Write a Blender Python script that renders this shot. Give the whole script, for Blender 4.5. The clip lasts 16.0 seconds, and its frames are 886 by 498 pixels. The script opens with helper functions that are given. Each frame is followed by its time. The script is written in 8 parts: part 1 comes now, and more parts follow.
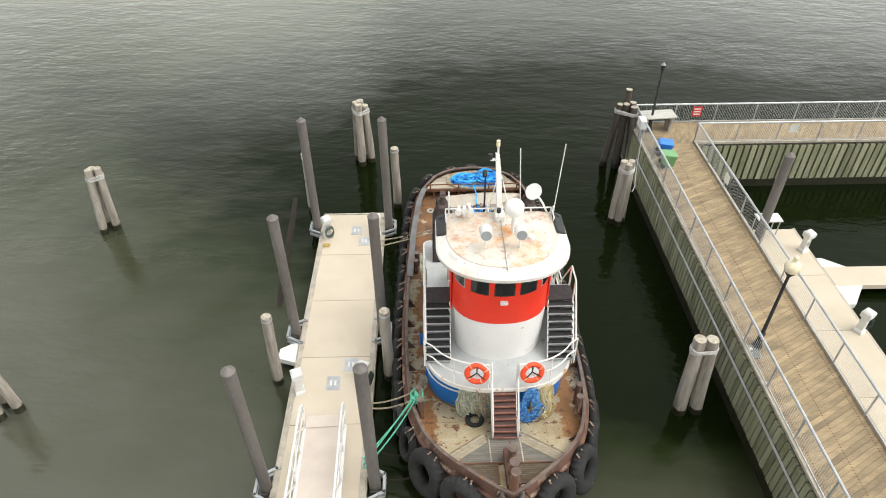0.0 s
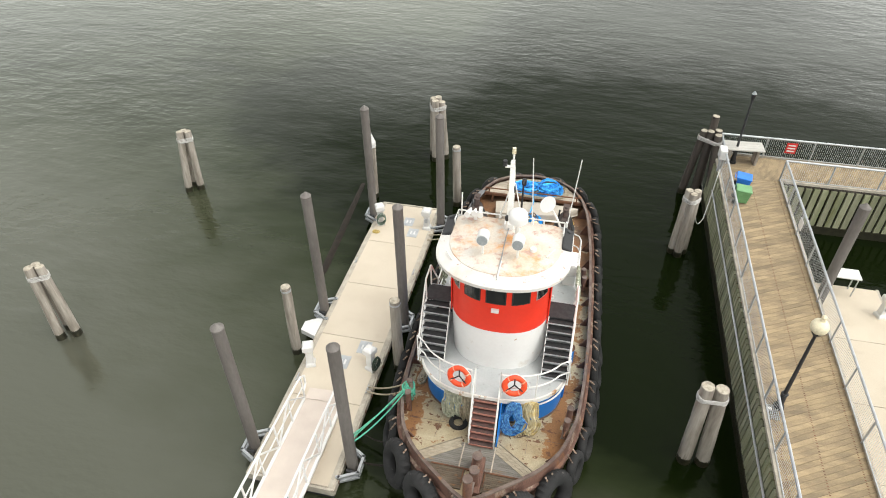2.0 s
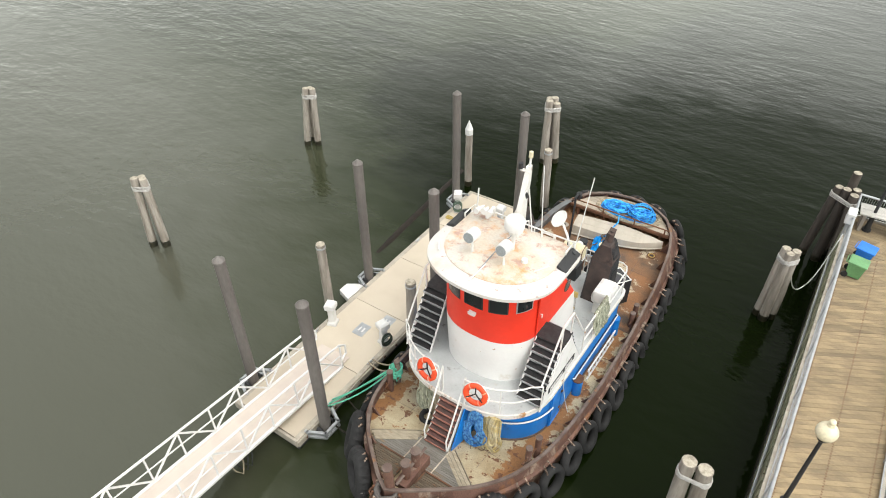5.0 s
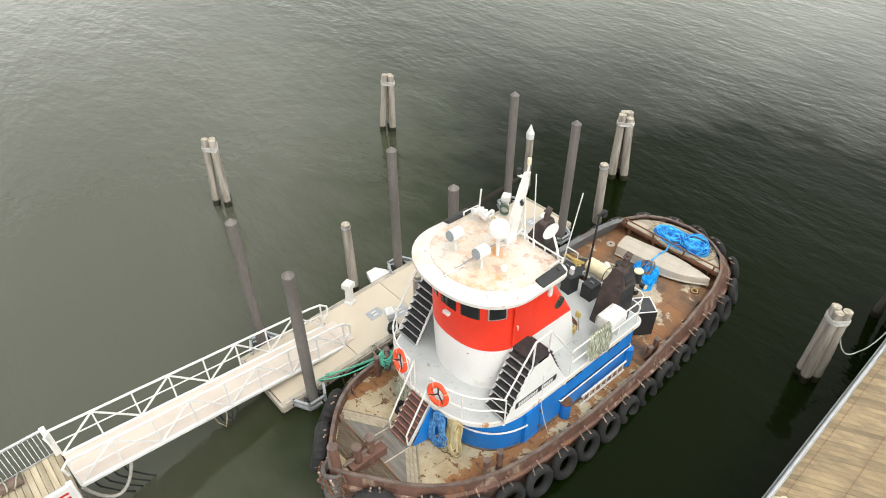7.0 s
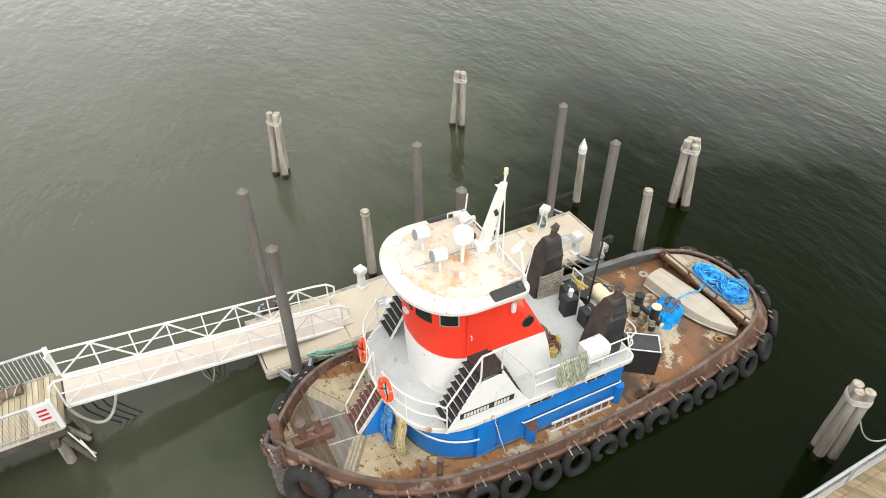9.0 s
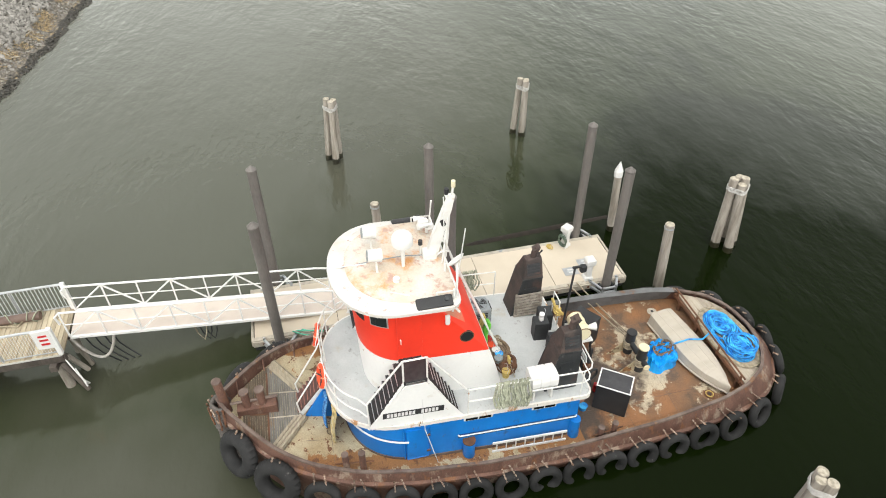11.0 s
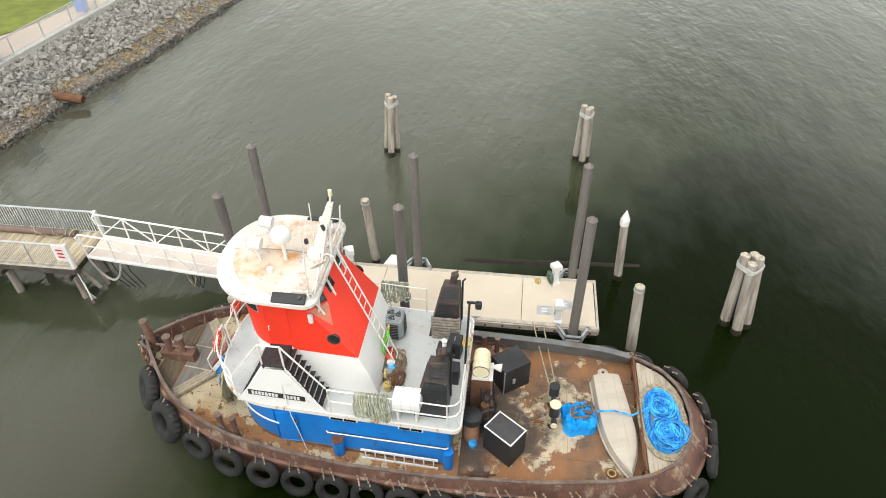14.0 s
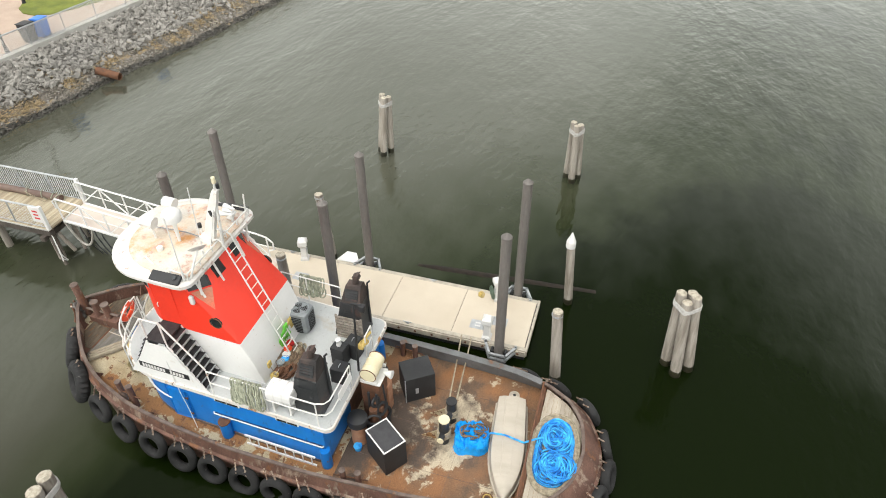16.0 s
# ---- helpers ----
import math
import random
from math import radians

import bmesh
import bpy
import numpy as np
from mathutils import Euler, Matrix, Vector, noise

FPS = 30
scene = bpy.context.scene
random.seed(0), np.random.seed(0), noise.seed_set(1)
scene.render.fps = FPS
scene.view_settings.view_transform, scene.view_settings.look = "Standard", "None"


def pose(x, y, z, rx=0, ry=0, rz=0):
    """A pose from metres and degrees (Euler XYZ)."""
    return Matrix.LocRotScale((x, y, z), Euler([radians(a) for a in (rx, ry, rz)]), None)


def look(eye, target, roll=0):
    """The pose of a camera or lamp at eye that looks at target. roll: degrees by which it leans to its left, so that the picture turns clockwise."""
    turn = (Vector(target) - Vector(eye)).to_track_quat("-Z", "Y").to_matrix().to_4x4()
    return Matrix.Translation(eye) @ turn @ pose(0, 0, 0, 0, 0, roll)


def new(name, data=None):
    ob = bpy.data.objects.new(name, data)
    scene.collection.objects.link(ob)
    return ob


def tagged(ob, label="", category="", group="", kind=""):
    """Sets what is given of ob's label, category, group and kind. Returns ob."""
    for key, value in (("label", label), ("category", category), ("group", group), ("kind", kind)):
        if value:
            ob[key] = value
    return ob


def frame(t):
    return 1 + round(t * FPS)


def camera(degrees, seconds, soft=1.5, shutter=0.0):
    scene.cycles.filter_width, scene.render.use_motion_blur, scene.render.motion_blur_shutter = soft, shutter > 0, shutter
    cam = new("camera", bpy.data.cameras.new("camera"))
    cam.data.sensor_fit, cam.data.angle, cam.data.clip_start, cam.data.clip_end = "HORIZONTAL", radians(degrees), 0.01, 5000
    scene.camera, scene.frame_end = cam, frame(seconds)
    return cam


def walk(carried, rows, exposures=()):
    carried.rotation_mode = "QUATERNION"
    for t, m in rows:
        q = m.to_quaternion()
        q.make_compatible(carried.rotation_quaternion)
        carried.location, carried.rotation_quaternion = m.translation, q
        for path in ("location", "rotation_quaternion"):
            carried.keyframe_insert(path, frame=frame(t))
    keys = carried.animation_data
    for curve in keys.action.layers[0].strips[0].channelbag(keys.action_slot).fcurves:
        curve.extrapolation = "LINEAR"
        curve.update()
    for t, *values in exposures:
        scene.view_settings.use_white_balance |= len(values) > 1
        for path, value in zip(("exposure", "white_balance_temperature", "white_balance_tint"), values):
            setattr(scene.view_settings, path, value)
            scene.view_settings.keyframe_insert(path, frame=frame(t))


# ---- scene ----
cam = camera(68.6, 16.0, soft=1.0)
PATH = [
    (0, (-0.070, -0.032, 16.930), (-0.100, 1.505, 15.650), -0.2),
    (0.5, (0.779, -0.060, 16.992), (0.652, 1.472, 15.712), -0.2),
    (1, (1.601, -0.011, 16.958), (1.378, 1.514, 15.683), -0.5),
    (1.5, (2.352, 0.081, 16.941), (2.038, 1.592, 15.669), -0.4),
    (2, (3.121, 0.241, 16.925), (2.713, 1.730, 15.653), -0.4),
    (2.5, (3.857, 0.470, 16.904), (3.359, 1.930, 15.632), -0.3),
    (3, (4.591, 0.726, 16.867), (4.007, 2.154, 15.594), -0.2),
    (3.5, (5.352, 1.020, 16.839), (4.681, 2.408, 15.565), -0.2),
    (4, (6.106, 1.462, 16.748), (5.349, 2.805, 15.474), -0.3),
    (6.5, (9.209, 4.109, 16.407), (8.087, 5.162, 15.131), -0.1),
    (7, (9.828, 4.759, 16.404), (8.642, 5.743, 15.129), -0.1),
    (7.5, (10.370, 5.546, 16.341), (9.124, 6.457, 15.068), 0.1),
    (8, (10.884, 6.324, 16.308), (9.585, 7.157, 15.036), 0.1),
    (10.5, (12.801, 10.851, 16.546), (11.319, 11.246, 15.263), 0.1),
    (11, (13.093, 12.024, 16.631), (11.590, 12.323, 15.347), -0.1),
    (11.5, (13.273, 13.235, 16.783), (11.758, 13.434, 15.492), -0.2),
    (12, (13.396, 14.454, 16.885), (11.871, 14.548, 15.595), -0.3),
    (12.5, (13.428, 15.650, 16.933), (11.898, 15.638, 15.645), -0.4),
    (13, (13.433, 16.879, 17.100), (11.907, 16.776, 15.811), -0.5),
    (13.5, (13.324, 18.157, 17.178), (11.807, 17.973, 15.888), -0.6),
    (14, (13.148, 19.542, 17.192), (11.642, 19.271, 15.905), -0.8),
    (14.5, (12.883, 20.816, 17.150), (11.387, 20.478, 15.867), -0.6),
    (15, (12.553, 22.135, 17.131), (11.070, 21.734, 15.850), -0.7),
    (15.5, (12.168, 23.388, 17.077), (10.696, 22.936, 15.802), -0.8),
    (16, (11.741, 24.478, 17.067), (10.291, 23.953, 15.793), -0.5),
]
walk(cam, [(t, look(eye, target, roll)) for t, eye, target, roll in PATH])

# ---- light ----
world = bpy.data.worlds.new("overcast")
scene.world = world
world.use_nodes = True
wn, wl = world.node_tree.nodes, world.node_tree.links
sky = wn.new("ShaderNodeTexSky")
sky.sky_type = "NISHITA"
sky.sun_disc = False
SUN_WAY = Vector((0.421, -0.113, 0.900))  # towards the sun behind the thin cloud: azimuth -15, elevation 64
sky.sun_elevation, sky.sun_rotation = radians(64), radians(105)
sky.air_density, sky.dust_density, sky.ozone_density = 1.0, 2.5, 1.0
grey = wn.new("ShaderNodeHueSaturation")
grey.inputs["Saturation"].default_value = 0.12
wl.new(sky.outputs[0], grey.inputs["Color"])
# soft uneven cloud cover
geo = wn.new("ShaderNodeTexCoord")
cloud = wn.new("ShaderNodeTexNoise")
cloud.inputs["Scale"].default_value, cloud.inputs["Detail"].default_value = 2.2, 4.0
wl.new(geo.outputs["Generated"], cloud.inputs["Vector"])
cover = wn.new("ShaderNodeMapRange")
cover.inputs["From Min"].default_value, cover.inputs["From Max"].default_value = 0.3, 0.7
cover.inputs["To Min"].default_value, cover.inputs["To Max"].default_value = 0.75, 1.25
wl.new(cloud.outputs["Fac"], cover.inputs["Value"])
# the cloud glows round the veiled sun and dims away from it
facing = wn.new("ShaderNodeVectorMath")
facing.operation = "DOT_PRODUCT"
facing.inputs[1].default_value = SUN_WAY
wl.new(geo.outputs["Generated"], facing.inputs[0])
front = wn.new("ShaderNodeMath")
front.operation = "MAXIMUM"
front.inputs[1].default_value = 0.0
wl.new(facing.outputs["Value"], front.inputs[0])
glow = None
for power, gain in ((8.0, 0.15), (2.0, 0.22)):
    lobe = wn.new("ShaderNodeMath")
    lobe.operation = "POWER"
    lobe.inputs[1].default_value = power
    wl.new(front.outputs[0], lobe.inputs[0])
    grow = wn.new("ShaderNodeMath")
    grow.operation = "MULTIPLY_ADD"
    grow.inputs[1].default_value, grow.inputs[2].default_value = gain, 0.86
    wl.new(lobe.outputs[0], grow.inputs[0])
    if glow:
        wl.new(glow, grow.inputs[2])
    glow = grow.outputs[0]
# bright haze low down, heavier cloud overhead
height = wn.new("ShaderNodeSeparateXYZ")
wl.new(geo.outputs["Generated"], height.inputs[0])
haze = wn.new("ShaderNodeMapRange")
haze.interpolation_type = "SMOOTHSTEP"
haze.inputs["From Min"].default_value, haze.inputs["From Max"].default_value = 0.0, 0.65
haze.inputs["To Min"].default_value, haze.inputs["To Max"].default_value = 1.45, 0.92
wl.new(height.outputs["Z"], haze.inputs["Value"])
hazy = wn.new("ShaderNodeMath")
hazy.operation = "MULTIPLY"
wl.new(glow, hazy.inputs[0])
wl.new(haze.outputs[0], hazy.inputs[1])
veil = wn.new("ShaderNodeMath")
veil.operation = "MULTIPLY"
wl.new(hazy.outputs[0], veil.inputs[0])
wl.new(cover.outputs[0], veil.inputs[1])
warm = wn.new("ShaderNodeMix")
warm.data_type, warm.blend_type = "RGBA", "MULTIPLY"
warm.inputs["Factor"].default_value = 1.0
warm.inputs[7].default_value = (1.0, 0.985, 0.92, 1)
wl.new(grey.outputs[0], warm.inputs[6])
tone = wn.new("ShaderNodeVectorMath")
tone.operation = "SCALE"
wl.new(warm.outputs[2], tone.inputs[0])
wl.new(veil.outputs[0], tone.inputs["Scale"])
wl.new(tone.outputs[0], wn["Background"].inputs["Color"])
wn["Background"].inputs["Strength"].default_value = 0.362
sun = new("sun", bpy.data.lights.new("sun", "SUN"))
sun.data.energy, sun.data.angle, sun.data.color = 0.3, radians(50), (1.0, 0.97, 0.92)
sun.matrix_world = look(SUN_WAY * 40, (0, 0, 0))
scene.view_settings.exposure = 0.0

# ---- materials ----
MATS = {}


def material(name, base, other=None, scale=3.0, lo=0.4, hi=0.65, rough=0.7, metal=0.0, bump=0.15, fine=40.0,
             stain=None, stain_scale=0.8, stain_lo=0.55, stain_hi=0.7, stretch=(1, 1, 1), grain=0.25, spots=None, spot_scale=6.0, spot_lo=0.62, spot_hi=0.67, random_tint=0.0, worn=None, strand=0.0, foot=None, grime=None):
    """A weathered surface: a base colour, a second colour in soft patches, an optional stain with its own shape, fine grain and relief."""
    if name in MATS:
        return MATS[name]
    m = bpy.data.materials.new(name)
    m.use_nodes = True
    n, l = m.node_tree.nodes, m.node_tree.links
    b = n["Principled BSDF"]
    co = n.new("ShaderNodeTexCoord")
    mp = n.new("ShaderNodeMapping")
    mp.inputs["Scale"].default_value = stretch
    info = n.new("ShaderNodeObjectInfo")
    add = n.new("ShaderNodeVectorMath")
    add.operation = "ADD"
    mul = n.new("ShaderNodeMath")
    mul.operation = "MULTIPLY"
    mul.inputs[1].default_value = 37.0
    l.new(info.outputs["Random"], mul.inputs[0])
    l.new(co.outputs["Object"], add.inputs[0])
    l.new(mul.outputs[0], add.inputs[1])
    l.new(add.outputs[0], mp.inputs["Vector"])

    def noise_tex(s, detail=5.0):
        t = n.new("ShaderNodeTexNoise")
        t.inputs["Roughness"].default_value = 0.66 if detail > 5.5 else 0.5
        t.inputs["Scale"].default_value, t.inputs["Detail"].default_value = s, detail
        l.new(mp.outputs[0], t.inputs["Vector"])
        return t

    def ramp(src, a, z):
        r = n.new("ShaderNodeMapRange")
        r.inputs["From Min"].default_value, r.inputs["From Max"].default_value = a, z
        l.new(src, r.inputs["Value"])
        return r.outputs[0]

    def mix(fac, a, c, kind="MIX"):
        x = n.new("ShaderNodeMix")
        x.data_type, x.blend_type = "RGBA", kind
        if isinstance(fac, float):
            x.inputs["Factor"].default_value = fac
        else:
            l.new(fac, x.inputs["Factor"])
        for sock, v in ((x.inputs[6], a), (x.inputs[7], c)):
            if isinstance(v, tuple):
                sock.default_value = (*v, 1)
            else:
                l.new(v, sock)
        return x.outputs[2]

    big = noise_tex(scale)
    small = noise_tex(fine, 3.0)
    col = mix(ramp(big.outputs["Fac"], lo, hi), base, other or tuple(c * 0.75 for c in base))
    if stain:
        st = noise_tex(stain_scale, 8.0)
        where = st.outputs["Fac"]
        if worn:
            # a trodden area round one place: x, y, z, reach, gain
            far = n.new("ShaderNodeVectorMath")
            far.operation = "DISTANCE"
            far.inputs[1].default_value = worn[:3]
            l.new(co.outputs["Object"], far.inputs[0])
            near = n.new("ShaderNodeMapRange")
            near.interpolation_type = "SMOOTHSTEP"
            near.inputs["From Max"].default_value = worn[3]
            near.inputs["To Min"].default_value, near.inputs["To Max"].default_value = worn[4], 0.0
            l.new(far.outputs["Value"], near.inputs["Value"])
            plus = n.new("ShaderNodeMath")
            l.new(where, plus.inputs[0])
            l.new(near.outputs[0], plus.inputs[1])
            where = plus.outputs[0]
        if foot:
            # rust creeping out from a wall that stands at this distance from the middle line: distance, reach, gain
            xyz = n.new("ShaderNodeSeparateXYZ")
            l.new(co.outputs["Object"], xyz.inputs[0])
            side = n.new("ShaderNodeMath")
            side.operation = "ABSOLUTE"
            l.new(xyz.outputs["X"], side.inputs[0])
            rise, fall = n.new("ShaderNodeMapRange"), n.new("ShaderNodeMapRange")
            rise.inputs["From Min"].default_value, rise.inputs["From Max"].default_value = foot[0] - 0.5, foot[0] - 0.1
            fall.inputs["From Min"].default_value, fall.inputs["From Max"].default_value = foot[0], foot[0] + foot[1]
            fall.inputs["To Min"].default_value, fall.inputs["To Max"].default_value = foot[2], 0.0
            l.new(side.outputs[0], rise.inputs["Value"])
            l.new(side.outputs[0], fall.inputs["Value"])
            creep = n.new("ShaderNodeMath")
            creep.operation = "MULTIPLY_ADD"
            l.new(rise.outputs[0], creep.inputs[0])
            l.new(fall.outputs[0], creep.inputs[1])
            l.new(where, creep.inputs[2])
            where = creep.outputs[0]
        col = mix(ramp(where, stain_lo, stain_hi), col, stain)
    if spots:
        sp = noise_tex(spot_scale, 6.0)
        dirt = sp.outputs["Fac"]
        if grime:
            # oily dirt round a working place: x, y, z, reach, gain
            gd = n.new("ShaderNodeVectorMath")
            gd.operation = "DISTANCE"
            gd.inputs[1].default_value = grime[:3]
            l.new(co.outputs["Object"], gd.inputs[0])
            gr_ = n.new("ShaderNodeMapRange")
            gr_.interpolation_type = "SMOOTHSTEP"
            gr_.inputs["From Max"].default_value = grime[3]
            gr_.inputs["To Min"].default_value, gr_.inputs["To Max"].default_value = grime[4], 0.0
            l.new(gd.outputs["Value"], gr_.inputs["Value"])
            more = n.new("ShaderNodeMath")
            l.new(dirt, more.inputs[0])
            l.new(gr_.outputs[0], more.inputs[1])
            dirt = more.outputs[0]
        col = mix(ramp(dirt, spot_lo, spot_hi), col, spots)
    fleck = ramp(small.outputs["Fac"], 0.25, 0.75)
    dark = n.new("ShaderNodeMath")
    dark.operation = "MULTIPLY_ADD"
    dark.inputs[1].default_value, dark.inputs[2].default_value = grain, 1.0 - grain * 0.6
    l.new(fleck, dark.inputs[0])
    val = dark.outputs[0]
    if random_tint:
        rt = n.new("ShaderNodeMath")
        rt.operation = "MULTIPLY_ADD"
        rt.inputs[1].default_value, rt.inputs[2].default_value = random_tint, 1 - random_tint / 2
        l.new(info.outputs["Random"], rt.inputs[0])
        mm = n.new("ShaderNodeMath")
        mm.operation = "MULTIPLY"
        l.new(val, mm.inputs[0])
        l.new(rt.outputs[0], mm.inputs[1])
        val = mm.outputs[0]
    if strand:
        own = n.new("ShaderNodeNewGeometry")
        st_ = n.new("ShaderNodeMath")
        st_.operation = "MULTIPLY_ADD"
        st_.inputs[1].default_value, st_.inputs[2].default_value = strand, 1 - strand / 2
        l.new(own.outputs["Random Per Island"], st_.inputs[0])
        each = n.new("ShaderNodeMath")
        each.operation = "MULTIPLY"
        l.new(val, each.inputs[0])
        l.new(st_.outputs[0], each.inputs[1])
        val = each.outputs[0]
    vm = n.new("ShaderNodeVectorMath")
    vm.operation = "SCALE"
    l.new(col, vm.inputs[0])
    l.new(val, vm.inputs["Scale"])
    l.new(vm.outputs[0], b.inputs["Base Color"])
    rr = n.new("ShaderNodeMath")
    rr.operation = "MULTIPLY_ADD"
    rr.inputs[1].default_value, rr.inputs[2].default_value = 0.2, rough - 0.1
    l.new(big.outputs["Fac"], rr.inputs[0])
    l.new(rr.outputs[0], b.inputs["Roughness"])
    b.inputs["Metallic"].default_value = metal
    if bump:
        bp = n.new("ShaderNodeBump")
        bp.inputs["Strength"].default_value, bp.inputs["Distance"].default_value = bump, 0.02
        l.new(small.outputs["Fac"], bp.inputs["Height"])
        l.new(bp.outputs[0], b.inputs["Normal"])
    MATS[name] = m
    return m


def rubble_material(name, dark, light, rough=0.9):
    """Joined stones, each of its own shade."""
    m = bpy.data.materials.new(name)
    m.use_nodes = True
    n, l = m.node_tree.nodes, m.node_tree.links
    b = n["Principled BSDF"]
    g = n.new("ShaderNodeNewGeometry")
    co = n.new("ShaderNodeTexCoord")
    t = n.new("ShaderNodeTexNoise")
    t.inputs["Scale"].default_value, t.inputs["Detail"].default_value = 9.0, 5.0
    l.new(co.outputs["Object"], t.inputs["Vector"])
    a = n.new("ShaderNodeMath")
    a.operation = "MULTIPLY_ADD"
    a.inputs[1].default_value = 0.9
    l.new(t.outputs["Fac"], a.inputs[0])
    c = n.new("ShaderNodeMath")
    c.operation = "SUBTRACT"
    c.inputs[1].default_value = 0.45
    l.new(g.outputs["Random Per Island"], c.inputs[0])
    l.new(c.outputs[0], a.inputs[2])
    x = n.new("ShaderNodeMix")
    x.data_type = "RGBA"
    x.inputs[6].default_value, x.inputs[7].default_value = (*dark, 1), (*light, 1)
    l.new(a.outputs[0], x.inputs["Factor"])
    l.new(x.outputs[2], b.inputs["Base Color"])
    b.inputs["Roughness"].default_value = rough
    bp = n.new("ShaderNodeBump")
    bp.inputs["Strength"].default_value, bp.inputs["Distance"].default_value = 0.5, 0.02
    l.new(t.outputs["Fac"], bp.inputs["Height"])
    l.new(bp.outputs[0], b.inputs["Normal"])
    return m


def water_material():
    m = bpy.data.materials.new("harbour_water")
    m.use_nodes = True
    n, l = m.node_tree.nodes, m.node_tree.links
    b = n["Principled BSDF"]
    b.inputs["IOR"].default_value = 1.62
    b.inputs["Roughness"].default_value = 0.06
    b.inputs["Specular Tint"].default_value = (0.945, 1.0, 0.84, 1)
    co = n.new("ShaderNodeTexCoord")

    def tex(s, stretch, detail=3.0, turn=0.0):
        mp = n.new("ShaderNodeMapping")
        mp.inputs["Scale"].default_value = stretch
        mp.inputs["Rotation"].default_value = (0, 0, turn)
        l.new(co.outputs["Object"], mp.inputs["Vector"])
        t = n.new("ShaderNodeTexNoise")
        t.inputs["Scale"].default_value, t.inputs["Detail"].default_value = s, detail
        l.new(mp.outputs[0], t.inputs["Vector"])
        return t.outputs["Fac"]

    # silt and painted sky sheen towards shore and open side, dark green behind boat
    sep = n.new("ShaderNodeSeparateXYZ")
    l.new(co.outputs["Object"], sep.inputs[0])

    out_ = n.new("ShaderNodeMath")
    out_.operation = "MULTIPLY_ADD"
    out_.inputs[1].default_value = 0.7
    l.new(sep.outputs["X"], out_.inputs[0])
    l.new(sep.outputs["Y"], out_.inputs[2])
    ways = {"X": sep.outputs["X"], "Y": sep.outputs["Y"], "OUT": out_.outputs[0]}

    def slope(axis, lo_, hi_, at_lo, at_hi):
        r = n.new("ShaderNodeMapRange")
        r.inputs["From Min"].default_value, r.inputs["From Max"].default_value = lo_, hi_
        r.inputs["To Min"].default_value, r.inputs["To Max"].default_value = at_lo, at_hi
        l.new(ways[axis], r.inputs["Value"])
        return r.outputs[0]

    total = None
    # the X -7 to -3.5 term paints shade in beside the hull
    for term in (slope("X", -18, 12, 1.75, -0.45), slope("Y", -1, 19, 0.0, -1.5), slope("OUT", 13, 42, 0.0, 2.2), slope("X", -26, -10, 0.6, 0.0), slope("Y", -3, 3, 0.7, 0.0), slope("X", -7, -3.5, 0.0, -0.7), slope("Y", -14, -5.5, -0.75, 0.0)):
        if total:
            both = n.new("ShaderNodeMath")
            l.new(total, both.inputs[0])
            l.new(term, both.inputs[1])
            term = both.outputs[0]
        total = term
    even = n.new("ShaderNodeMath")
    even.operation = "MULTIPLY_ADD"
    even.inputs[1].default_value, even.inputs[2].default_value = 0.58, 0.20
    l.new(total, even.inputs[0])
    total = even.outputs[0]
    wisp = n.new("ShaderNodeMath")
    wisp.operation = "MULTIPLY_ADD"
    wisp.inputs[1].default_value = 0.5
    l.new(tex(0.09, (1, 1.6, 1), 5.0), wisp.inputs[0])
    off = n.new("ShaderNodeMath")
    off.operation = "SUBTRACT"
    off.inputs[1].default_value = 0.25
    l.new(total, off.inputs[0])
    l.new(off.outputs[0], wisp.inputs[2])
    mottle = n.new("ShaderNodeMath")
    mottle.operation = "MULTIPLY_ADD"
    mottle.inputs[1].default_value = 0.42
    l.new(tex(0.45, (1, 2.0, 1), 6.0, 0.5), mottle.inputs[0])
    level_ = n.new("ShaderNodeMath")
    level_.operation = "SUBTRACT"
    level_.inputs[1].default_value = 0.21
    l.new(wisp.outputs[0], level_.inputs[0])
    l.new(level_.outputs[0], mottle.inputs[2])
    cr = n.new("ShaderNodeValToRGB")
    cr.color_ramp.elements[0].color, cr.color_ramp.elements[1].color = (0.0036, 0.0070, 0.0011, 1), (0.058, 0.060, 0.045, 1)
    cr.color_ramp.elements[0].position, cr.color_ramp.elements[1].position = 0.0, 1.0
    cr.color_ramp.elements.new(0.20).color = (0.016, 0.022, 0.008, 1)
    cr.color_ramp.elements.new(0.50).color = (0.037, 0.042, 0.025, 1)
    # the silt tone thins out away from the shore, the painted sheen does not
    silt_and_sheen, sheen = n.new("ShaderNodeMath"), n.new("ShaderNodeMath")
    l.new(mottle.outputs[0], silt_and_sheen.inputs[0])
    l.new(slope("Y", 9, 24, 0.03, -0.50), silt_and_sheen.inputs[1])
    l.new(mottle.outputs[0], sheen.inputs[0])
    l.new(slope("Y", 22, 40, 0.0, 0.50), sheen.inputs[1])
    # bright sky reflection off the bow, painted into the water's base colour
    bow_glare, silt_and_glare = n.new("ShaderNodeMath"), n.new("ShaderNodeMath")
    bow_glare.operation = "MULTIPLY"
    l.new(slope("Y", 0, 6, 1.0, 0.0), bow_glare.inputs[0])
    l.new(slope("X", -2, 2.5, 0.0, 0.95), bow_glare.inputs[1])
    l.new(silt_and_sheen.outputs[0], silt_and_glare.inputs[0])
    l.new(bow_glare.outputs[0], silt_and_glare.inputs[1])
    l.new(silt_and_glare.outputs[0], cr.inputs[0])
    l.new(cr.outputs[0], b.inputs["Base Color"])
    # the specular level carries the same painted sky sheen
    sheen_level = n.new("ShaderNodeMapRange")
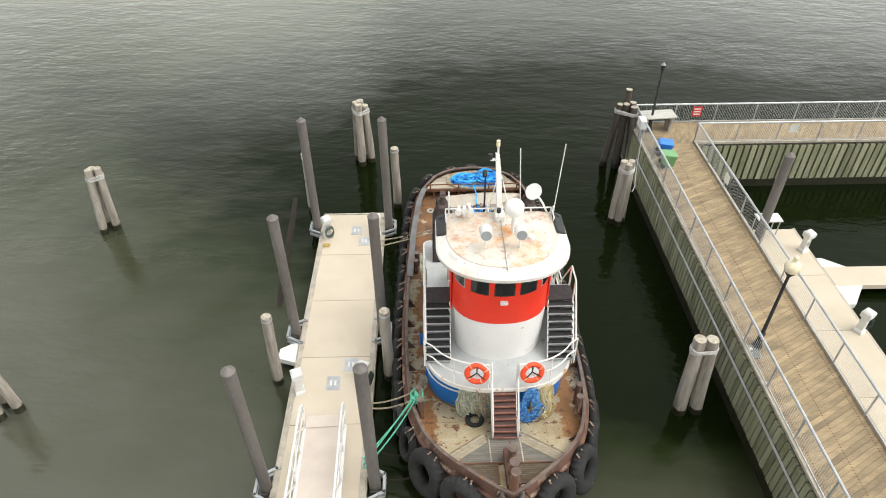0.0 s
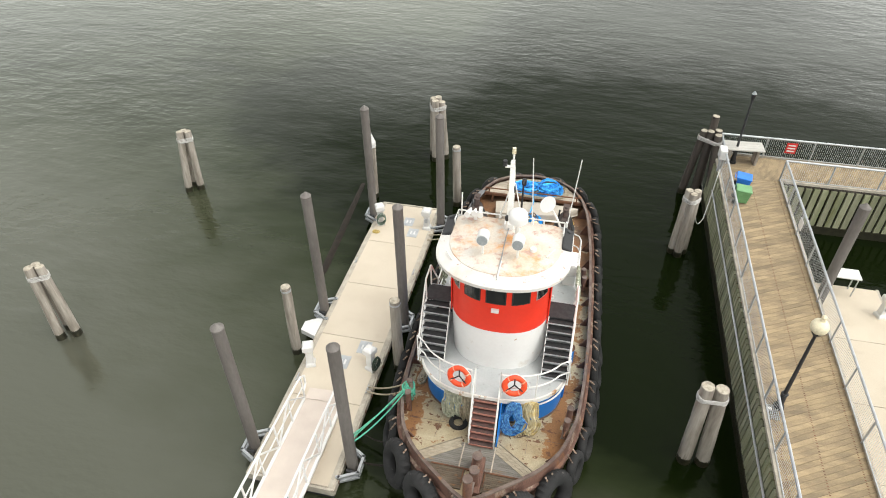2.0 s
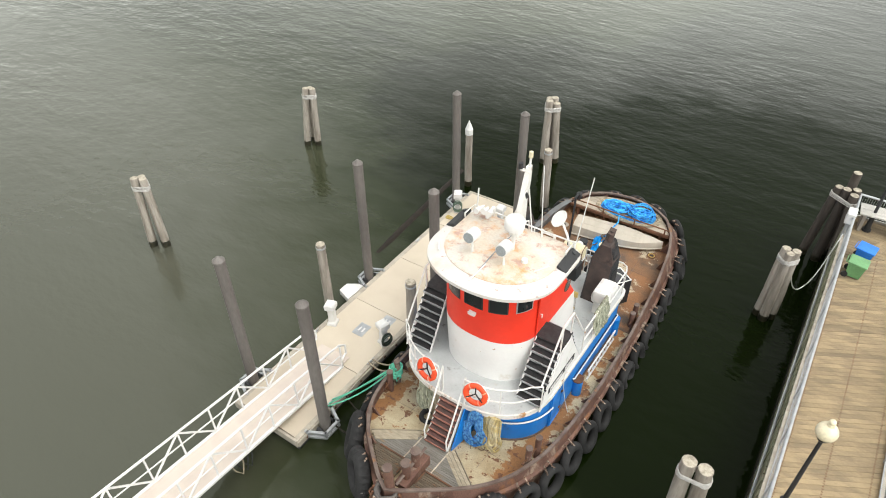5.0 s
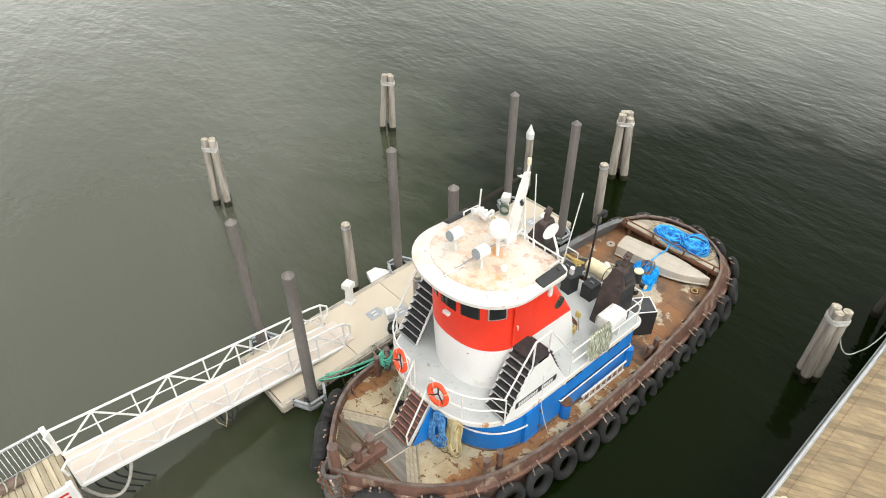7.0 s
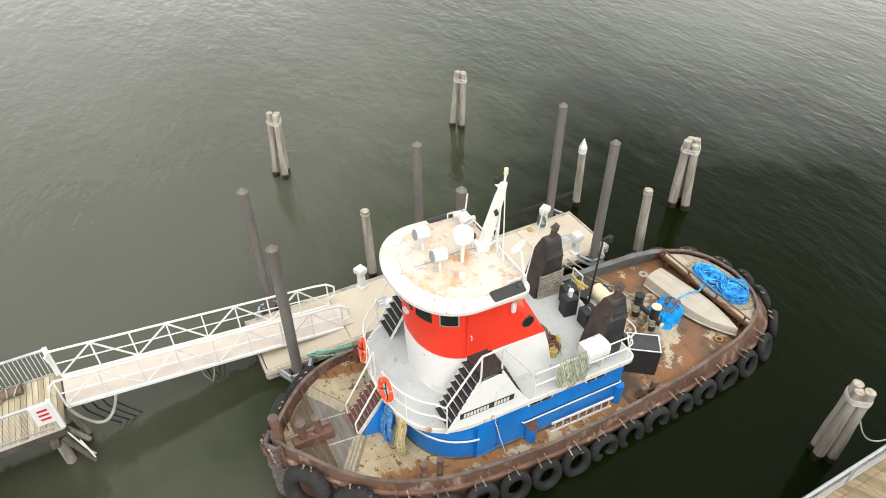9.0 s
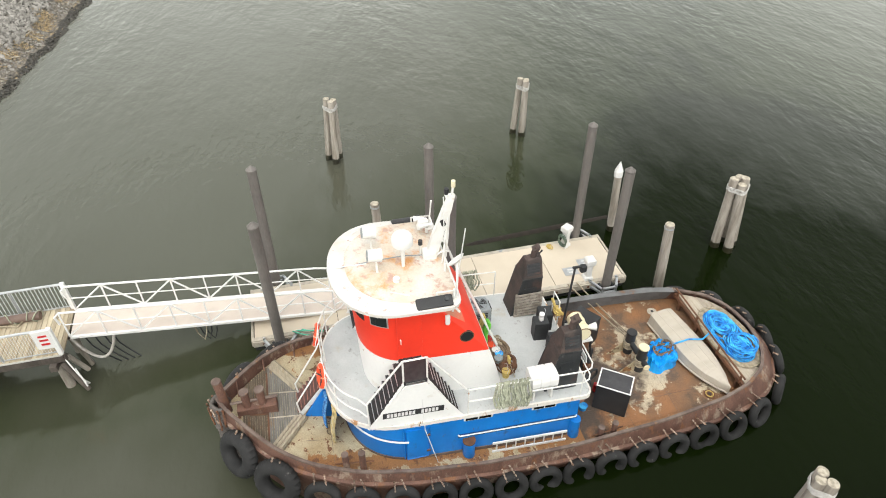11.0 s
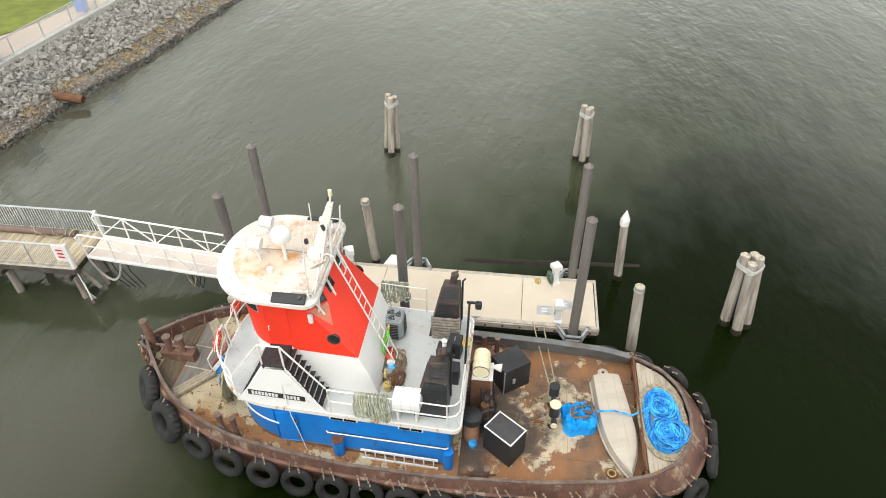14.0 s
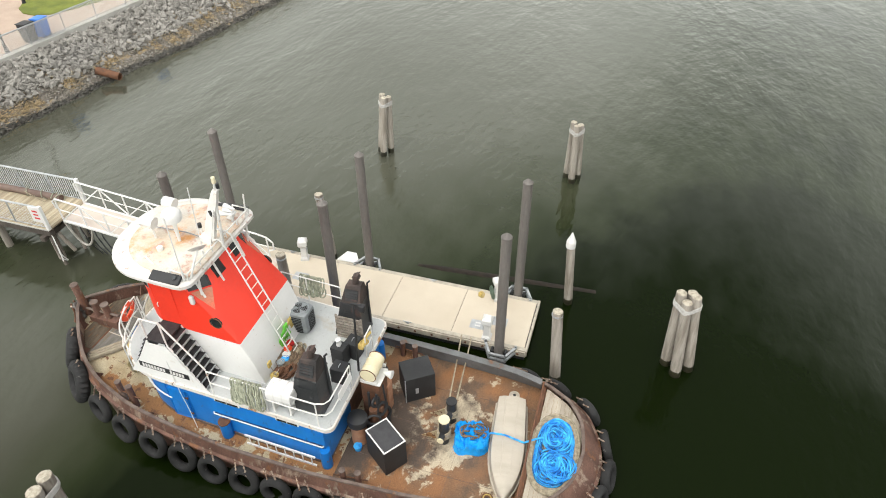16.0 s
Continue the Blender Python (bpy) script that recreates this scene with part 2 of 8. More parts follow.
    sheen_level.inputs["To Min"].default_value, sheen_level.inputs["To Max"].default_value = 0.06, 0.82
    l.new(sheen.outputs[0], sheen_level.inputs["Value"])
    l.new(sheen_level.outputs[0], b.inputs["Specular IOR Level"])
    # cat's paws: the wind ruffles some patches more than others
    ruffle = n.new("ShaderNodeMapRange")
    ruffle.inputs["From Min"].default_value, ruffle.inputs["From Max"].default_value = 0.35, 0.65
    ruffle.inputs["To Min"].default_value, ruffle.inputs["To Max"].default_value = 0.5, 1.1
    l.new(tex(0.055, (1, 2.2, 1), 3.0, 0.4), ruffle.inputs["Value"])
    normal = None
    for s, stretch, strength, distance, turn in ((0.30, (1, 2.2, 1), 0.42, 0.16, 0.5), (1.3, (1, 1.9, 1), 0.46, 0.065, 0.35), (4.2, (1, 1.6, 1), 0.30, 0.02, 0.6)):
        bp = n.new("ShaderNodeBump")
        bp.inputs["Distance"].default_value = distance
        power = n.new("ShaderNodeMath")
        power.operation = "MULTIPLY"
        power.inputs[1].default_value = strength
        l.new(ruffle.outputs[0], power.inputs[0])
        l.new(power.outputs[0], bp.inputs["Strength"])
        l.new(tex(s, stretch, 3.0, turn), bp.inputs["Height"])
        if normal:
            l.new(normal, bp.inputs["Normal"])
        normal = bp.outputs[0]
    l.new(normal, b.inputs["Normal"])
    return m


def glass_material():
    m = bpy.data.materials.new("dark_window_glass")
    m.use_nodes = True
    b = m.node_tree.nodes["Principled BSDF"]
    b.inputs["Base Color"].default_value = (0.02, 0.024, 0.025, 1)
    b.inputs["Roughness"].default_value = 0.04
    return m


WATER = water_material()
GLASS = glass_material()
HULL = material("rusty_brown_hull_paint", (0.095, 0.047, 0.035), (0.17, 0.09, 0.065), 2.2, 0.35, 0.65, 0.75, 0.0, 0.35, 30, (0.29, 0.22, 0.17), 1.9, 0.55, 0.63, (1, 1, 0.45), grain=0.4, spots=(0.19, 0.085, 0.04), spot_scale=2.6, spot_lo=0.57, spot_hi=0.66)
CAP = material("worn_brown_bulwark_paint", (0.105, 0.072, 0.06), (0.17, 0.13, 0.11), 3.0, 0.4, 0.6, 0.75, 0.0, 0.3, 30, (0.23, 0.115, 0.055), 2.6, 0.60, 0.67)
DECKPAINT = material("tan_deck_paint_with_rust", (0.45, 0.385, 0.26), (0.33, 0.255, 0.152), 1.6, 0.40, 0.70, 0.8, 0.0, 0.25, 35, (0.27, 0.13, 0.05), 1.5, 0.575, 0.605, grain=0.45, spots=(0.15, 0.07, 0.035), spot_scale=4.5, spot_lo=0.575, spot_hi=0.60, foot=(2.06, 0.55, 0.20))
AFTDECK = material("rust_covered_aft_deck", (0.275, 0.128, 0.054), (0.165, 0.100, 0.060), 1.1, 0.33, 0.60, 0.75, 0.0, 0.3, 35, (0.50, 0.42, 0.305), 0.95, 0.575, 0.605, grain=0.6, spots=(0.08, 0.058, 0.045), spot_scale=1.1, spot_lo=0.54, spot_hi=0.70, worn=(0.25, 12.5, 0.5, 2.8, 0.12), grime=(0.8, 10.6, 0.5, 2.8, 0.30))
BLUE = material("blue_deckhouse_paint", (0.003, 0.185, 0.60), (0.005, 0.145, 0.49), 1.2, 0.4, 0.7, 0.42, 0.0, 0.04, 12, (0.05, 0.06, 0.09), 2.2, 0.60, 0.72, (1, 1, 0.5), grain=0.08, spots=(0.19, 0.075, 0.03), spot_scale=4.0, spot_lo=0.645, spot_hi=0.69)
RED = material("red_pilothouse_paint", (0.80, 0.042, 0.018), (0.72, 0.038, 0.017), 1.0, 0.4, 0.7, 0.45, 0.0, 0.03, 10, (0.62, 0.06, 0.035), 1.5, 0.6, 0.75, grain=0.05)
WHITE = material("white_marine_paint", (0.75, 0.75, 0.74), (0.70, 0.70, 0.69), 1.0, 0.4, 0.7, 0.5, 0.0, 0.03, 12, (0.56, 0.51, 0.44), 1.6, 0.62, 0.76, grain=0.04, spots=(0.40, 0.25, 0.15), spot_scale=5.0, spot_lo=0.67, spot_hi=0.71)
ROOFTOP = material("stained_roof_deck_paint", (0.60, 0.565, 0.515), (0.58, 0.495, 0.40), 1.3, 0.40, 0.64, 0.6, 0.0, 0.1, 20, (0.58, 0.28, 0.10), 0.95, 0.52, 0.65, grain=0.18, spots=(0.46, 0.30, 0.245), spot_scale=3.2, spot_lo=0.555, spot_hi=0.66, worn=(-0.1, 5.1, 6.3, 1.5, 0.06))
ROOFW = material("white_roof_paint_with_rust", (0.625, 0.61, 0.59), (0.585, 0.56, 0.53), 1.8, 0.42, 0.64, 0.6, 0.0, 0.08, 20, (0.58, 0.50, 0.44), 1.4, 0.54, 0.70, (1, 0.8, 1), grain=0.08, spots=(0.42, 0.33, 0.29), spot_scale=4.5, spot_lo=0.60, spot_hi=0.64)
RAIL = material("white_rail_paint", (0.69, 0.69, 0.67), (0.63, 0.62, 0.59), 4.0, 0.45, 0.7, 0.5, 0.0, 0.05, 30, (0.40, 0.23, 0.13), 4.0, 0.66, 0.72, grain=0.06)
GREYDECK = material("light_grey_deck_paint", (0.47, 0.49, 0.495), (0.39, 0.41, 0.415), 1.2, 0.4, 0.7, 0.7, 0.0, 0.06, 20, (0.42, 0.36, 0.27), 1.1, 0.60, 0.76, grain=0.10, spots=(0.27, 0.27, 0.26), spot_scale=4.0, spot_lo=0.60, spot_hi=0.70)
STEP = material("black_step_grating", (0.025, 0.025, 0.027), (0.04, 0.04, 0.042), 8.0, 0.4, 0.6, 0.7, 0.2, 0.3, 60)
REDSTEP = material("dark_red_stair_paint", (0.115, 0.055, 0.048), (0.07, 0.045, 0.04), 5.0, 0.4, 0.6, 0.7, 0.0, 0.2, 40)
RUBBER = material("weathered_tyre_rubber", (0.011, 0.0115, 0.012), (0.026, 0.026, 0.027), 3.0, 0.4, 0.7, 0.86, 0.0, 0.3, 30, random_tint=0.4, spots=(0.12, 0.115, 0.11), spot_scale=5.0, spot_lo=0.66, spot_hi=0.72)
BLACK = material("matt_black_paint", (0.016, 0.017, 0.019), (0.03, 0.031, 0.033), 2.0, 0.4, 0.7, 0.6, 0.0, 0.15, 30)
SOOT = material("sooty_black_steel", (0.022, 0.025, 0.028), (0.045, 0.047, 0.05), 1.3, 0.4, 0.62, 0.5, 0.2, 0.15, 25, (0.085, 0.05, 0.042), 1.1, 0.60, 0.70, (1, 1, 0.6), spots=(0.10, 0.11, 0.11), spot_scale=2.0, spot_lo=0.62, spot_hi=0.70)
RUST = material("brown_rust", (0.16, 0.07, 0.035), (0.10, 0.05, 0.03), 4.0, 0.4, 0.65, 0.85, 0.0, 0.3, 40)
PIPEGREY = material("dark_grey_pile_sleeve", (0.150, 0.138, 0.128), (0.110, 0.100, 0.093), 1.5, 0.4, 0.7, 0.6, 0.0, 0.12, 20, (0.13, 0.10, 0.08), 1.0, 0.6, 0.75, (1, 1, 0.25))
PILE = material("weathered_grey_timber_pile", (0.34, 0.31, 0.27), (0.20, 0.175, 0.145), 5.0, 0.4, 0.65, 0.85, 0.0, 0.5, 25, (0.12, 0.10, 0.08), 3.0, 0.6, 0.72, (1, 1, 0.12), random_tint=0.25)
PILEDARK = material("dark_wet_timber_pile", (0.055, 0.045, 0.038), (0.095, 0.08, 0.068), 5.0, 0.4, 0.65, 0.8, 0.0, 0.5, 25, stretch=(1, 1, 0.12), random_tint=0.25)
LOGWOOD = material("black_waterlogged_timber", (0.012, 0.009, 0.006), (0.022, 0.016, 0.011), 4.0, rough=1.0, bump=0.3)
WET = material("wet_algae_timber", (0.018, 0.017, 0.011), (0.035, 0.033, 0.018), 5.0, 0.4, 0.65, 0.35, 0.0, 0.4, 25)
ENDGRAIN = material("pale_end_grain", (0.46, 0.42, 0.34), (0.28, 0.25, 0.20), 9.0, 0.4, 0.6, 0.9, 0.0, 0.4, 50)
PLANK = material("weathered_pier_plank", (0.35, 0.265, 0.155), (0.24, 0.185, 0.115), 2.2, 0.35, 0.65, 0.85, 0.0, 0.35, 30, (0.17, 0.13, 0.085), 0.6, 0.52, 0.72, (0.5, 1.6, 1), random_tint=0.24)
NEWPLANK = material("weathered_landing_plank", (0.46, 0.40, 0.29), (0.33, 0.275, 0.19), 1.6, 0.38, 0.62, 0.85, 0.0, 0.3, 30, (0.25, 0.18, 0.11), 1.1, 0.56, 0.70, stretch=(0.4, 3, 1), random_tint=0.45)
SHEET = material("algae_stained_sheeting_plank", (0.29, 0.29, 0.20), (0.185, 0.20, 0.115), 1.5, 0.35, 0.65, 0.85, 0.0, 0.4, 25, (0.14, 0.15, 0.06), 1.3, 0.54, 0.70, (2, 2, 0.3), random_tint=0.45)
DOCK = material("beige_concrete_float_deck", (0.55, 0.485, 0.39), (0.50, 0.435, 0.345), 0.8, 0.4, 0.7, 0.85, 0.0, 0.12, 60, (0.46, 0.39, 0.30), 0.7, 0.6, 0.75, random_tint=0.06, grain=0.06)
DOCKEDGE = material("weathered_float_timber_edge", (0.46, 0.42, 0.35), (0.34, 0.31, 0.26), 3.0, 0.4, 0.65, 0.85, 0.0, 0.3, 30, (0.22, 0.19, 0.15), 2.5, 0.6, 0.75)
ALU = material("white_painted_aluminium", (0.74, 0.74, 0.73), (0.66, 0.66, 0.65), 2.0, 0.4, 0.7, 0.4, 0.0, 0.05, 30, grain=0.06)
GALV = material("galvanised_steel", (0.50, 0.52, 0.54), (0.40, 0.42, 0.44), 4.0, 0.4, 0.7, 0.45, 0.6, 0.08, 30, grain=0.06)
GANGDECK = material("pale_pink_gangway_deck", (0.60, 0.53, 0.47), (0.54, 0.47, 0.42), 1.5, 0.4, 0.7, 0.8, 0.0, 0.15, 60, grain=0.06)
PLASTIC = material("white_plastic", (0.68, 0.68, 0.67), (0.63, 0.63, 0.62), 2.0, 0.4, 0.7, 0.4, 0.0, 0.03, 20, grain=0.06)
CREAM = material("cream_drum_paint", (0.72, 0.66, 0.46), (0.64, 0.57, 0.38), 2.0, 0.4, 0.7, 0.45, 0.0, 0.06, 20, (0.35, 0.22, 0.12), 2.5, 0.68, 0.76, grain=0.06)
ORANGE = material("orange_life_ring", (0.78, 0.075, 0.02), (0.68, 0.07, 0.02), 4.0, 0.4, 0.7, 0.55, 0.0, 0.05, 40)
ROPEBLUE = material("blue_rope", (0.006, 0.17, 0.56), (0.05, 0.40, 0.80), 5.0, 0.4, 0.6, 0.8, 0.0, 0.5, 90, strand=1.0)
ROPEGREEN = material("green_rope", (0.10, 0.46, 0.31), (0.16, 0.56, 0.40), 9.0, 0.4, 0.6, 0.8, 0.0, 0.5, 90, strand=0.3)
ROPETAN = material("tan_rope", (0.39, 0.34, 0.25), (0.26, 0.22, 0.155), 9.0, 0.4, 0.6, 0.9, 0.0, 0.5, 90, strand=0.5)
ROPEPALE = material("pale_green_rope", (0.40, 0.415, 0.32), (0.27, 0.285, 0.215), 9.0, 0.4, 0.6, 0.9, 0.0, 0.5, 90, strand=0.5)
ROPEBROWN = material("brown_rope", (0.20, 0.14, 0.09), (0.13, 0.09, 0.06), 9.0, 0.4, 0.6, 0.9, 0.0, 0.5, 90, strand=0.5)
ROPEYEL = material("yellow_rope", (0.55, 0.42, 0.14), (0.45, 0.33, 0.10), 9.0, 0.4, 0.6, 0.9, 0.0, 0.5, 90)
CHAIN = material("rusty_fender_chain", (0.36, 0.29, 0.235), (0.15, 0.085, 0.055), 16.0, 0.4, 0.6, 0.8, 0.2, 0.3, 60, random_tint=0.9)
TARP = material("crumpled_blue_tarp", (0.004, 0.31, 0.84), (0.012, 0.40, 0.92), 3.0, 0.4, 0.7, 0.38, 0.0, 0.25, 8)
DINGHY = material("dirty_cream_gelcoat", (0.47, 0.425, 0.36), (0.40, 0.36, 0.30), 1.5, 0.4, 0.7, 0.55, 0.0, 0.08, 25, (0.40, 0.35, 0.28), 1.2, 0.62, 0.75, (2, 0.5, 1), grain=0.06)
STONE = material("grey_riprap_stone", (0.225, 0.216, 0.20), (0.28, 0.268, 0.25), 2.5, 0.35, 0.65, 0.9, 0.0, 0.5, 14, (0.17, 0.16, 0.145), 2.0, 0.6, 0.72, random_tint=0.7)
RUBBLE = rubble_material("mixed_grey_rubble", (0.17, 0.162, 0.147), (0.345, 0.33, 0.305))
SHINGLE = rubble_material("brown_grey_shingle", (0.11, 0.10, 0.085), (0.30, 0.275, 0.235))
STRAW = rubble_material("bleached_straw", (0.26, 0.185, 0.095), (0.52, 0.40, 0.23))
WETRUBBLE = rubble_material("dark_wet_rubble", (0.022, 0.020, 0.017), (0.07, 0.066, 0.055), 0.5)
GRAVEL = material("shore_gravel_and_straw", (0.19, 0.17, 0.145), (0.11, 0.098, 0.083), 3.0, 0.4, 0.6, 0.95, 0.0, 0.8, 18, (0.36, 0.27, 0.15), 0.9, 0.55, 0.66, (0.5, 1.6, 1), grain=0.5)
PAVER = material("tan_promenade_paving", (0.44, 0.34, 0.27), (0.38, 0.29, 0.23), 1.0, 0.4, 0.7, 0.85, 0.0, 0.15, 20)
KERB = material("pale_concrete_kerb", (0.48, 0.47, 0.44), (0.40, 0.39, 0.36), 1.5, 0.4, 0.7, 0.9, 0.0, 0.2, 30)
GRASS = material("mown_lawn", (0.17, 0.20, 0.025), (0.11, 0.135, 0.02), 1.2, 0.35, 0.65, 0.9, 0.0, 0.8, 30)
BINBLUE = material("blue_bin_plastic", (0.02, 0.19, 0.70), (0.02, 0.16, 0.60), 2.0, 0.4, 0.7, 0.45, 0.0, 0.04, 20)
BINGREEN = material("green_bin_plastic", (0.15, 0.34, 0.15), (0.12, 0.28, 0.12), 2.0, 0.4, 0.7, 0.45, 0.0, 0.04, 20)
GLOBE = material("cream_lamp_globe", (0.72, 0.66, 0.48), (0.64, 0.58, 0.41), 2.0, 0.4, 0.7, 0.35, 0.0, 0.0, 20)
SIGNRED = material("red_sign_paint", (0.55, 0.02, 0.02), (0.48, 0.02, 0.02), 3.0, 0.4, 0.7, 0.5, 0.0, 0.03, 20)
BULGREY = material("dark_grey_bulwark_paint", (0.15, 0.155, 0.16), (0.105, 0.105, 0.105), 1.6, 0.4, 0.65, 0.7, 0.0, 0.2, 30, (0.16, 0.085, 0.05), 1.6, 0.60, 0.66)
ACGREY = material("grey_air_unit_steel", (0.30, 0.33, 0.345), (0.24, 0.262, 0.275), 2.0, 0.4, 0.7, 0.5, 0.2, 0.05, 20)
BOWGRATE = material("grey_worn_bow_slats", (0.20, 0.19, 0.17), (0.14, 0.13, 0.112), 3.0, 0.35, 0.65, 0.85, 0.0, 0.35, 30, (0.27, 0.17, 0.09), 1.5, 0.58, 0.70, (0.5, 3, 1), random_tint=0.12)
DECKWOOD = material("grey_worn_deck_planks", (0.44, 0.39, 0.32), (0.35, 0.30, 0.235), 3.0, 0.35, 0.65, 0.85, 0.0, 0.35, 30, (0.20, 0.15, 0.10), 1.5, 0.58, 0.72, (0.5, 3, 1), random_tint=0.3)

# ---- shapes ----
FRAME = pose(1.44, 8.0, 0, 0, 0, 2.43)  # the basin: x across, y from the boat's bow to its stern, z from the water


def box(bm, c, s, turn=None, bevel=0.0):
    m = Matrix.Translation(c) @ (turn.to_4x4() if turn else Matrix()) @ Matrix.Diagonal((*s, 1))
    vs = bmesh.ops.create_cube(bm, size=1, matrix=m)["verts"]
    if bevel:
        es = list({e for v in vs for e in v.link_edges})
        bmesh.ops.bevel(bm, geom=es, offset=bevel, segments=2, affect="EDGES", profile=0.6)
    return bm


def rod(bm, a, b, r, r2=None, seg=8, caps=True):
    a, b = Vector(a), Vector(b)
    d = b - a
    m = Matrix.Translation((a + b) / 2) @ d.to_track_quat("Z", "Y").to_matrix().to_4x4()
    bmesh.ops.create_cone(bm, cap_ends=caps, segments=seg, radius1=r, radius2=r if r2 is None else r2, depth=d.length, matrix=m)
    return bm


def tube(bm, pts, r, seg=6, closed=False):
    pts = [Vector(p) for p in pts]
    n = len(pts)
    rings, side = [], None
    for i, p in enumerate(pts):
        d = (pts[(i + 1) % n] - pts[i - 1]) if closed or 0 < i < n - 1 else (pts[1] - pts[0] if i == 0 else pts[-1] - pts[-2])
        d = d.normalized() if d.length > 1e-9 else Vector((0, 0, 1))
        if side is None:
            side = d.orthogonal().normalized()
        side = side - d * side.dot(d)
        side = side.normalized() if side.length > 1e-6 else d.orthogonal().normalized()
        up = d.cross(side)
        rings.append([bm.verts.new(p + (side * math.cos(k * math.tau / seg) + up * math.sin(k * math.tau / seg)) * r) for k in range(seg)])
    for i in range(n if closed else n - 1):
        a, b = rings[i], rings[(i + 1) % n]
        for k in range(seg):
            bm.faces.new((a[k], a[(k + 1) % seg], b[(k + 1) % seg], b[k]))
    if not closed:
        bm.faces.new(rings[0][::-1])
        bm.faces.new(rings[-1])
    return bm


def loft(bm, rings, closed=True, caps=True):
    vs = [[bm.verts.new(p) for p in ring] for ring in rings]
    k = len(vs[0])
    for a, b in zip(vs, vs[1:]):
        for i in range(k if closed else k - 1):
            j = (i + 1) % k
            bm.faces.new((a[i], a[j], b[j], b[i]))
    if caps and closed:
        bm.faces.new(vs[0][::-1])
        bm.faces.new(vs[-1])
    return bm


def prism(bm, outline, z0, z1):
    """Outline: (x, y) points; z0 and z1: heights, or functions of y."""
    f0 = z0 if callable(z0) else lambda y: z0
    f1 = z1 if callable(z1) else lambda y: z1
    return loft(bm, [[(x, y, f0(y)) for x, y in outline], [(x, y, f1(y)) for x, y in outline]])


def ring(bm, c, normal, big, small, seg=24, sub=8, flat=1.0, tread=0.0):
    q = Vector(normal).normalized().to_track_quat("Z", "Y").to_matrix()
    rows = []
    for i in range(seg):
        a = i * math.tau / seg
        row = []
        for j in range(sub):
            t = j * math.tau / sub
            rr = small * (1 + (tread if i % 2 and math.cos(t) > 0.5 else 0))
            rad = big + rr * math.cos(t)
            row.append(bm.verts.new(Vector(c) + q @ Vector((rad * math.cos(a), rad * math.sin(a), small * flat * math.sin(t)))))
        rows.append(row)
    for i in range(seg):
        a, b = rows[i], rows[(i + 1) % seg]
        for j in range(sub):
            k = (j + 1) % sub
            bm.faces.new((a[j], b[j], b[k], a[k]))
    return bm


def mesh(name, bm, mat, smooth=False):
    bmesh.ops.recalc_face_normals(bm, faces=bm.faces)
    me = bpy.data.meshes.new(name)
    bm.to_mesh(me)
    bm.free()
    for x in mat if isinstance(mat, (list, tuple)) else [mat]:
        me.materials.append(x)
    if smooth:
        me.shade_smooth()
        me.set_sharp_from_angle(angle=radians(40))
    return me


def part(name, bm, mat, parent, label="", smooth=False):
    ob = new(name, mesh(name, bm, mat, smooth))
    ob.parent = parent
    return tagged(ob, label) if label else ob


def thing(name, m, label, category, group="", kind=""):
    ob = new(name)
    ob.empty_display_size = 0.2
    ob.matrix_world = FRAME @ m
    return tagged(ob, label, category, group, kind)


def single(name, bm, mat, m, label, category, group="", kind="", smooth=False):
    ob = new(name, mesh(name, bm, mat, smooth))
    ob.matrix_world = FRAME @ m
    return tagged(ob, label, category, group, kind)


def lerp(v, xs, ys):
    return float(np.interp(v, xs, ys))


B = bmesh.new
HERE = pose(0, 0, 0)
rnd = random.Random(7)

# ---- water and shore ----
bm = B()
bmesh.ops.create_grid(bm, x_segments=1, y_segments=1, size=2400)
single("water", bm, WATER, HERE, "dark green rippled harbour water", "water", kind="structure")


def kerb_y(x):
    return -17.44 - 0.12 * (x + 14.4)


def bank_width(x):
    return lerp(x, [-50, -28, -16, 0], [4.0, 3.9, 2.65, 2.7])


def shore_y(x):
    return kerb_y(x) + bank_width(x) + 0.14 * math.sin(x * 0.7) + 0.10 * math.sin(x * 2.3 + 1)


def bank_y(x, d):
    """A point on the bank, d from 0 at the waterline to 2.95 at the kerb."""
    return shore_y(x) - d * bank_width(x) / 2.95


def bank_z(d):
    return lerp(d, [-1.2, 0, 0.7, 2.5, 2.95], [-0.9, 0.0, 0.32, 1.9, 2.15])


bm = B()
rows = []
for i in range(121):
    x = -80 + i
    rows.append([(x, bank_y(x, d), bank_z(d) + 0.07 * noise.noise((x * 1.3, d * 2, 0))) for d in (-1.2, -0.5, 0, 0.35, 0.7, 1.2, 1.8, 2.4, 3.05)])
loft(bm, rows, closed=False)
single("shore_bank", bm, GRAVEL, HERE, "gravel bank strewn with straw and driftwood under the riprap", "bank", kind="structure", smooth=True)

QUAY = pose(-14.4, -17.44, 0, 0, 0, math.degrees(math.atan(-0.12)))  # the promenade's edge
bm = B()
box(bm, (-10, -0.2, 1.2), (140, 0.4, 2.6), bevel=0.02)
single("kerb", bm, KERB, QUAY, "pale concrete kerb wall along the promenade edge", "kerb", kind="structure")
bm = B()
box(bm, (-10, -0.4 - 1000, 1.15), (2400, 2000, 2.5))
single("promenade", bm, PAVER, QUAY, "tan paved promenade behind the kerb", "pavement", kind="structure")
bm = B()
lawn = [(-22.6, -23.6), (-21.4, -22.9), (-20.8, -22.0), (-20.7, -21.0), (-21.2, -20.1), (-22.4, -19.4), (-24.1, -18.8), (-27, -18.2), (-60, -14.3), (-60, -33), (-30, -28)]
prism(bm, lawn, 2.40, 2.46)
single("lawn", bm, GRASS, HERE, "bright green mown lawn beside the paving", "grass", kind="structure")

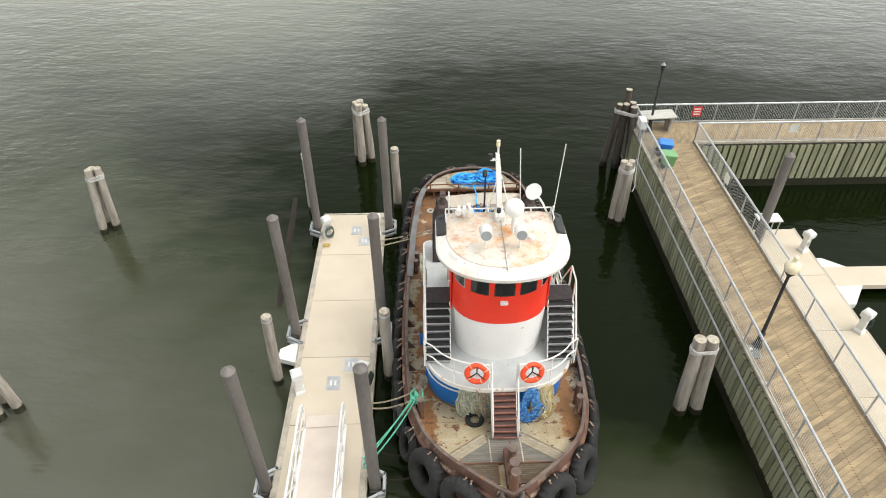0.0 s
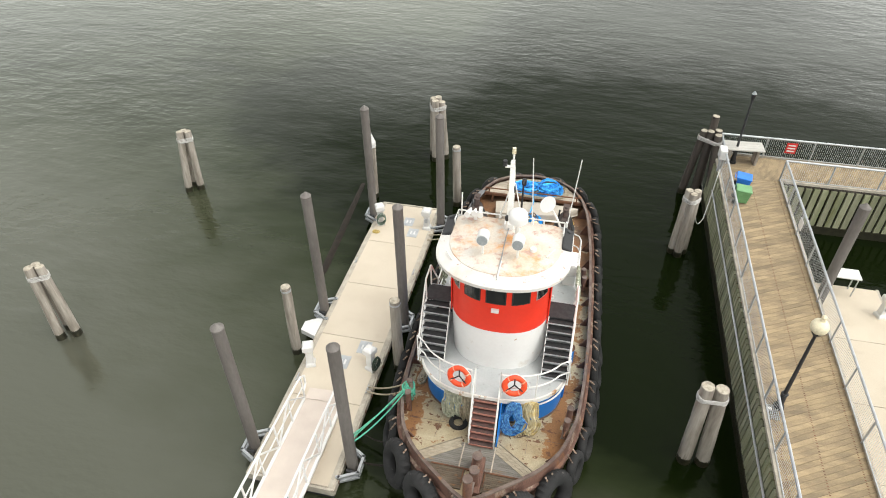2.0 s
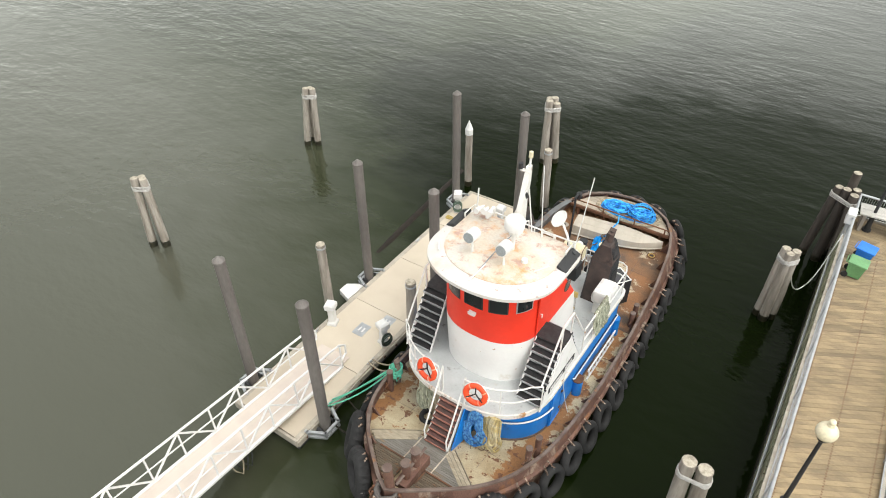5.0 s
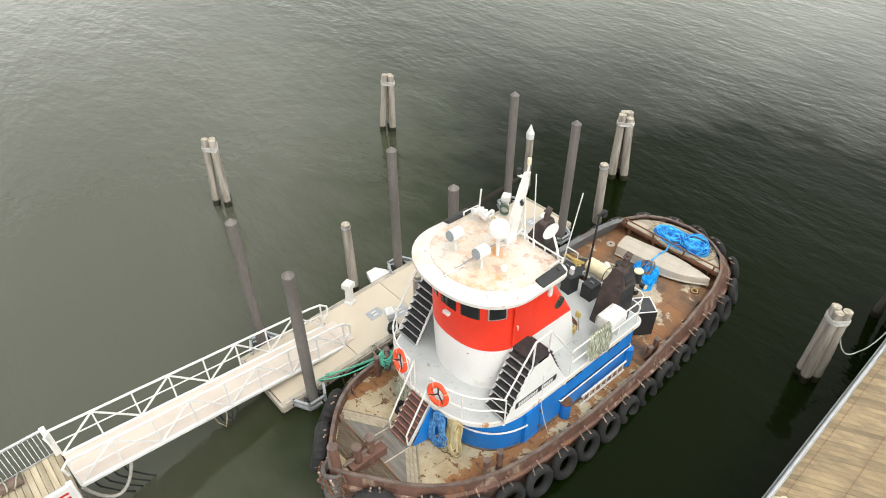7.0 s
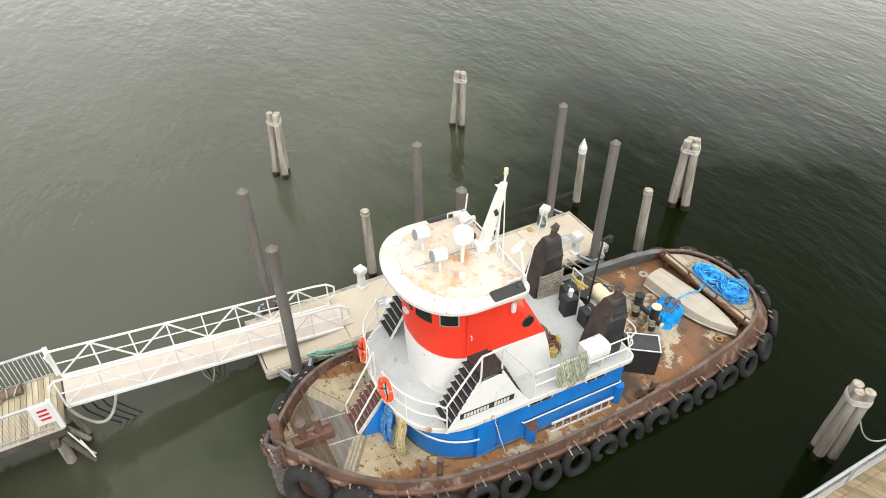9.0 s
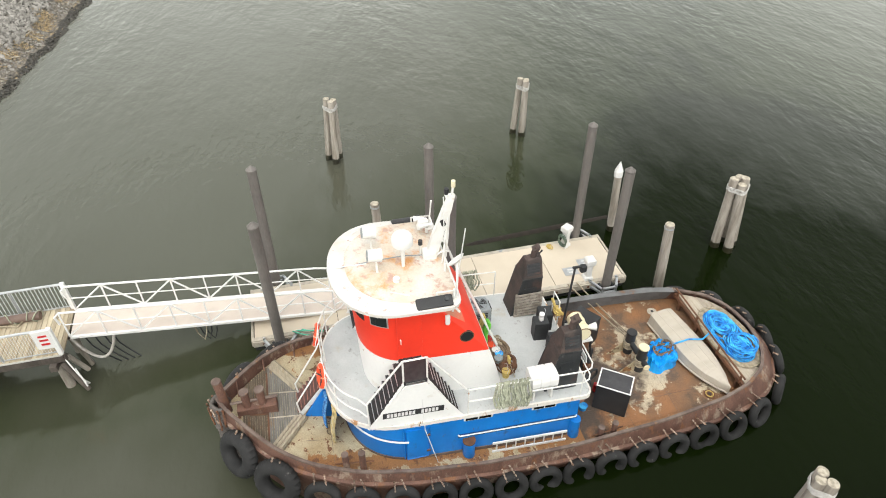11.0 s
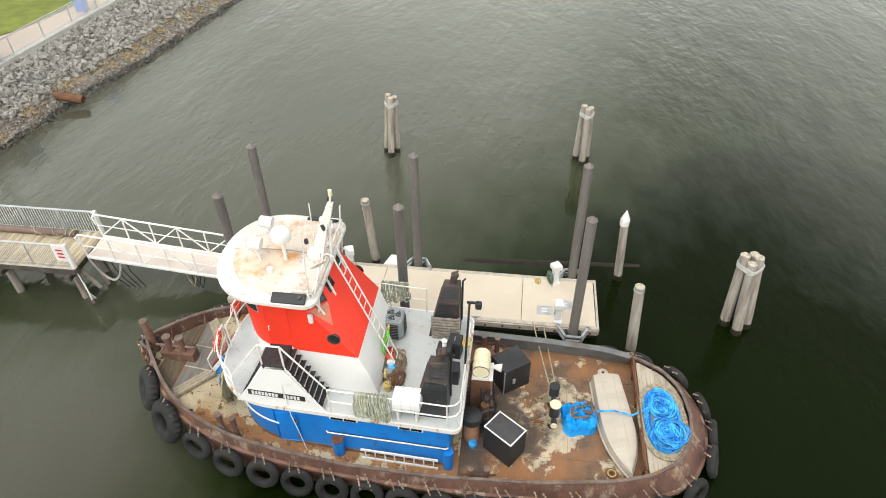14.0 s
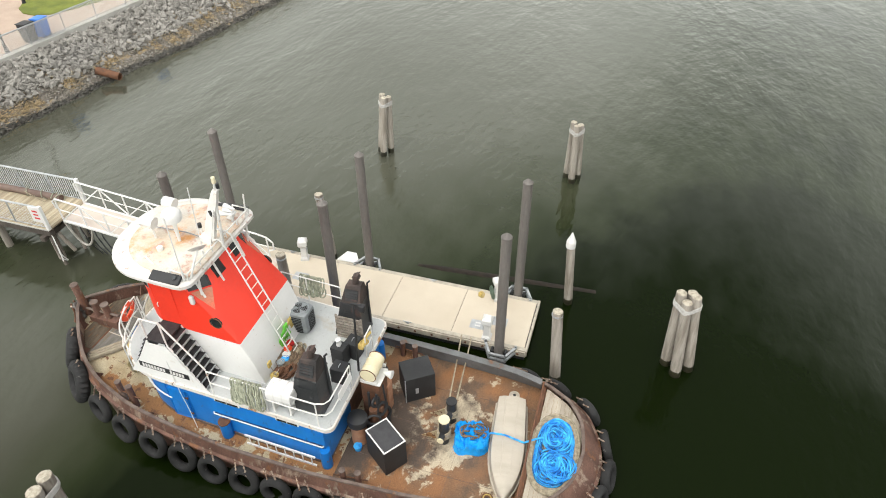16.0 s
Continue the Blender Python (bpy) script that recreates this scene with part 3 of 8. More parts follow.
# ---- the boat's lines ----
HY = [0.16, 0.34, 0.6, 0.95, 1.55, 2.4, 3.7, 5, 7, 9.5, 12.3, 14.3, 15.3, 16.1, 16.6, 16.95, 17.1, 17.15]
HW = [0.0, 0.35, 0.68, 1.12, 1.78, 2.28, 2.64, 2.76, 2.84, 2.82, 2.74, 2.60, 2.42, 2.08, 1.65, 1.0, 0.5, 0.0]


# the bulwark leans inwards: its top edge
TY = [0.18, 0.36, 0.62, 0.97, 1.57, 2.4, 3.7, 5, 7, 9.5, 12.3, 14.3, 15.3, 16.0, 16.4, 16.58, 16.63]
TW = [0.0, 0.33, 0.64, 1.06, 1.70, 2.2, 2.55, 2.68, 2.76, 2.73, 2.60, 2.38, 2.08, 1.66, 1.1, 0.55, 0.0]


def sheer(y):
    return lerp(y, [0, 1, 2, 3.5, 5, 7, 9.5, 12, 14, 17.2], [2.5, 2.3, 2.02, 1.62, 1.36, 1.12, 0.97, 1.0, 1.08, 1.2])


def deck_z(y):
    return lerp(y, [0, 2.3, 3.5, 5, 7, 9, 11.5, 14, 17.2], [1.98, 1.58, 1.25, 0.96, 0.72, 0.54, 0.46, 0.48, 0.58])


def upper_z(y):
    return 2.8 - 0.07 * (y - 3.2)


def smooth_outline(hy, hw, n=90):
    """The right half of the plan from bow to stern, at even steps along its length."""
    ys = np.concatenate([np.linspace(hy[0], 1.2, 40), np.linspace(1.2, 15, 120), np.linspace(15, hy[-1], 80)])
    p = np.array([(lerp(y, hy, hw), y) for y in ys])
    for _ in range(10):
        p[1:-1] = (p[:-2] + 2 * p[1:-1] + p[2:]) / 4
    s = np.concatenate([[0], np.cumsum(np.linalg.norm(np.diff(p, axis=0), axis=1))])
    t = np.linspace(0, s[-1], n)
    return np.stack([np.interp(t, s, p[:, 0]), np.interp(t, s, p[:, 1])], 1)


SIDE = smooth_outline(HY, HW)
TSIDE = smooth_outline(TY, TW)
PLAN = [(float(x), float(y)) for x, y in SIDE] + [(-float(x), float(y)) for x, y in SIDE[::-1][1:-1]]

TOP = [(float(x), float(y)) for x, y in TSIDE] + [(-float(x), float(y)) for x, y in TSIDE[::-1][1:-1]]


def inset(outline, d):
    n, out = len(outline), []
    for i in range(n):
        a, b = Vector(outline[i - 1]), Vector(outline[(i + 1) % n])
        t = (b - a).normalized()
        out.append((outline[i][0] - t.y * d, outline[i][1] + t.x * d))
    return out


def level(outline, f):
    return [(x, y, f(y)) for x, y in outline]


tug = thing("tugboat", HERE, "old rusty tugboat with blue deckhouse and red and white wheelhouse", "boat")

bm = B()
keel = [(x * 0.72, 8.6 + (y - 8.6) * 0.90) for x, y in PLAN]
wl_ = [(x * 0.965, 8.6 + (y - 8.6) * 0.975) for x, y in PLAN]
outer = [level(keel, lambda y: -1.3), level(wl_, lambda y: 0.0), level(PLAN, lambda y: deck_z(y) - 0.12), level(PLAN, lambda y: deck_z(y) + 0.04), level(TOP, sheer)]
loft(bm, outer + [level(inset(TOP, 0.04), sheer), level(inset(PLAN, 0.10), lambda y: deck_z(y) - 0.1)], caps=False)
part("hull", bm, HULL, tug, "scraped rusty brown hull plating", smooth=True)

bm = B()
a, b = inset(TOP, -0.025), inset(TOP, 0.065)
loft(bm, [level(a, lambda y: sheer(y) - 0.03), level(a, lambda y: sheer(y) + 0.03), level(b, lambda y: sheer(y) + 0.03), level(b, lambda y: sheer(y) - 0.03), level(a, lambda y: sheer(y) - 0.03)], caps=False)
part("bulwark_cap", bm, CAP, tug, "worn brown bulwark cap rail", smooth=True)

bm = B()
a, b = inset(PLAN, -0.07), inset(PLAN, 0.02)
loft(bm, [level(b, lambda y: deck_z(y) - 0.13), level(a, lambda y: deck_z(y) - 0.08), level(a, lambda y: deck_z(y) + 0.02), level(b, lambda y: deck_z(y) + 0.07)], caps=False)
part("rub_rail", bm, HULL, tug, smooth=True)


def deck_strip(y0, y1, n, lift=0.0, margin=0.09):
    """A sheet across the hull from y0 to y1, with a little camber."""
    bm = B()
    rows = []
    for i in range(n + 1):
        y = y0 + (y1 - y0) * i / n
        w = max(float(np.interp(y, SIDE[:, 1], SIDE[:, 0])) - margin, 0.01)
        rows.append([(w * k / 4, y, deck_z(y) + lift + 0.05 * (1 - (k / 4) ** 2)) for k in range(-4, 5)])
    return loft(bm, rows, closed=False)


part("foredeck", deck_strip(0.25, 10.0, 30), DECKPAINT, tug, "flaking tan deck paint over rust", smooth=True)
SEAMS = []
for y in (1.6, 3.0, 5.2, 7.1, 8.9, 11.6, 13.1, 14.7):
    w = float(np.interp(y, SIDE[:, 1], SIDE[:, 0])) - 0.12
    SEAMS.append([(w * k / 4, y, deck_z(y) + 0.05 * (1 - (k / 4) ** 2) + 0.002) for k in range(-4, 5)])
for x in (-1.45, 0.0, 1.45):
    SEAMS.append([(x, y, deck_z(y) + 0.05 * (1 - (x / 2.7) ** 2) + 0.002) for y in [10.3 + 0.5 * k for k in range(11)]])
for s in (1, -1):
    SEAMS.append([(s * 1.25, y, deck_z(y) + 0.042) for y in (2.35, 2.8, 3.3)])
for seam in SEAMS:
    bm = B()
    tube(bm, seam, 0.005, 4)
    part("deck_weld", bm, CAP, tug, "rusty weld seam across the deck plates")
part("aft_deck", deck_strip(10.0, 16.95, 24), AFTDECK, tug, "rust brown working deck with tan paint remnants", smooth=True)

# stanchions inside the bulwark
for i in range(4, 86, 5):
    x, y = TSIDE[i]
    w = float(np.interp(y, SIDE[:, 1], SIDE[:, 0]))
    for s in (1, -1):
        if s < 0 and 9.4 < y < 15.4:
            continue
        bm = B()
        loft(bm, [[(s * (w - 0.12), y + d, deck_z(y)), (s * (x - 0.30), y + d, deck_z(y)), (s * (x - 0.06), y + d, sheer(y) - 0.05)] for d in (-0.02, 0.02)])
        part("bulwark_bracket", bm, HULL, tug)


def house_outline(w, front, depth, back, n=2.6, k=14, w_back=None, corner=0.0):
    wb = w if w_back is None else w_back
    right = []
    for i in range(k + 1):
        a = i / k * math.pi / 2
        right.append((w * abs(math.sin(a)) ** (2 / n), front + depth * (1 - abs(math.cos(a)) ** (2 / n))))
    if corner:
        for i in range(5):
            a = i / 4 * math.pi / 2
            right.append((wb - corner * (1 - math.cos(a)), back - corner * (1 - math.sin(a))))
    else:
        right.append((wb, back))
    return right + [(-x, y) for x, y in right[::-1] if x > 1e-6]


# dark grey paint on the dockside bulwark aft
half = [(x, y) for x, y in inset(PLAN, 0.115) if x < 0 and 9.6 < y < 15.2]
bm = B()
rows = []
for x, y in sorted(half, key=lambda p: p[1]):
    xt = -float(np.interp(y, TSIDE[:, 1], TSIDE[:, 0])) + 0.055
    rows.append([(x, y, deck_z(y)), (xt, y, sheer(y) - 0.035), (xt + 0.012, y, sheer(y) - 0.035), (x + 0.012, y, deck_z(y))])
loft(bm, rows)
part("bulwark_lining", bm, BULGREY, tug, "dark grey painted inner bulwark")
rows = []
for x, y in sorted(half, key=lambda p: p[1]):
    xt = -float(np.interp(y, TSIDE[:, 1], TSIDE[:, 0]))
    rows.append([(xt - 0.05, y, sheer(y) + 0.034), (xt + 0.17, y, sheer(y) + 0.034), (xt + 0.17, y, sheer(y) + 0.062), (xt - 0.05, y, sheer(y) + 0.062)])
part("side_cap", loft(B(), rows), BULGREY, tug, "wide dark grey bulwark cap")

# blue deckhouse
HOUSE = house_outline(2.06, 3.42, 1.9, 9.75)
bm = B()
loft(bm, [level(HOUSE, lambda y: deck_z(y) - 0.05), level(HOUSE, lambda y: upper_z(y) - 0.12)])
deckhouse = part("deckhouse", bm, BLUE, tug, "glossy blue steel deckhouse", smooth=True)

bm = B()
foot = inset(HOUSE, -0.02)
loft(bm, [level(foot, lambda y: deck_z(y) - 0.03), level(foot, lambda y: deck_z(y) + 0.10), level(inset(HOUSE, 0.02), lambda y: deck_z(y) + 0.11)], caps=False)
part("foot_plate", bm, CAP, deckhouse, "rust brown foot plate round the house", smooth=True)

EDGEW = material("white_edge_paint_with_rust_runs", (0.68, 0.67, 0.64), (0.64, 0.60, 0.55), 1.4, 0.4, 0.65, 0.55, 0.0, 0.05, 20, (0.40, 0.22, 0.10), 1.8, 0.57, 0.63, (1, 1, 0.5), grain=0.08, spots=(0.22, 0.12, 0.07), spot_scale=6.0, spot_lo=0.63, spot_hi=0.66)

# upper deck
UP = house_outline(2.15, 3.02, 2.0, 10.08, corner=0.25)
bm = B()
loft(bm, [level(UP, lambda y: upper_z(y) - 0.14), level(UP, upper_z)])
part("upper_deck_edge", bm, EDGEW, tug, "white painted upper deck edge with rust runs", smooth=True)
bm = B()
loft(bm, [level(inset(UP, 0.05), lambda y: upper_z(y) - 0.02), level(inset(UP, 0.05), lambda y: upper_z(y) + 0.006)])
part("upper_deck", bm, GREYDECK, tug, "light grey painted upper deck")

# wheelhouse: white below, red above, with a sloping back and cut rear corners
def split_z(y):
    return 4.04 + 0.07 * (7.27 - y)


def wheel_plan(z):
    w = lerp(z, [2.4, 4.04, 6.1], [1.30, 1.36, 1.30])
    front = lerp(z, [2.4, 4.2, 6.1], [4.14, 4.06, 4.0])
    back = lerp(z, [2.4, 4.04, 6.1], [7.80, 7.27, 6.30])
    cut = lerp(z, [4.1, 6.1], [0.02, 0.62])
    o = house_outline(w, front, 1.3, back - cut, n=2.3)
    i = o.index((w, back - cut))
    return o[:i + 1] + [(w - cut, back), (-(w - cut), back)] + o[i + 1:]


bm = B()
low = wheel_plan(2.7)
loft(bm, [level(low, upper_z), level(wheel_plan(3.3), lambda y: 3.3), level(wheel_plan(4.04), split_z)])
part("wheelhouse_base", bm, WHITE, tug, "white lower band of the wheelhouse", smooth=True)
bm = B()
loft(bm, [level(wheel_plan(4.04), split_z)] + [level(wheel_plan(z), lambda y: z) for z in (4.7, 5.2, 5.6, 6.12)])
wheelhouse = part("wheelhouse", bm, RED, tug, "bright red upper wheelhouse", smooth=True)


def roof_outline(w=1.74, front=3.57, back=6.48, wb=1.74):
    return house_outline(w, front, 1.5, back, n=2.2, k=18, w_back=wb, corner=0.35)


def roof_z(y):
    return lerp(y, [3.6, 6.5], [6.20, 6.06])


R = roof_outline()
bm = B()
loft(bm, [level(inset(R, 0.08), lambda y: roof_z(y) - 0.06), level(R, lambda y: roof_z(y)), level(R, lambda y: roof_z(y) + 0.09), level(inset(R, 0.06), lambda y: roof_z(y) + 0.13),
          level(inset(R, 0.35), lambda y: roof_z(y) + 0.16), level([(x * 0.4, 5.1 + (y - 5.1) * 0.4) for x, y in R], lambda y: roof_z(y) + 0.21)])
part("roof", bm, ROOFW, tug, "white domed wheelhouse roof blotched with rust", smooth=True)
bm = B()
R2 = roof_outline(1.46, 3.98, 6.42, 1.46)
loft(bm, [level(R2, lambda y: roof_z(y) + 0.08), level(R2, lambda y: roof_z(y) + 0.185), level(inset(R2, 0.03), lambda y: roof_z(y) + 0.195), level([(x * 0.4, 5.1 + (y - 5.1) * 0.4) for x, y in R2], lambda y: roof_z(y) + 0.235)])
part("roof_deck", bm, ROOFTOP, tug, "raised roof deck with orange rust stains", smooth=True)

# ---- piles ----
def timber_pile(m, top, r, lean=(0, 0), dark=False, parent=None, band=True):
    lx, ly = lean
    bm = B()
    pts = []
    for k in range(7):
        f = k / 6
        z = 0.25 + (top - 0.25) * f
        pts.append([(lx * (1 - f) + (r * (1.08 - 0.12 * f) + 0.012 * math.sin(5 * a + k)) * math.cos(a), ly * (1 - f) + r * (1.08 - 0.12 * f) * math.sin(a), z) for a in [i * math.tau / 12 for i in range(12)]])
    loft(bm, pts)
    part("shaft", bm, PILEDARK if dark else PILE, parent, smooth=True)
    bm = B()
    rod(bm, (lx * 1.35, ly * 1.35, -1.5), (lx, ly, 0.26), r * 1.1, r * 1.1, 12)
    part("waterline_band", bm, WET, parent, "dark wet algae band at the waterline", smooth=True)
    bm = B()
    rod(bm, (0, 0, top - 0.01), (0, 0, top + 0.012), r * 0.93, r * 0.86, 12)
    part("end_grain", bm, ENDGRAIN, parent, "cracked pale end grain")


def single_pile(x, y, top, r, label, cone=False, lean=(0.0, 0.0), group="timber piles by the float"):
    t = thing("timber_pile", pose(x, y, 0), label, "pile", group)
    timber_pile(None, top, r, lean, parent=t)
    if cone:
        bm = B()
        rod(bm, (0, 0, top - 0.22), (0, 0, top + 0.02), r * 1.12, r * 1.12, 14)
        rod(bm, (0, 0, top + 0.02), (0, 0, top + 0.42), r * 1.12, 0.01, 14)
        part("cone_cap", bm, PLASTIC, t, "white plastic cone cap")
    else:
        bm = B()
        rod(bm, (0, 0, top - 0.16), (0, 0, top - 0.10), r * 1.03, r * 1.03, 14)
        part("band", bm, GALV, t)
    return t


single_pile(-6.95, 15.03, 2.95, 0.15, "timber pile with a white pointed cap standing in the water", True, (-0.10, 0.18))
single_pile(-3.30, 15.15, 3.10, 0.17, "grey weathered timber pile by the float's end", lean=(0.0, 0.20))
single_pile(-6.76, 5.57, 3.20, 0.16, "grey weathered timber pile beside the float", lean=(-0.15, 0.14))
single_pile(-3.30, 5.81, 3.10, 0.17, "grey weathered timber pile between float and boat")


def dolphin(x, y, top, offsets, r, label, dark=False, spread=0.6, wrap=True, lean=(0.0, 0.0)):
    """Several timber piles leaning together and bound with rope near the top."""
    t = thing("pile_dolphin", pose(x, y, 0), label, "piles", "mooring dolphins")
    for ox, oy, dz in offsets:
        sub = new("pile")
        sub.parent = t
        sub.location = (ox, oy, 0)
        timber_pile(None, top + dz, r, (ox * spread + lean[0], oy * spread + lean[1]), dark, sub)
    if wrap:
        bm = B()
        for k in range(5):
            pts = []
            for i in range(30):
                a = i * math.tau / 30
                ox, oy, _ = max(offsets, key=lambda o: o[0] * math.cos(a) + o[1] * math.sin(a))
                f = 1 + spread * 0.12
                pts.append((ox * f + lean[0] * 0.12 + r * 1.05 * math.cos(a), oy * f + lean[1] * 0.12 + r * 1.05 * math.sin(a), top - 0.42 + k * 0.036 + 0.02 * math.sin(3 * a + k) + 0.01 * math.sin(7 * a)))
            tube(bm, pts, 0.018, 6, True)
        part("rope_binding", bm, material("bleached_binding_rope", (0.52, 0.51, 0.49), (0.40, 0.39, 0.37), 9.0, rough=0.9, bump=0.5, fine=80), t, "bleached rope binding", smooth=True)
    return t


tri3 = [(0.17, 0.02, 0.02), (-0.12, 0.15, -0.05), (-0.10, -0.16, 0.05)]
dolphin(-15.30, 4.90, 3.02, tri3, 0.15, "three weathered grey piles bound together, alone in open water", lean=(0.15, -0.10))
dolphin(-15.16, 14.06, 3.02, tri3, 0.15, "three weathered grey piles bound with pale rope in open water", lean=(-0.25, 0.04))
dolphin(-4.99, 18.87, 3.22, [(0.22, 0.0, -0.08), (-0.18, 0.14, 0.0), (-0.04, -0.20, 0.05), (0.0, 0.24, 0.03)], 0.17, "four stout grey piles bound with pale rope astern of the float", lean=(-0.04, 0.27))
dolphin(5.93, 4.39, 3.10, [(-0.19, 0.0, 0.05), (0.19, 0.02, 0.0)], 0.19, "two stout grey piles lashed together in front of the pier", spread=0.35, lean=(0.10, -0.16))
dolphin(6.08, 14.0, 3.0, [(-0.16, 0.0, 0.03), (0.15, 0.05, 0.0), (0.0, -0.14, -0.03)], 0.15, "weathered grey piles lashed together near the pier", spread=0.4)
dolphin(7.0, 18.3, 3.3, [(0.0, 0.0, 0.0), (0.30, 0.05, 0.05), (-0.25, 0.1, -0.05), (0.1, 0.32, 0.55), (0.28, -0.25, -0.02)], 0.16, "cluster of dark wet piles at the pier corner", True, 1.0)

# ---- the float and its guide piles ----
FX0, FX1, FY0, FY1, FZ = -6.36, -3.79, 0.83, 14.25, 0.46


def guide_pile(x, y, top=5.44, r=0.165):
    t = thing("guide_pile", pose(x, y, 0), "tall dark grey sleeved pile with conical cap through the float", "pile", "guide piles")
    bm = B()
    rod(bm, (0, 0, -1.5), (0, 0, top - 0.1), r, r, 18)
    part("sleeve", bm, PIPEGREY, t, smooth=True)
    bm = B()
    rod(bm, (0, 0, top - 0.12), (0, 0, top - 0.08), r * 1.05, r * 1.05, 18)
    rod(bm, (0, 0, top - 0.08), (0, 0, top + 0.05), r * 1.05, 0.03, 18)
    part("cap", bm, PIPEGREY, t, "grey conical cap")
    return t


def bracket(x, y, s):
    """A welded guide frame round a pile; s: the side to which it sticks out."""
    t = thing("pile_bracket", pose(x, y, FZ), "galvanised steel pile guide frame bolted to the float edge", "bracket", "pile brackets")
    for zz in (-0.16, 0.04):
        bm = B()
        pts = [(-s * 0.28, -0.52, zz), (-s * 0.22, -0.52, zz), (s * 0.26, -0.27, zz), (s * 0.26, 0.27, zz), (-s * 0.22, 0.52, zz), (-s * 0.28, 0.52, zz)]
        for p, q in zip(pts, pts[1:]):
            d = Vector(q) - Vector(p)
            box(bm, (Vector(p) + Vector(q)) / 2, (d.length + 0.06, 0.08, 0.07), Matrix.Rotation(math.atan2(d.y, d.x), 3, "Z"))
        part("frame", bm, GALV, t)
    for px_, py_ in ((s * 0.24, -0.26), (s * 0.24, 0.26), (-s * 0.22, -0.5), (-s * 0.22, 0.5)):
        bm = B()
        box(bm, (px_, py_, -0.06), (0.06, 0.06, 0.2))
        part("strut", bm, GALV, t)
    for sx, sy in ((0, -0.23), (0, 0.23)):
        bm = B()
        rod(bm, (sx - 0.1, sy, -0.02), (sx + 0.1, sy, -0.02), 0.05, 0.05, 10)
        part("roller", bm, BLACK, t, "black rubber roller")


for x, y, s in ((-6.53, 1.73, -1), (-3.53, 1.73, 1), (-6.54, 7.50, -1), (-3.57, 7.52, 1), (-6.54, 13.41, -1), (-3.59, 13.38, 1)):
    guide_pile(x, y)
    bracket(x, y, s)

float_dock = thing("float_dock", HERE, "long beige concrete mooring float with timber edges", "dock", kind="structure")
bm = B()
box(bm, ((FX0 + FX1) / 2, (FY0 + FY1) / 2, 0.17), (FX1 - FX0 - 0.06, FY1 - FY0 - 0.06, 0.50))
part("float_body", bm, BLACK, float_dock, "dark float body")
joints = [FY0 + 0.06, 3.70, 6.34, 9.01, 11.58, FY1 - 0.06]
for y0, y1 in zip(joints, joints[1:]):
    bm = B()
    box(bm, ((FX0 + FX1) / 2, (y0 + y1) / 2, FZ - 0.03), (FX1 - FX0 - 0.34, y1 - y0 - 0.018, 0.06), bevel=0.006)
    part("deck_panel", bm, DOCK, float_dock)
for x, s in ((FX0 + 0.09, -1), (FX1 - 0.09, 1)):
    bm = B()
    box(bm, (x, (FY0 + FY1) / 2, FZ - 0.028), (0.16, FY1 - FY0, 0.06), bevel=0.01)
    part("edge_timber", bm, DOCKEDGE, float_dock, "weathered pale edge timber")
    bm = B()
    box(bm, (x + s * 0.10, (FY0 + FY1) / 2, FZ - 0.15), (0.05, FY1 - FY0, 0.22), bevel=0.008)
    part("waler", bm, DOCKEDGE, float_dock)
    for i in range(22):
        y = FY0 + 0.35 + i * 0.61
        bm = B()
        rod(bm, (x + s * 0.12, y, FZ - 0.15), (x + s * 0.145, y, FZ - 0.15), 0.045, 0.045, 8)
        part("bolt_plate", bm, RUST, float_dock)
for y in (FY0, FY1):
    bm = B()
    box(bm, ((FX0 + FX1) / 2, y, FZ - 0.12), (FX1 - FX0, 0.08, 0.26), bevel=0.01)
    part("end_timber", bm, DOCKEDGE, float_dock)
for x, y in ((-4.9, 13.1), (-4.55, 12.4), (-4.55, 6.0), (-5.05, 5.25)):
    bm = B()
    box(bm, (x, y, FZ + 0.006), (0.42, 0.55, 0.012), bevel=0.004)
    plate = part("access_plate", bm, GALV, float_dock, "grey hatch plate")
    for dx in (-0.07, 0.07):
        bm = B()
        box(bm, (x + dx, y, FZ + 0.016), (0.06, 0.2, 0.008))
        part("hand_hole", bm, PLASTIC, plate)
# kneeboard at the float's outer edge
bm = B()
prism(bm, [(-6.40, 6.15), (-6.40, 7.0), (-6.62, 6.98), (-6.98, 6.75), (-6.98, 6.35)], FZ - 0.22, FZ - 0.02)
part("side_step", bm, PLASTIC, float_dock, "white angled side platform")
# cleats
for x, y in ((-6.25, 4.3), (-3.9, 4.3), (-6.25, 10.2), (-3.9, 10.0), (-3.9, 2.4)):
    c = thing("cleat", pose(x, y, FZ), "galvanised horn cleat on the float edge", "cleat", "float cleats")
    bm = B()
    box(bm, (0, 0, 0.03), (0.05, 0.12, 0.06))
    part("foot", bm, GALV, c)
    bm = B()
    tube(bm, [(0, -0.16, 0.075), (0, -0.06, 0.07), (0, 0.06, 0.07), (0, 0.16, 0.075)], 0.02, 6)
    part("horns", bm, GALV, c)


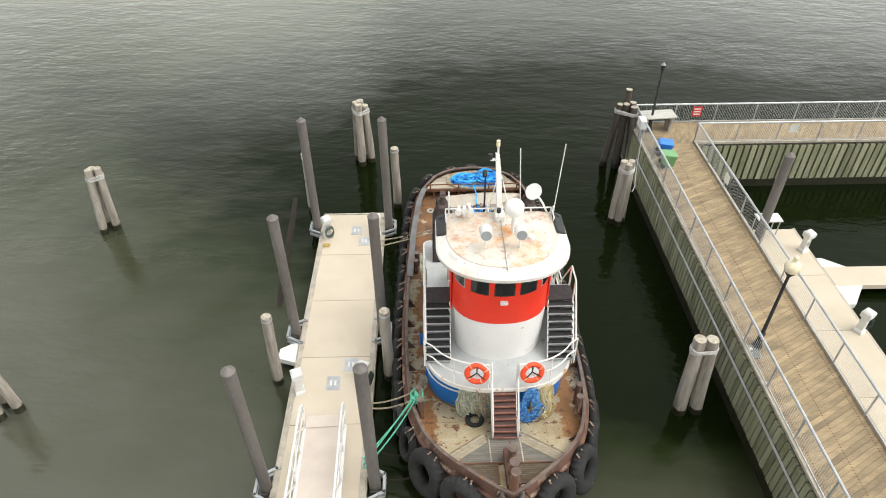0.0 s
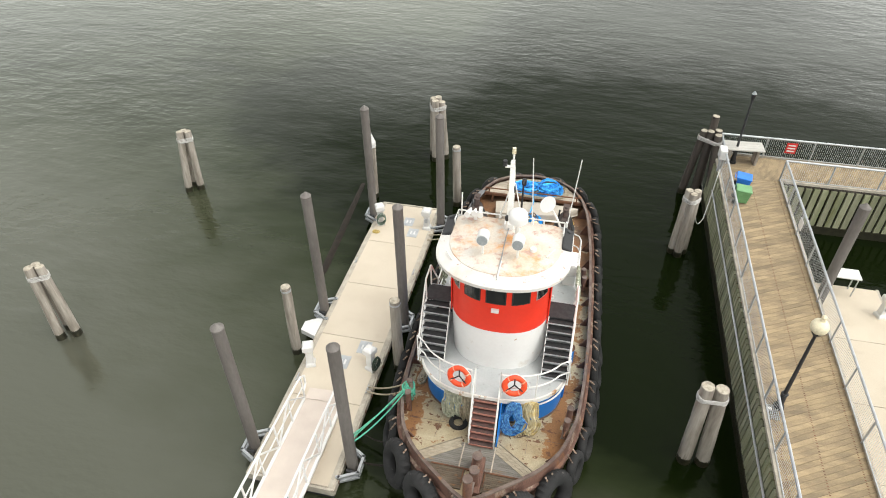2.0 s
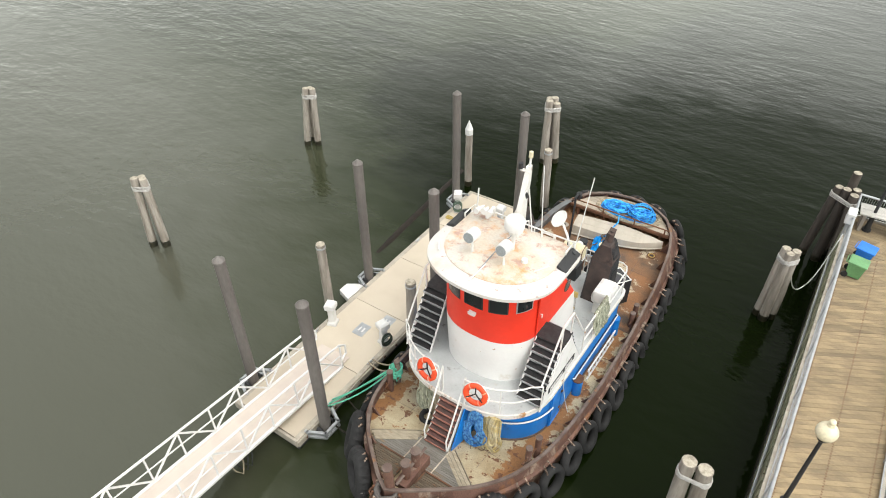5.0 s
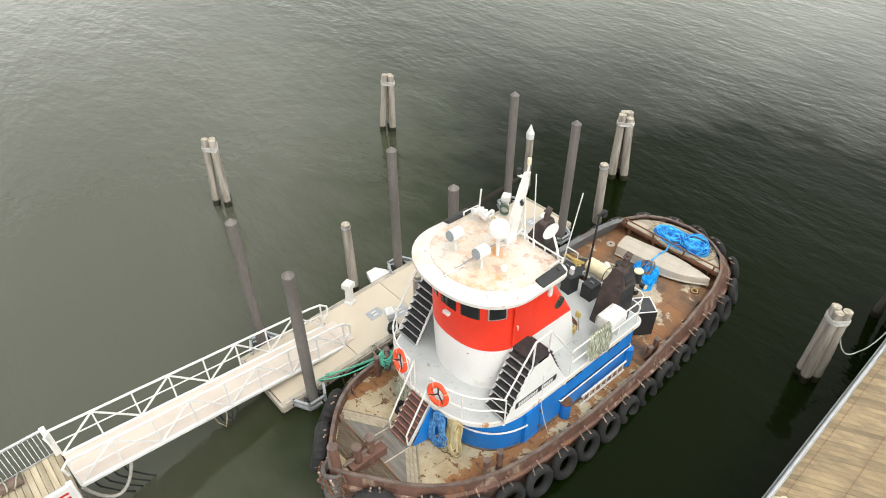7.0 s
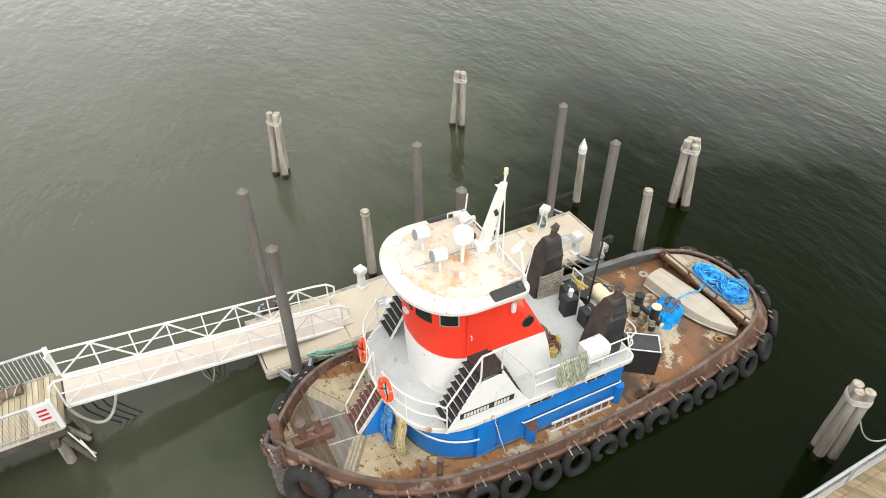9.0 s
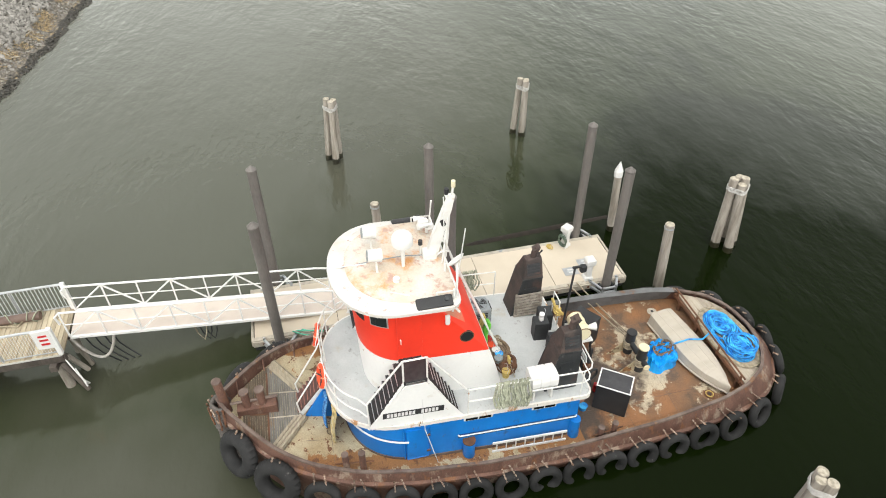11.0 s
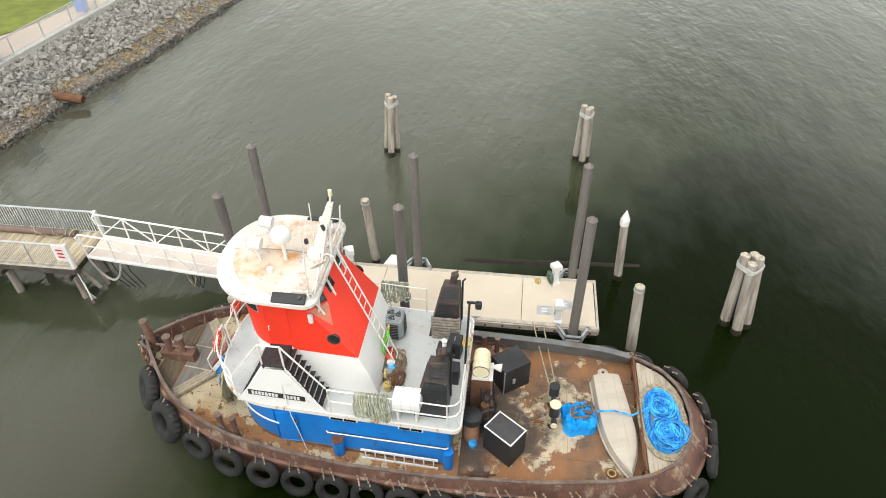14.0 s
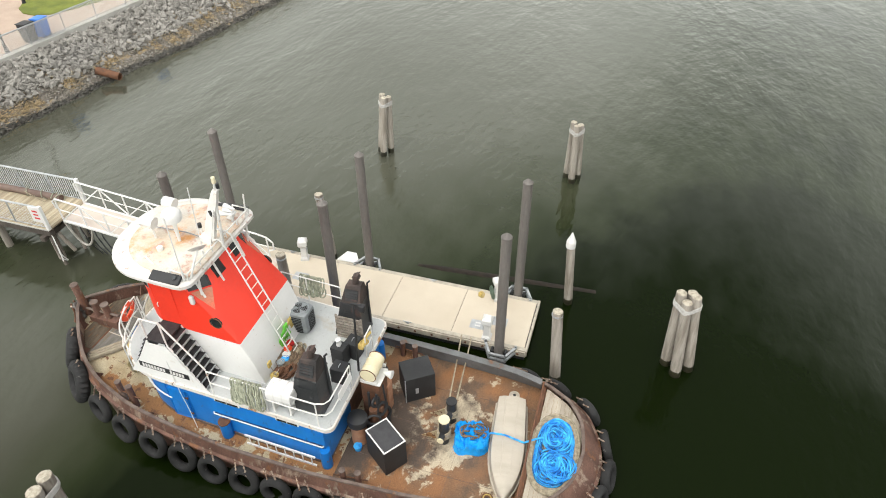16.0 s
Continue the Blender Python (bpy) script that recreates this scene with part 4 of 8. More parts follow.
def pedestal(x, y, turn, cable=None):
    t = thing("power_pedestal", pose(x, y, FZ, 0, 0, turn), "white plastic dock power pedestal with a lamp head", "pedestal", "dock pedestals")
    bm = B()
    loft(bm, [[(sx * w, sy * w, z) for sx, sy in ((-1, -1), (1, -1), (1, 1), (-1, 1))] for w, z in ((0.16, 0), (0.155, 0.1), (0.11, 0.16), (0.10, 0.62), (0.12, 0.66))])
    part("column", bm, PLASTIC, t)
    bm = B()
    loft(bm, [[(sx * w, sy * w, z) for sx, sy in ((-1, -1), (1, -1), (1, 1), (-1, 1))] for w, z in ((0.12, 0.66), (0.17, 0.74), (0.17, 0.92), (0.12, 0.98), (0.08, 1.0))])
    part("head", bm, PLASTIC, t, "white lamp head")
    bm = B()
    box(bm, (0, -0.125, 0.45), (0.12, 0.04, 0.18), bevel=0.01)
    part("socket_box", bm, GALV, t)
    if cable:
        bm = B()
        for k in range(9):
            rr = 0.20 + 0.015 * rnd.uniform(-1, 1)
            ph = rnd.uniform(-0.06, 0.06)
            tube(bm, [(rr * math.cos(a) * 0.9, -0.19 - 0.02 * (k % 4) - 0.04 * math.sin(a), 0.36 + ph + rr * 1.25 * math.sin(a)) for a in [i * math.tau / 20 for i in range(20)]], 0.016, 5, True)
        part("cable_coil", bm, cable, t, "coiled shore cable hung on the pedestal", smooth=True)


DARKCABLE = material("black_green_cable", (0.02, 0.035, 0.025), (0.04, 0.06, 0.045), 6.0, rough=0.5, bump=0.1)
pedestal(-6.02, 12.75, 30, material("green_grey_hose", (0.12, 0.17, 0.13), (0.08, 0.12, 0.09), 6.0, rough=0.5))
pedestal(-4.06, 12.84, 0)
pedestal(-6.05, 4.95, 200)
pedestal(-4.05, 5.2, 70, DARKCABLE)

# ---- gangway ----
gang = thing("gangway", HERE, "white aluminium truss gangway sloping down to the beige float", "gangway")
GA, GB = Vector((-4.75, -4.45, 1.71)), Vector((-5.12, 3.62, FZ + 0.03))
gdir = (GB - GA)
gx = Vector((gdir.y, -gdir.x, 0)).normalized()
GWID = 0.60


def gp(s, f, h):
    """A point on the gangway: side -1 to 1, share of the length, height above the deck."""
    return GA + gdir * f + gx * (s * GWID) + Vector((0, 0, h))


bm = B()
q = [gp(-1, 0, 0), gp(1, 0, 0), gp(1, 1, 0), gp(-1, 1, 0)]
loft(bm, [[p - Vector((0, 0, 0.05)) for p in q], q])
part("walk_deck", bm, GANGDECK, gang, "pale pink grit walking deck")
NB = 8
for s in (-1, 1):
    bm = B()
    tube(bm, [gp(s, -0.012, 0.55), gp(s, -0.018, 0.85), gp(s, 0.0, 1.02), gp(s, 0.5, 1.02), gp(s, 0.95, 1.02), gp(s, 1.0, 0.98), gp(s, 1.03, 0.8), gp(s, 1.03, 0.45), gp(s, 1.0, 0.3)], 0.035, 8)
    part("top_rail", bm, ALU, gang, smooth=True)
    bm = B()
    tube(bm, [gp(s, 0, 0.52), gp(s, 1, 0.52)], 0.022, 6)
    part("mid_rail", bm, ALU, gang)
    bm = B()
    a, b = gp(s, 0, -0.02), gp(s, 1, -0.02)
    tube(bm, [a, b], 0.06, 4)
    part("bottom_chord", bm, ALU, gang)
    for i in range(NB + 1):
        f = i / NB
        bm = B()
        tube(bm, [gp(s, f, 0), gp(s, f, 1.0)], 0.03, 4)
        part("upright", bm, ALU, gang)
        if i < NB:
            bm = B()
            up = i % 2 == 0
            tube(bm, [gp(s, f, 0.03 if up else 1.0), gp(s, f + 1 / NB, 1.0 if up else 0.03)], 0.03, 4)
            part("diagonal", bm, ALU, gang)
bm = B()
q = [gp(-0.95, 0.995, 0.02), gp(0.95, 0.995, 0.02), gp(0.95, 1.05, 0.05), gp(-0.95, 1.05, 0.05)]
loft(bm, [q, [p + Vector((0, 0, 0.015)) for p in q]])
part("toe_plate", bm, GANGDECK, gang, "hinged steel toe plate")
bm = B()
tube(bm, [gp(1.0, 0.0 + 0.145 * k / 14, -0.1 - 0.95 * math.sin(math.pi * k / 14) ** 0.8) for k in range(15)], 0.045, 8)
single("drain_hose", bm, material("pale_grey_hose", (0.45, 0.43, 0.40), (0.36, 0.34, 0.31), 4.0, rough=0.6), HERE, "pale hose looped under the gangway from the landing", "hose", smooth=True)

# ---- landing at the gangway's head ----
LZ, LX0, LX1, LY1 = 1.68, -5.55, -3.45, -4.5
landing = thing("landing_pier", HERE, "narrow timber landing pier with pale new planks and mesh rails", "pier", kind="structure")
for x in (LX0 + 0.1, (LX0 + LX1) / 2, LX1 - 0.1):
    bm = B()
    box(bm, (x, (LY1 - 17) / 2, LZ - 0.2), (0.14, 12.5, 0.26))
    part("stringer", bm, PILEDARK, landing)
for y in (-4.9, -7.6, -10.3, -13.0):
    for x in (LX0 + 0.3, LX1 - 0.3):
        bm = B()
        rod(bm, (x, y, -1.2), (x, y, LZ - 0.3), 0.15, 0.14, 12)
        part("support_pile", bm, PILE, landing, smooth=True)
    bm = B()
    box(bm, ((LX0 + LX1) / 2, y, LZ - 0.42), (LX1 - LX0 + 0.3, 0.2, 0.2))
    part("cross_beam", bm, PILEDARK, landing)
for s, x in ((-1, LX0 + 0.04), (1, LX1 - 0.04)):
    bm = B()
    box(bm, (x, (LY1 - 17) / 2, LZ - 0.14), (0.07, 12.4, 0.24))
    part("fascia", bm, PILEDARK, landing)
    bm = B()
    box(bm, (x + s * 0.038, (LY1 - 17) / 2, LZ - 0.01), (0.02, 12.4, 0.06))
    part("edge_strip", bm, KERB, landing, "pale edge strip")


PICKET = material("pale_grey_rail_paint", (0.62, 0.64, 0.66), (0.54, 0.56, 0.58), 4.0, rough=0.5, bump=0.05, grain=0.06)


def mesh_rail(parent, a, b, h, post_gap=1.6, wires=0.075, thick=0.0048, mat=None):
    """A galvanised rail from a to b: posts, top and bottom rails and thin pickets."""
    a, b = Vector(a), Vector(b)
    L = (b - a).length
    n = max(1, round(L / post_gap))
    up = Vector((0, 0, h))
    bm = B()
    tube(bm, [a + up, b + up], 0.04, 8)
    part("top_rail", bm, GALV, parent, smooth=True)
    bm = B()
    tube(bm, [a + up * 0.1, b + up * 0.1], 0.018, 4)
    part("bottom_rail", bm, GALV, parent)
    for i in range(n + 1):
        p = a.lerp(b, i / n)
        bm = B()
        tube(bm, [p, p + up], 0.03, 6)
        part("rail_post", bm, GALV, parent)
    bm = B()
    k = int(L / wires)
    for i in range(k):
        p = a.lerp(b, (i + 0.5) / k)
        tube(bm, [p + up * 0.1, p + up * 0.98], thick, 3)
    tagged(part("picket_panel", bm, mat or PICKET, parent, "thin pale grey pickets"), kind="stuff")


mesh_rail(landing, (LX0 + 0.06, LY1 - 0.05, LZ), (LX0 + 0.06, -16.9, LZ), 1.05, 1.6, 0.11, 0.012)
mesh_rail(landing, (LX1 - 0.06, LY1 - 0.1, LZ), (LX1 - 0.06, -16.9, LZ), 1.05)
for x in (LX0 + 0.06, LX1 - 0.06):
    bm = B()
    box(bm, (x, LY1 - 0.06, LZ + 0.55), (0.13, 0.13, 1.1), bevel=0.015)
    part("end_post", bm, ALU, landing, "white square end post")
bm = B()
rod(bm, (LX0 + 0.32, LY1 - 0.95, LZ + 0.15), (LX0 + 0.34, LY1 - 6.0, LZ + 0.15), 0.14, 0.14, 16)
single("steel_pipe", bm, material("brown_painted_pipe", (0.16, 0.11, 0.09), (0.12, 0.075, 0.06), 3.0, rough=0.6), HERE, "long brown steel pipe lying on the landing planks", "pipe", smooth=True)

# ---- main pier on the other side ----
PX0, PX1, PZ = 7.42, 9.78, 2.25
PYE = 18.25
AY0, AY1, AX1 = 16.6, 18.45, 26.0
pier = thing("pier", HERE, "long weathered timber pier with green-stained sheeting and mesh rails", "pier", kind="structure")
bm = B()
box(bm, ((PX0 + PX1) / 2, (PYE - 26) / 2, PZ - 0.22), (PX1 - PX0 - 0.1, PYE + 26, 0.3))
part("deck_frame", bm, PILEDARK, pier)
bm = B()
box(bm, ((PX1 + AX1) / 2, (AY0 + AY1) / 2, PZ - 0.22), (AX1 - PX1, AY1 - AY0 - 0.1, 0.3))
part("deck_frame", bm, PILEDARK, pier)
bm = B()
box(bm, ((PX0 + PX1) / 2, (PYE - 26) / 2, 0.4), (PX1 - PX0 - 0.3, PYE + 25.6, 3.0))
part("fill", bm, WET, pier, "dark hidden core behind the sheeting")
bm = B()
box(bm, ((PX1 + AX1) / 2 - 0.1, (AY0 + AY1) / 2, 0.4), (AX1 - PX1, AY1 - AY0 - 0.3, 3.0))
part("fill", bm, WET, pier)
mesh_rail(pier, (PX0 + 0.05, -12, PZ), (PX0 + 0.05, 16.9, PZ), 0.95, 1.75)
mesh_rail(pier, (PX1 - 0.05, -12, PZ), (PX1 - 0.05, AY0 + 0.05, PZ), 0.95, 1.75)
mesh_rail(pier, (PX0 + 0.05, AY1 - 0.05, PZ), (AX1, AY1 - 0.05, PZ), 0.95, 1.9)
mesh_rail(pier, (PX1 - 0.05, AY0 + 0.05, PZ), (AX1, AY0 + 0.05, PZ), 0.95, 1.9)
mesh_rail(pier, (PX0 + 0.05, 17.2, PZ), (PX0 + 0.05, AY1 - 0.05, PZ), 0.95, 1.2)
for a, b in (((PX0, -26, PZ + 0.02), (PX0, PYE, PZ + 0.02)), ((PX1, -26, PZ + 0.02), (PX1, AY0, PZ + 0.02)), ((PX1, AY0, PZ + 0.02), (AX1, AY0, PZ + 0.02)), ((PX0, AY1, PZ + 0.02), (AX1, AY1, PZ + 0.02))):
    bm = B()
    d = Vector(b) - Vector(a)
    box(bm, (Vector(a) + Vector(b)) / 2, (d.length, 0.09, 0.10), Matrix.Rotation(math.atan2(d.y, d.x), 3, "Z"))
    part("edge_kerb", bm, DOCKEDGE, pier, "pale edge timber")
bm = B()
tube(bm, [(PX0 - 0.12, -20, 1.55), (PX0 - 0.12, 16.5, 1.55)], 0.035, 6)
part("service_pipe", bm, GALV, pier, "thin grey service pipe along the sheeting")

# ---- second float beyond the pier ----
f2 = thing("side_float", HERE, "beige concrete float with a finger, moored behind the pier", "dock", kind="structure")
bm = B()
box(bm, (11.85, 1.4, 0.17), (2.3, 22.6, 0.5))
part("float_body", bm, BLACK, f2)
for i in range(8):
    bm = B()
    box(bm, (11.85, 12.7 - 1.41 - i * 2.82, FZ - 0.03), (2.3, 2.80, 0.06), bevel=0.006)
    part("deck_panel", bm, DOCK, f2)
for x in (10.66, 13.04):
    bm = B()
    box(bm, (x, 1.4, FZ - 0.1), (0.1, 22.7, 0.2), bevel=0.01)
    part("edge_timber", bm, DOCKEDGE, f2)
bm = B()
box(bm, (19.2, 9.8, FZ - 0.1), (12.2, 1.05, 0.2), bevel=0.01)
part("finger", bm, DOCK, f2, "narrow beige finger float")
bm = B()
prism(bm, [(13.08, 10.3), (13.08, 10.85), (13.3, 10.85), (14.0, 10.33)], FZ - 0.2, FZ - 0.005)
part("gusset", bm, PLASTIC, f2, "white corner gusset plate")
bm = B()
prism(bm, [(13.08, 9.3), (14.1, 9.27), (13.35, 8.3), (13.08, 8.3)], FZ - 0.2, FZ - 0.005)
part("gusset", bm, PLASTIC, f2)
guide_pile(10.25, 10.5)
pedestal(12.75, 11.3, 20)
pedestal(12.75, 7.0, 120, DARKCABLE)

# ---- lamps, bins and seat on the pier ----
def street_lamp(x, y, label, globe=True):
    t = thing("street_lamp", pose(x, y, PZ), label, "lamp", "pier lamps")
    bm = B()
    rod(bm, (0, 0, 0), (0, 0, 0.08), 0.15, 0.14, 12)
    rod(bm, (0, 0, 0.08), (0, 0, 0.55), 0.10, 0.075, 12)
    ring(bm, (0, 0, 0.56), (0, 0, 1), 0.07, 0.03, 12, 6)
    part("base", bm, BLACK, t)
    part("post", rod(B(), (0, 0, 0.5), (0, 0, 2.85), 0.055, 0.04, 12), BLACK, t)
    if not globe:
        part("head", rod(B(), (0, 0, 2.85), (0, 0, 3.12), 0.05, 0.10, 12), BLACK, t, "small black lamp head")
        part("cap", rod(B(), (0, 0, 3.12), (0, 0, 3.22), 0.10, 0.03, 12), ACGREY, t)
        return
    part("collar", rod(B(), (0, 0, 2.82), (0, 0, 2.95), 0.05, 0.14, 14), BLACK, t)
    bm = B()
    bmesh.ops.create_uvsphere(bm, u_segments=20, v_segments=14, radius=0.215, matrix=Matrix.Translation((0, 0, 3.14)))
    rod(bm, (0, 0, 3.33), (0, 0, 3.40), 0.08, 0.06, 12)
    bmesh.ops.create_uvsphere(bm, u_segments=12, v_segments=8, radius=0.07, matrix=Matrix.Translation((0, 0, 3.45)))
    part("globe", bm, GLOBE, t, "cream globe shade", smooth=True)


street_lamp(7.82, 4.87, "black lamp post with a cream globe on the pier edge")

# ---- fittings of the tug ----
FACET = material("faded_red_primer", (0.66, 0.15, 0.085), (0.54, 0.25, 0.16), 1.6, 0.4, 0.65, 0.6, 0.0, 0.1, 25)


def wall_at(s, z, out=0.0):
    """A point on the wheelhouse front, s metres round from the middle."""
    p = [v for v in house_outline(lerp(z, [2.4, 4.04, 6.1], [1.30, 1.36, 1.30]), lerp(z, [2.4, 4.2, 6.1], [4.14, 4.06, 4.0]), 1.3, 6.0, n=2.3, k=40)]
    right = [v for v in p[:42]]
    a = abs(s)
    for u, v in zip(right, right[1:]):
        d = math.dist(u, v)
        if a <= d or v is right[-1]:
            f = a / d
            t = Vector((v[0] - u[0], v[1] - u[1])).normalized()
            x, y = u[0] + (v[0] - u[0]) * f + t.y * out, u[1] + (v[1] - u[1]) * f - t.x * out
            return Vector((math.copysign(x, s) if s else 0, y, z))
        a -= d


def wall_patch(bm, s0, s1, z0, z1, out, n=6):
    a = [[wall_at(s0 + (s1 - s0) * i / n, z, out) for z in (z0, z1)] for i in range(n + 1)]
    b = [[wall_at(s0 + (s1 - s0) * i / n, z, out - 0.04) for z in (z0, z1)] for i in range(n + 1)]
    loft(bm, [[r[0], r[1], q[1], q[0]] for r, q in zip(a, b)])
    return bm


for s0, s1 in ((-0.23, 0.23), (0.44, 0.86), (-0.86, -0.44), (1.12, 1.52), (-1.52, -1.12)):
    bm = B()
    wall_patch(bm, s0 - 0.035, s1 + 0.035, 5.33, 5.86, 0.012)
    w = part("window", bm, BLACK if abs(s0) < 1.1 and abs(s1) < 1.1 else GALV, wheelhouse, "framed wheelhouse window")
    bm = B()
    wall_patch(bm, s0, s1, 5.365, 5.83, 0.020)
    part("window_pane", bm, GLASS, wheelhouse, "dark reflecting glass")
bm = B()
box(bm, wall_at(0, 5.14, 0.06), (0.20, 0.10, 0.09), bevel=0.015)
part("flood_light", bm, PLASTIC, wheelhouse, "small white flood light")
for s in (1, -1):
    bm = B()
    box(bm, (s * 1.335, 5.25, 4.95), (0.03, 0.62, 1.75), bevel=0.012)
    part("side_door", bm, RED, wheelhouse, "red side door flush with the wall")
    bm = B()
    tube(bm, [(s * 1.365, 5.02, 5.0), (s * 1.41, 5.02, 5.0), (s * 1.41, 5.02, 4.88)], 0.014, 6)
    part("door_handle", bm, RAIL, wheelhouse)
    bm = B()
    ring(bm, (s * 1.350, 6.68, 4.67), (1, 0, 0), 0.175, 0.014, 22, 8, 0.8)
    part("porthole_rim", bm, RUST, wheelhouse, "dull brown porthole rim", smooth=True)
    bm = B()
    rod(bm, (s * 1.30, 6.68, 4.67), (s * 1.352, 6.68, 4.67), 0.172, 0.172, 22)
    part("porthole_glass", bm, GLASS, wheelhouse)
    bm = B()
    box(bm, (s * 1.37, 6.18, 5.40), (0.10, 0.13, 0.30), bevel=0.05)
    part("side_light", bm, PLASTIC, wheelhouse, "white oval side lamp")
    bm = B()
    tube(bm, [(s * 1.34, 4.95, 4.0), (s * 1.34, 4.95, 5.9)], 0.02, 6)
    part("corner_strip", bm, RED, wheelhouse)

# the back under the roof's overhang
for x in (-1.15, -0.55, 0.5, 1.15):
    z1 = roof_z(6.4) - 0.02
    z0 = 5.45
    part("roof_post", tube(B(), [(x, lerp(z0, [4.04, 6.1], [7.27, 6.30]) - (0.25 if abs(x) > 1 else 0.0), z0), (x * 1.02, 6.42, z1)], 0.032, 8), RAIL, wheelhouse, "white post under the roof overhang")
for x0, x1 in ((-0.62, -0.28), (0.22, 0.62)):
    bm = B()
    for z0, z1, out, m_ in ((5.62, 6.02, 0.012, None),):
        ya, yb = (lerp(z, [4.04, 6.1], [7.27, 6.30]) + out for z in (z0, z1))
        loft(bm, [[(x0, ya, z0), (x1, ya, z0), (x1, yb, z1), (x0, yb, z1)], [(x0, ya - 0.04, z0), (x1, ya - 0.04, z0), (x1, yb - 0.04, z1), (x0, yb - 0.04, z1)]])
    part("aft_window", bm, GLASS, wheelhouse, "dark aft window under the roof")
def corner_at(s, z, f, out):
    """A point on the cut rear corner: f from 0 at the side wall to 1 at the back wall."""
    w, back, cut = lerp(z, [2.4, 4.04, 6.1], [1.30, 1.36, 1.30]), lerp(z, [4.04, 6.1], [7.27, 6.30]), lerp(z, [4.1, 6.1], [0.02, 0.62])
    return (s * (w - cut * f + out), back - cut * (1 - f) + out, z)


for s in (1, -1):
    for z0, z1, out, mat_, name, lab in ((5.60, 6.03, 0.004, BLACK, "corner_frame", ""), (5.64, 6.0, 0.014, GLASS, "corner_window", "dark rear corner window under the roof")):
        edge = 0.06 if mat_ is BLACK else 0.12
        q = [corner_at(s, z0, edge, out), corner_at(s, z0, 1 - edge, out), corner_at(s, z1, 1 - edge, out), corner_at(s, z1, edge, out)]
        part(name, loft(B(), [q, [(x - s * 0.03, y - 0.03, z) for x, y, z in q]]), mat_, wheelhouse, lab)
    part("corner_post", tube(B(), [corner_at(s, 5.45, 0.5, 0.12), corner_at(s, 6.08, 0.5, 0.05)], 0.028, 8), RAIL, wheelhouse)
for s in (1, -1):
    bm = B()
    lo_, hi_ = 5.02, 5.56
    pts = []
    for z, f in ((lo_, 0.5), (hi_, 0.08), (hi_, 0.92)):
        w, back, cut = lerp(z, [2.4, 4.04, 6.1], [1.30, 1.36, 1.30]), lerp(z, [4.04, 6.1], [7.27, 6.30]), lerp(z, [4.1, 6.1], [0.02, 0.62])
        pts.append((s * (w - cut * f + 0.006), back - cut * (1 - f) + 0.006, z))
    loft(bm, [pts, [(x - s * 0.02, y - 0.02, z) for x, y, z in pts]])
    part("corner_facet", bm, FACET, wheelhouse, "dull faded triangular corner plate")

# roof gear
for s in (1, -1):
    g = part("search_light", rod(B(), (s * 0.44 - 0.05, 4.52, 6.93), (s * 0.44 - 0.05, 4.84, 6.89), 0.15, 0.16, 18), PLASTIC, tug, "white drum searchlight with dark lens", smooth=True)
    part("lens", rod(B(), (s * 0.44 - 0.05, 4.50, 6.932), (s * 0.44 - 0.05, 4.53, 6.928), 0.132, 0.132, 18), ACGREY, g)
    part("stalk", rod(B(), (s * 0.44 - 0.05, 4.72, 6.2), (s * 0.44 - 0.05, 4.70, 6.85), 0.03, 0.03, 8), RAIL, g)
    bm = B()
    box(bm, (s * 1.58, 5.82, 6.27), (0.28, 0.85, 0.10), Euler((0, s * 0.45, 0)).to_matrix(), 0.04)
    fb = part("fairing_board", bm, BLACK, tug, "black rounded side board on the roof edge")
    part("fastening", rod(B(), (s * 1.56, 6.1, 6.28), (s * 1.60, 6.1, 6.36), 0.07, 0.05, 12), SOOT, fb)
bm = B()
loft(bm, [[(0.28 + r * math.cos(a), 5.36 + r * math.sin(a), z) for a in [i * math.tau / 24 for i in range(24)]] for r, z in ((0.22, 7.02), (0.25, 7.05), (0.255, 7.16), (0.245, 7.25), (0.20, 7.32), (0.11, 7.36), (0.03, 7.37))])
dome = part("radar_dome", bm, PLASTIC, tug, "white radar dome", smooth=True)
part("dome_stand", rod(B(), (0.28, 5.36, 6.2), (0.28, 5.36, 7.05), 0.04, 0.06, 10), RAIL, dome)
bm = B()
loft(bm, [[(x - w, y - d, z), (x + w, y - d, z), (x + w, y + d, z), (x - w, y + d, z)] for x, y, z, w, d in ((0.0, 6.06, 6.18, 0.075, 0.15), (-0.02, 6.28, 6.95, 0.07, 0.13), (-0.05, 6.50, 7.6, 0.065, 0.11), (-0.08, 6.63, 7.98, 0.05, 0.07))])
mast = part("mast", bm, RAIL, tug, "white raked signal mast")
part("back_leg", tube(B(), [(0.0, 6.46, 6.2), (-0.03, 6.52, 6.9), (-0.06, 6.56, 7.7)], 0.04, 8), RAIL, mast)
part("mast_web", box(B(), (-0.02, 6.42, 6.75), (0.05, 0.14, 0.05)), RAIL, mast)
part("mast_foot", box(B(), (0, 6.05, 6.32), (0.26, 0.34, 0.34), bevel=0.03), RAIL, mast)
part("mast_pole", tube(B(), [(-0.06, 6.62, 7.9), (-0.07, 6.66, 8.22)], 0.03, 8), RAIL, mast)
part("mast_light", rod(B(), (-0.07, 6.66, 8.2), (-0.07, 6.66, 8.36), 0.055, 0.05, 10), GLOBE, mast, "small masthead light")
part("spreader", box(B(), (-0.14, 6.55, 7.86), (0.26, 0.10, 0.04), bevel=0.01), RAIL, mast)
part("spreader_light", rod(B(), (-0.27, 6.55, 7.88), (-0.27, 6.55, 8.03), 0.06, 0.06, 10), BLACK, mast)
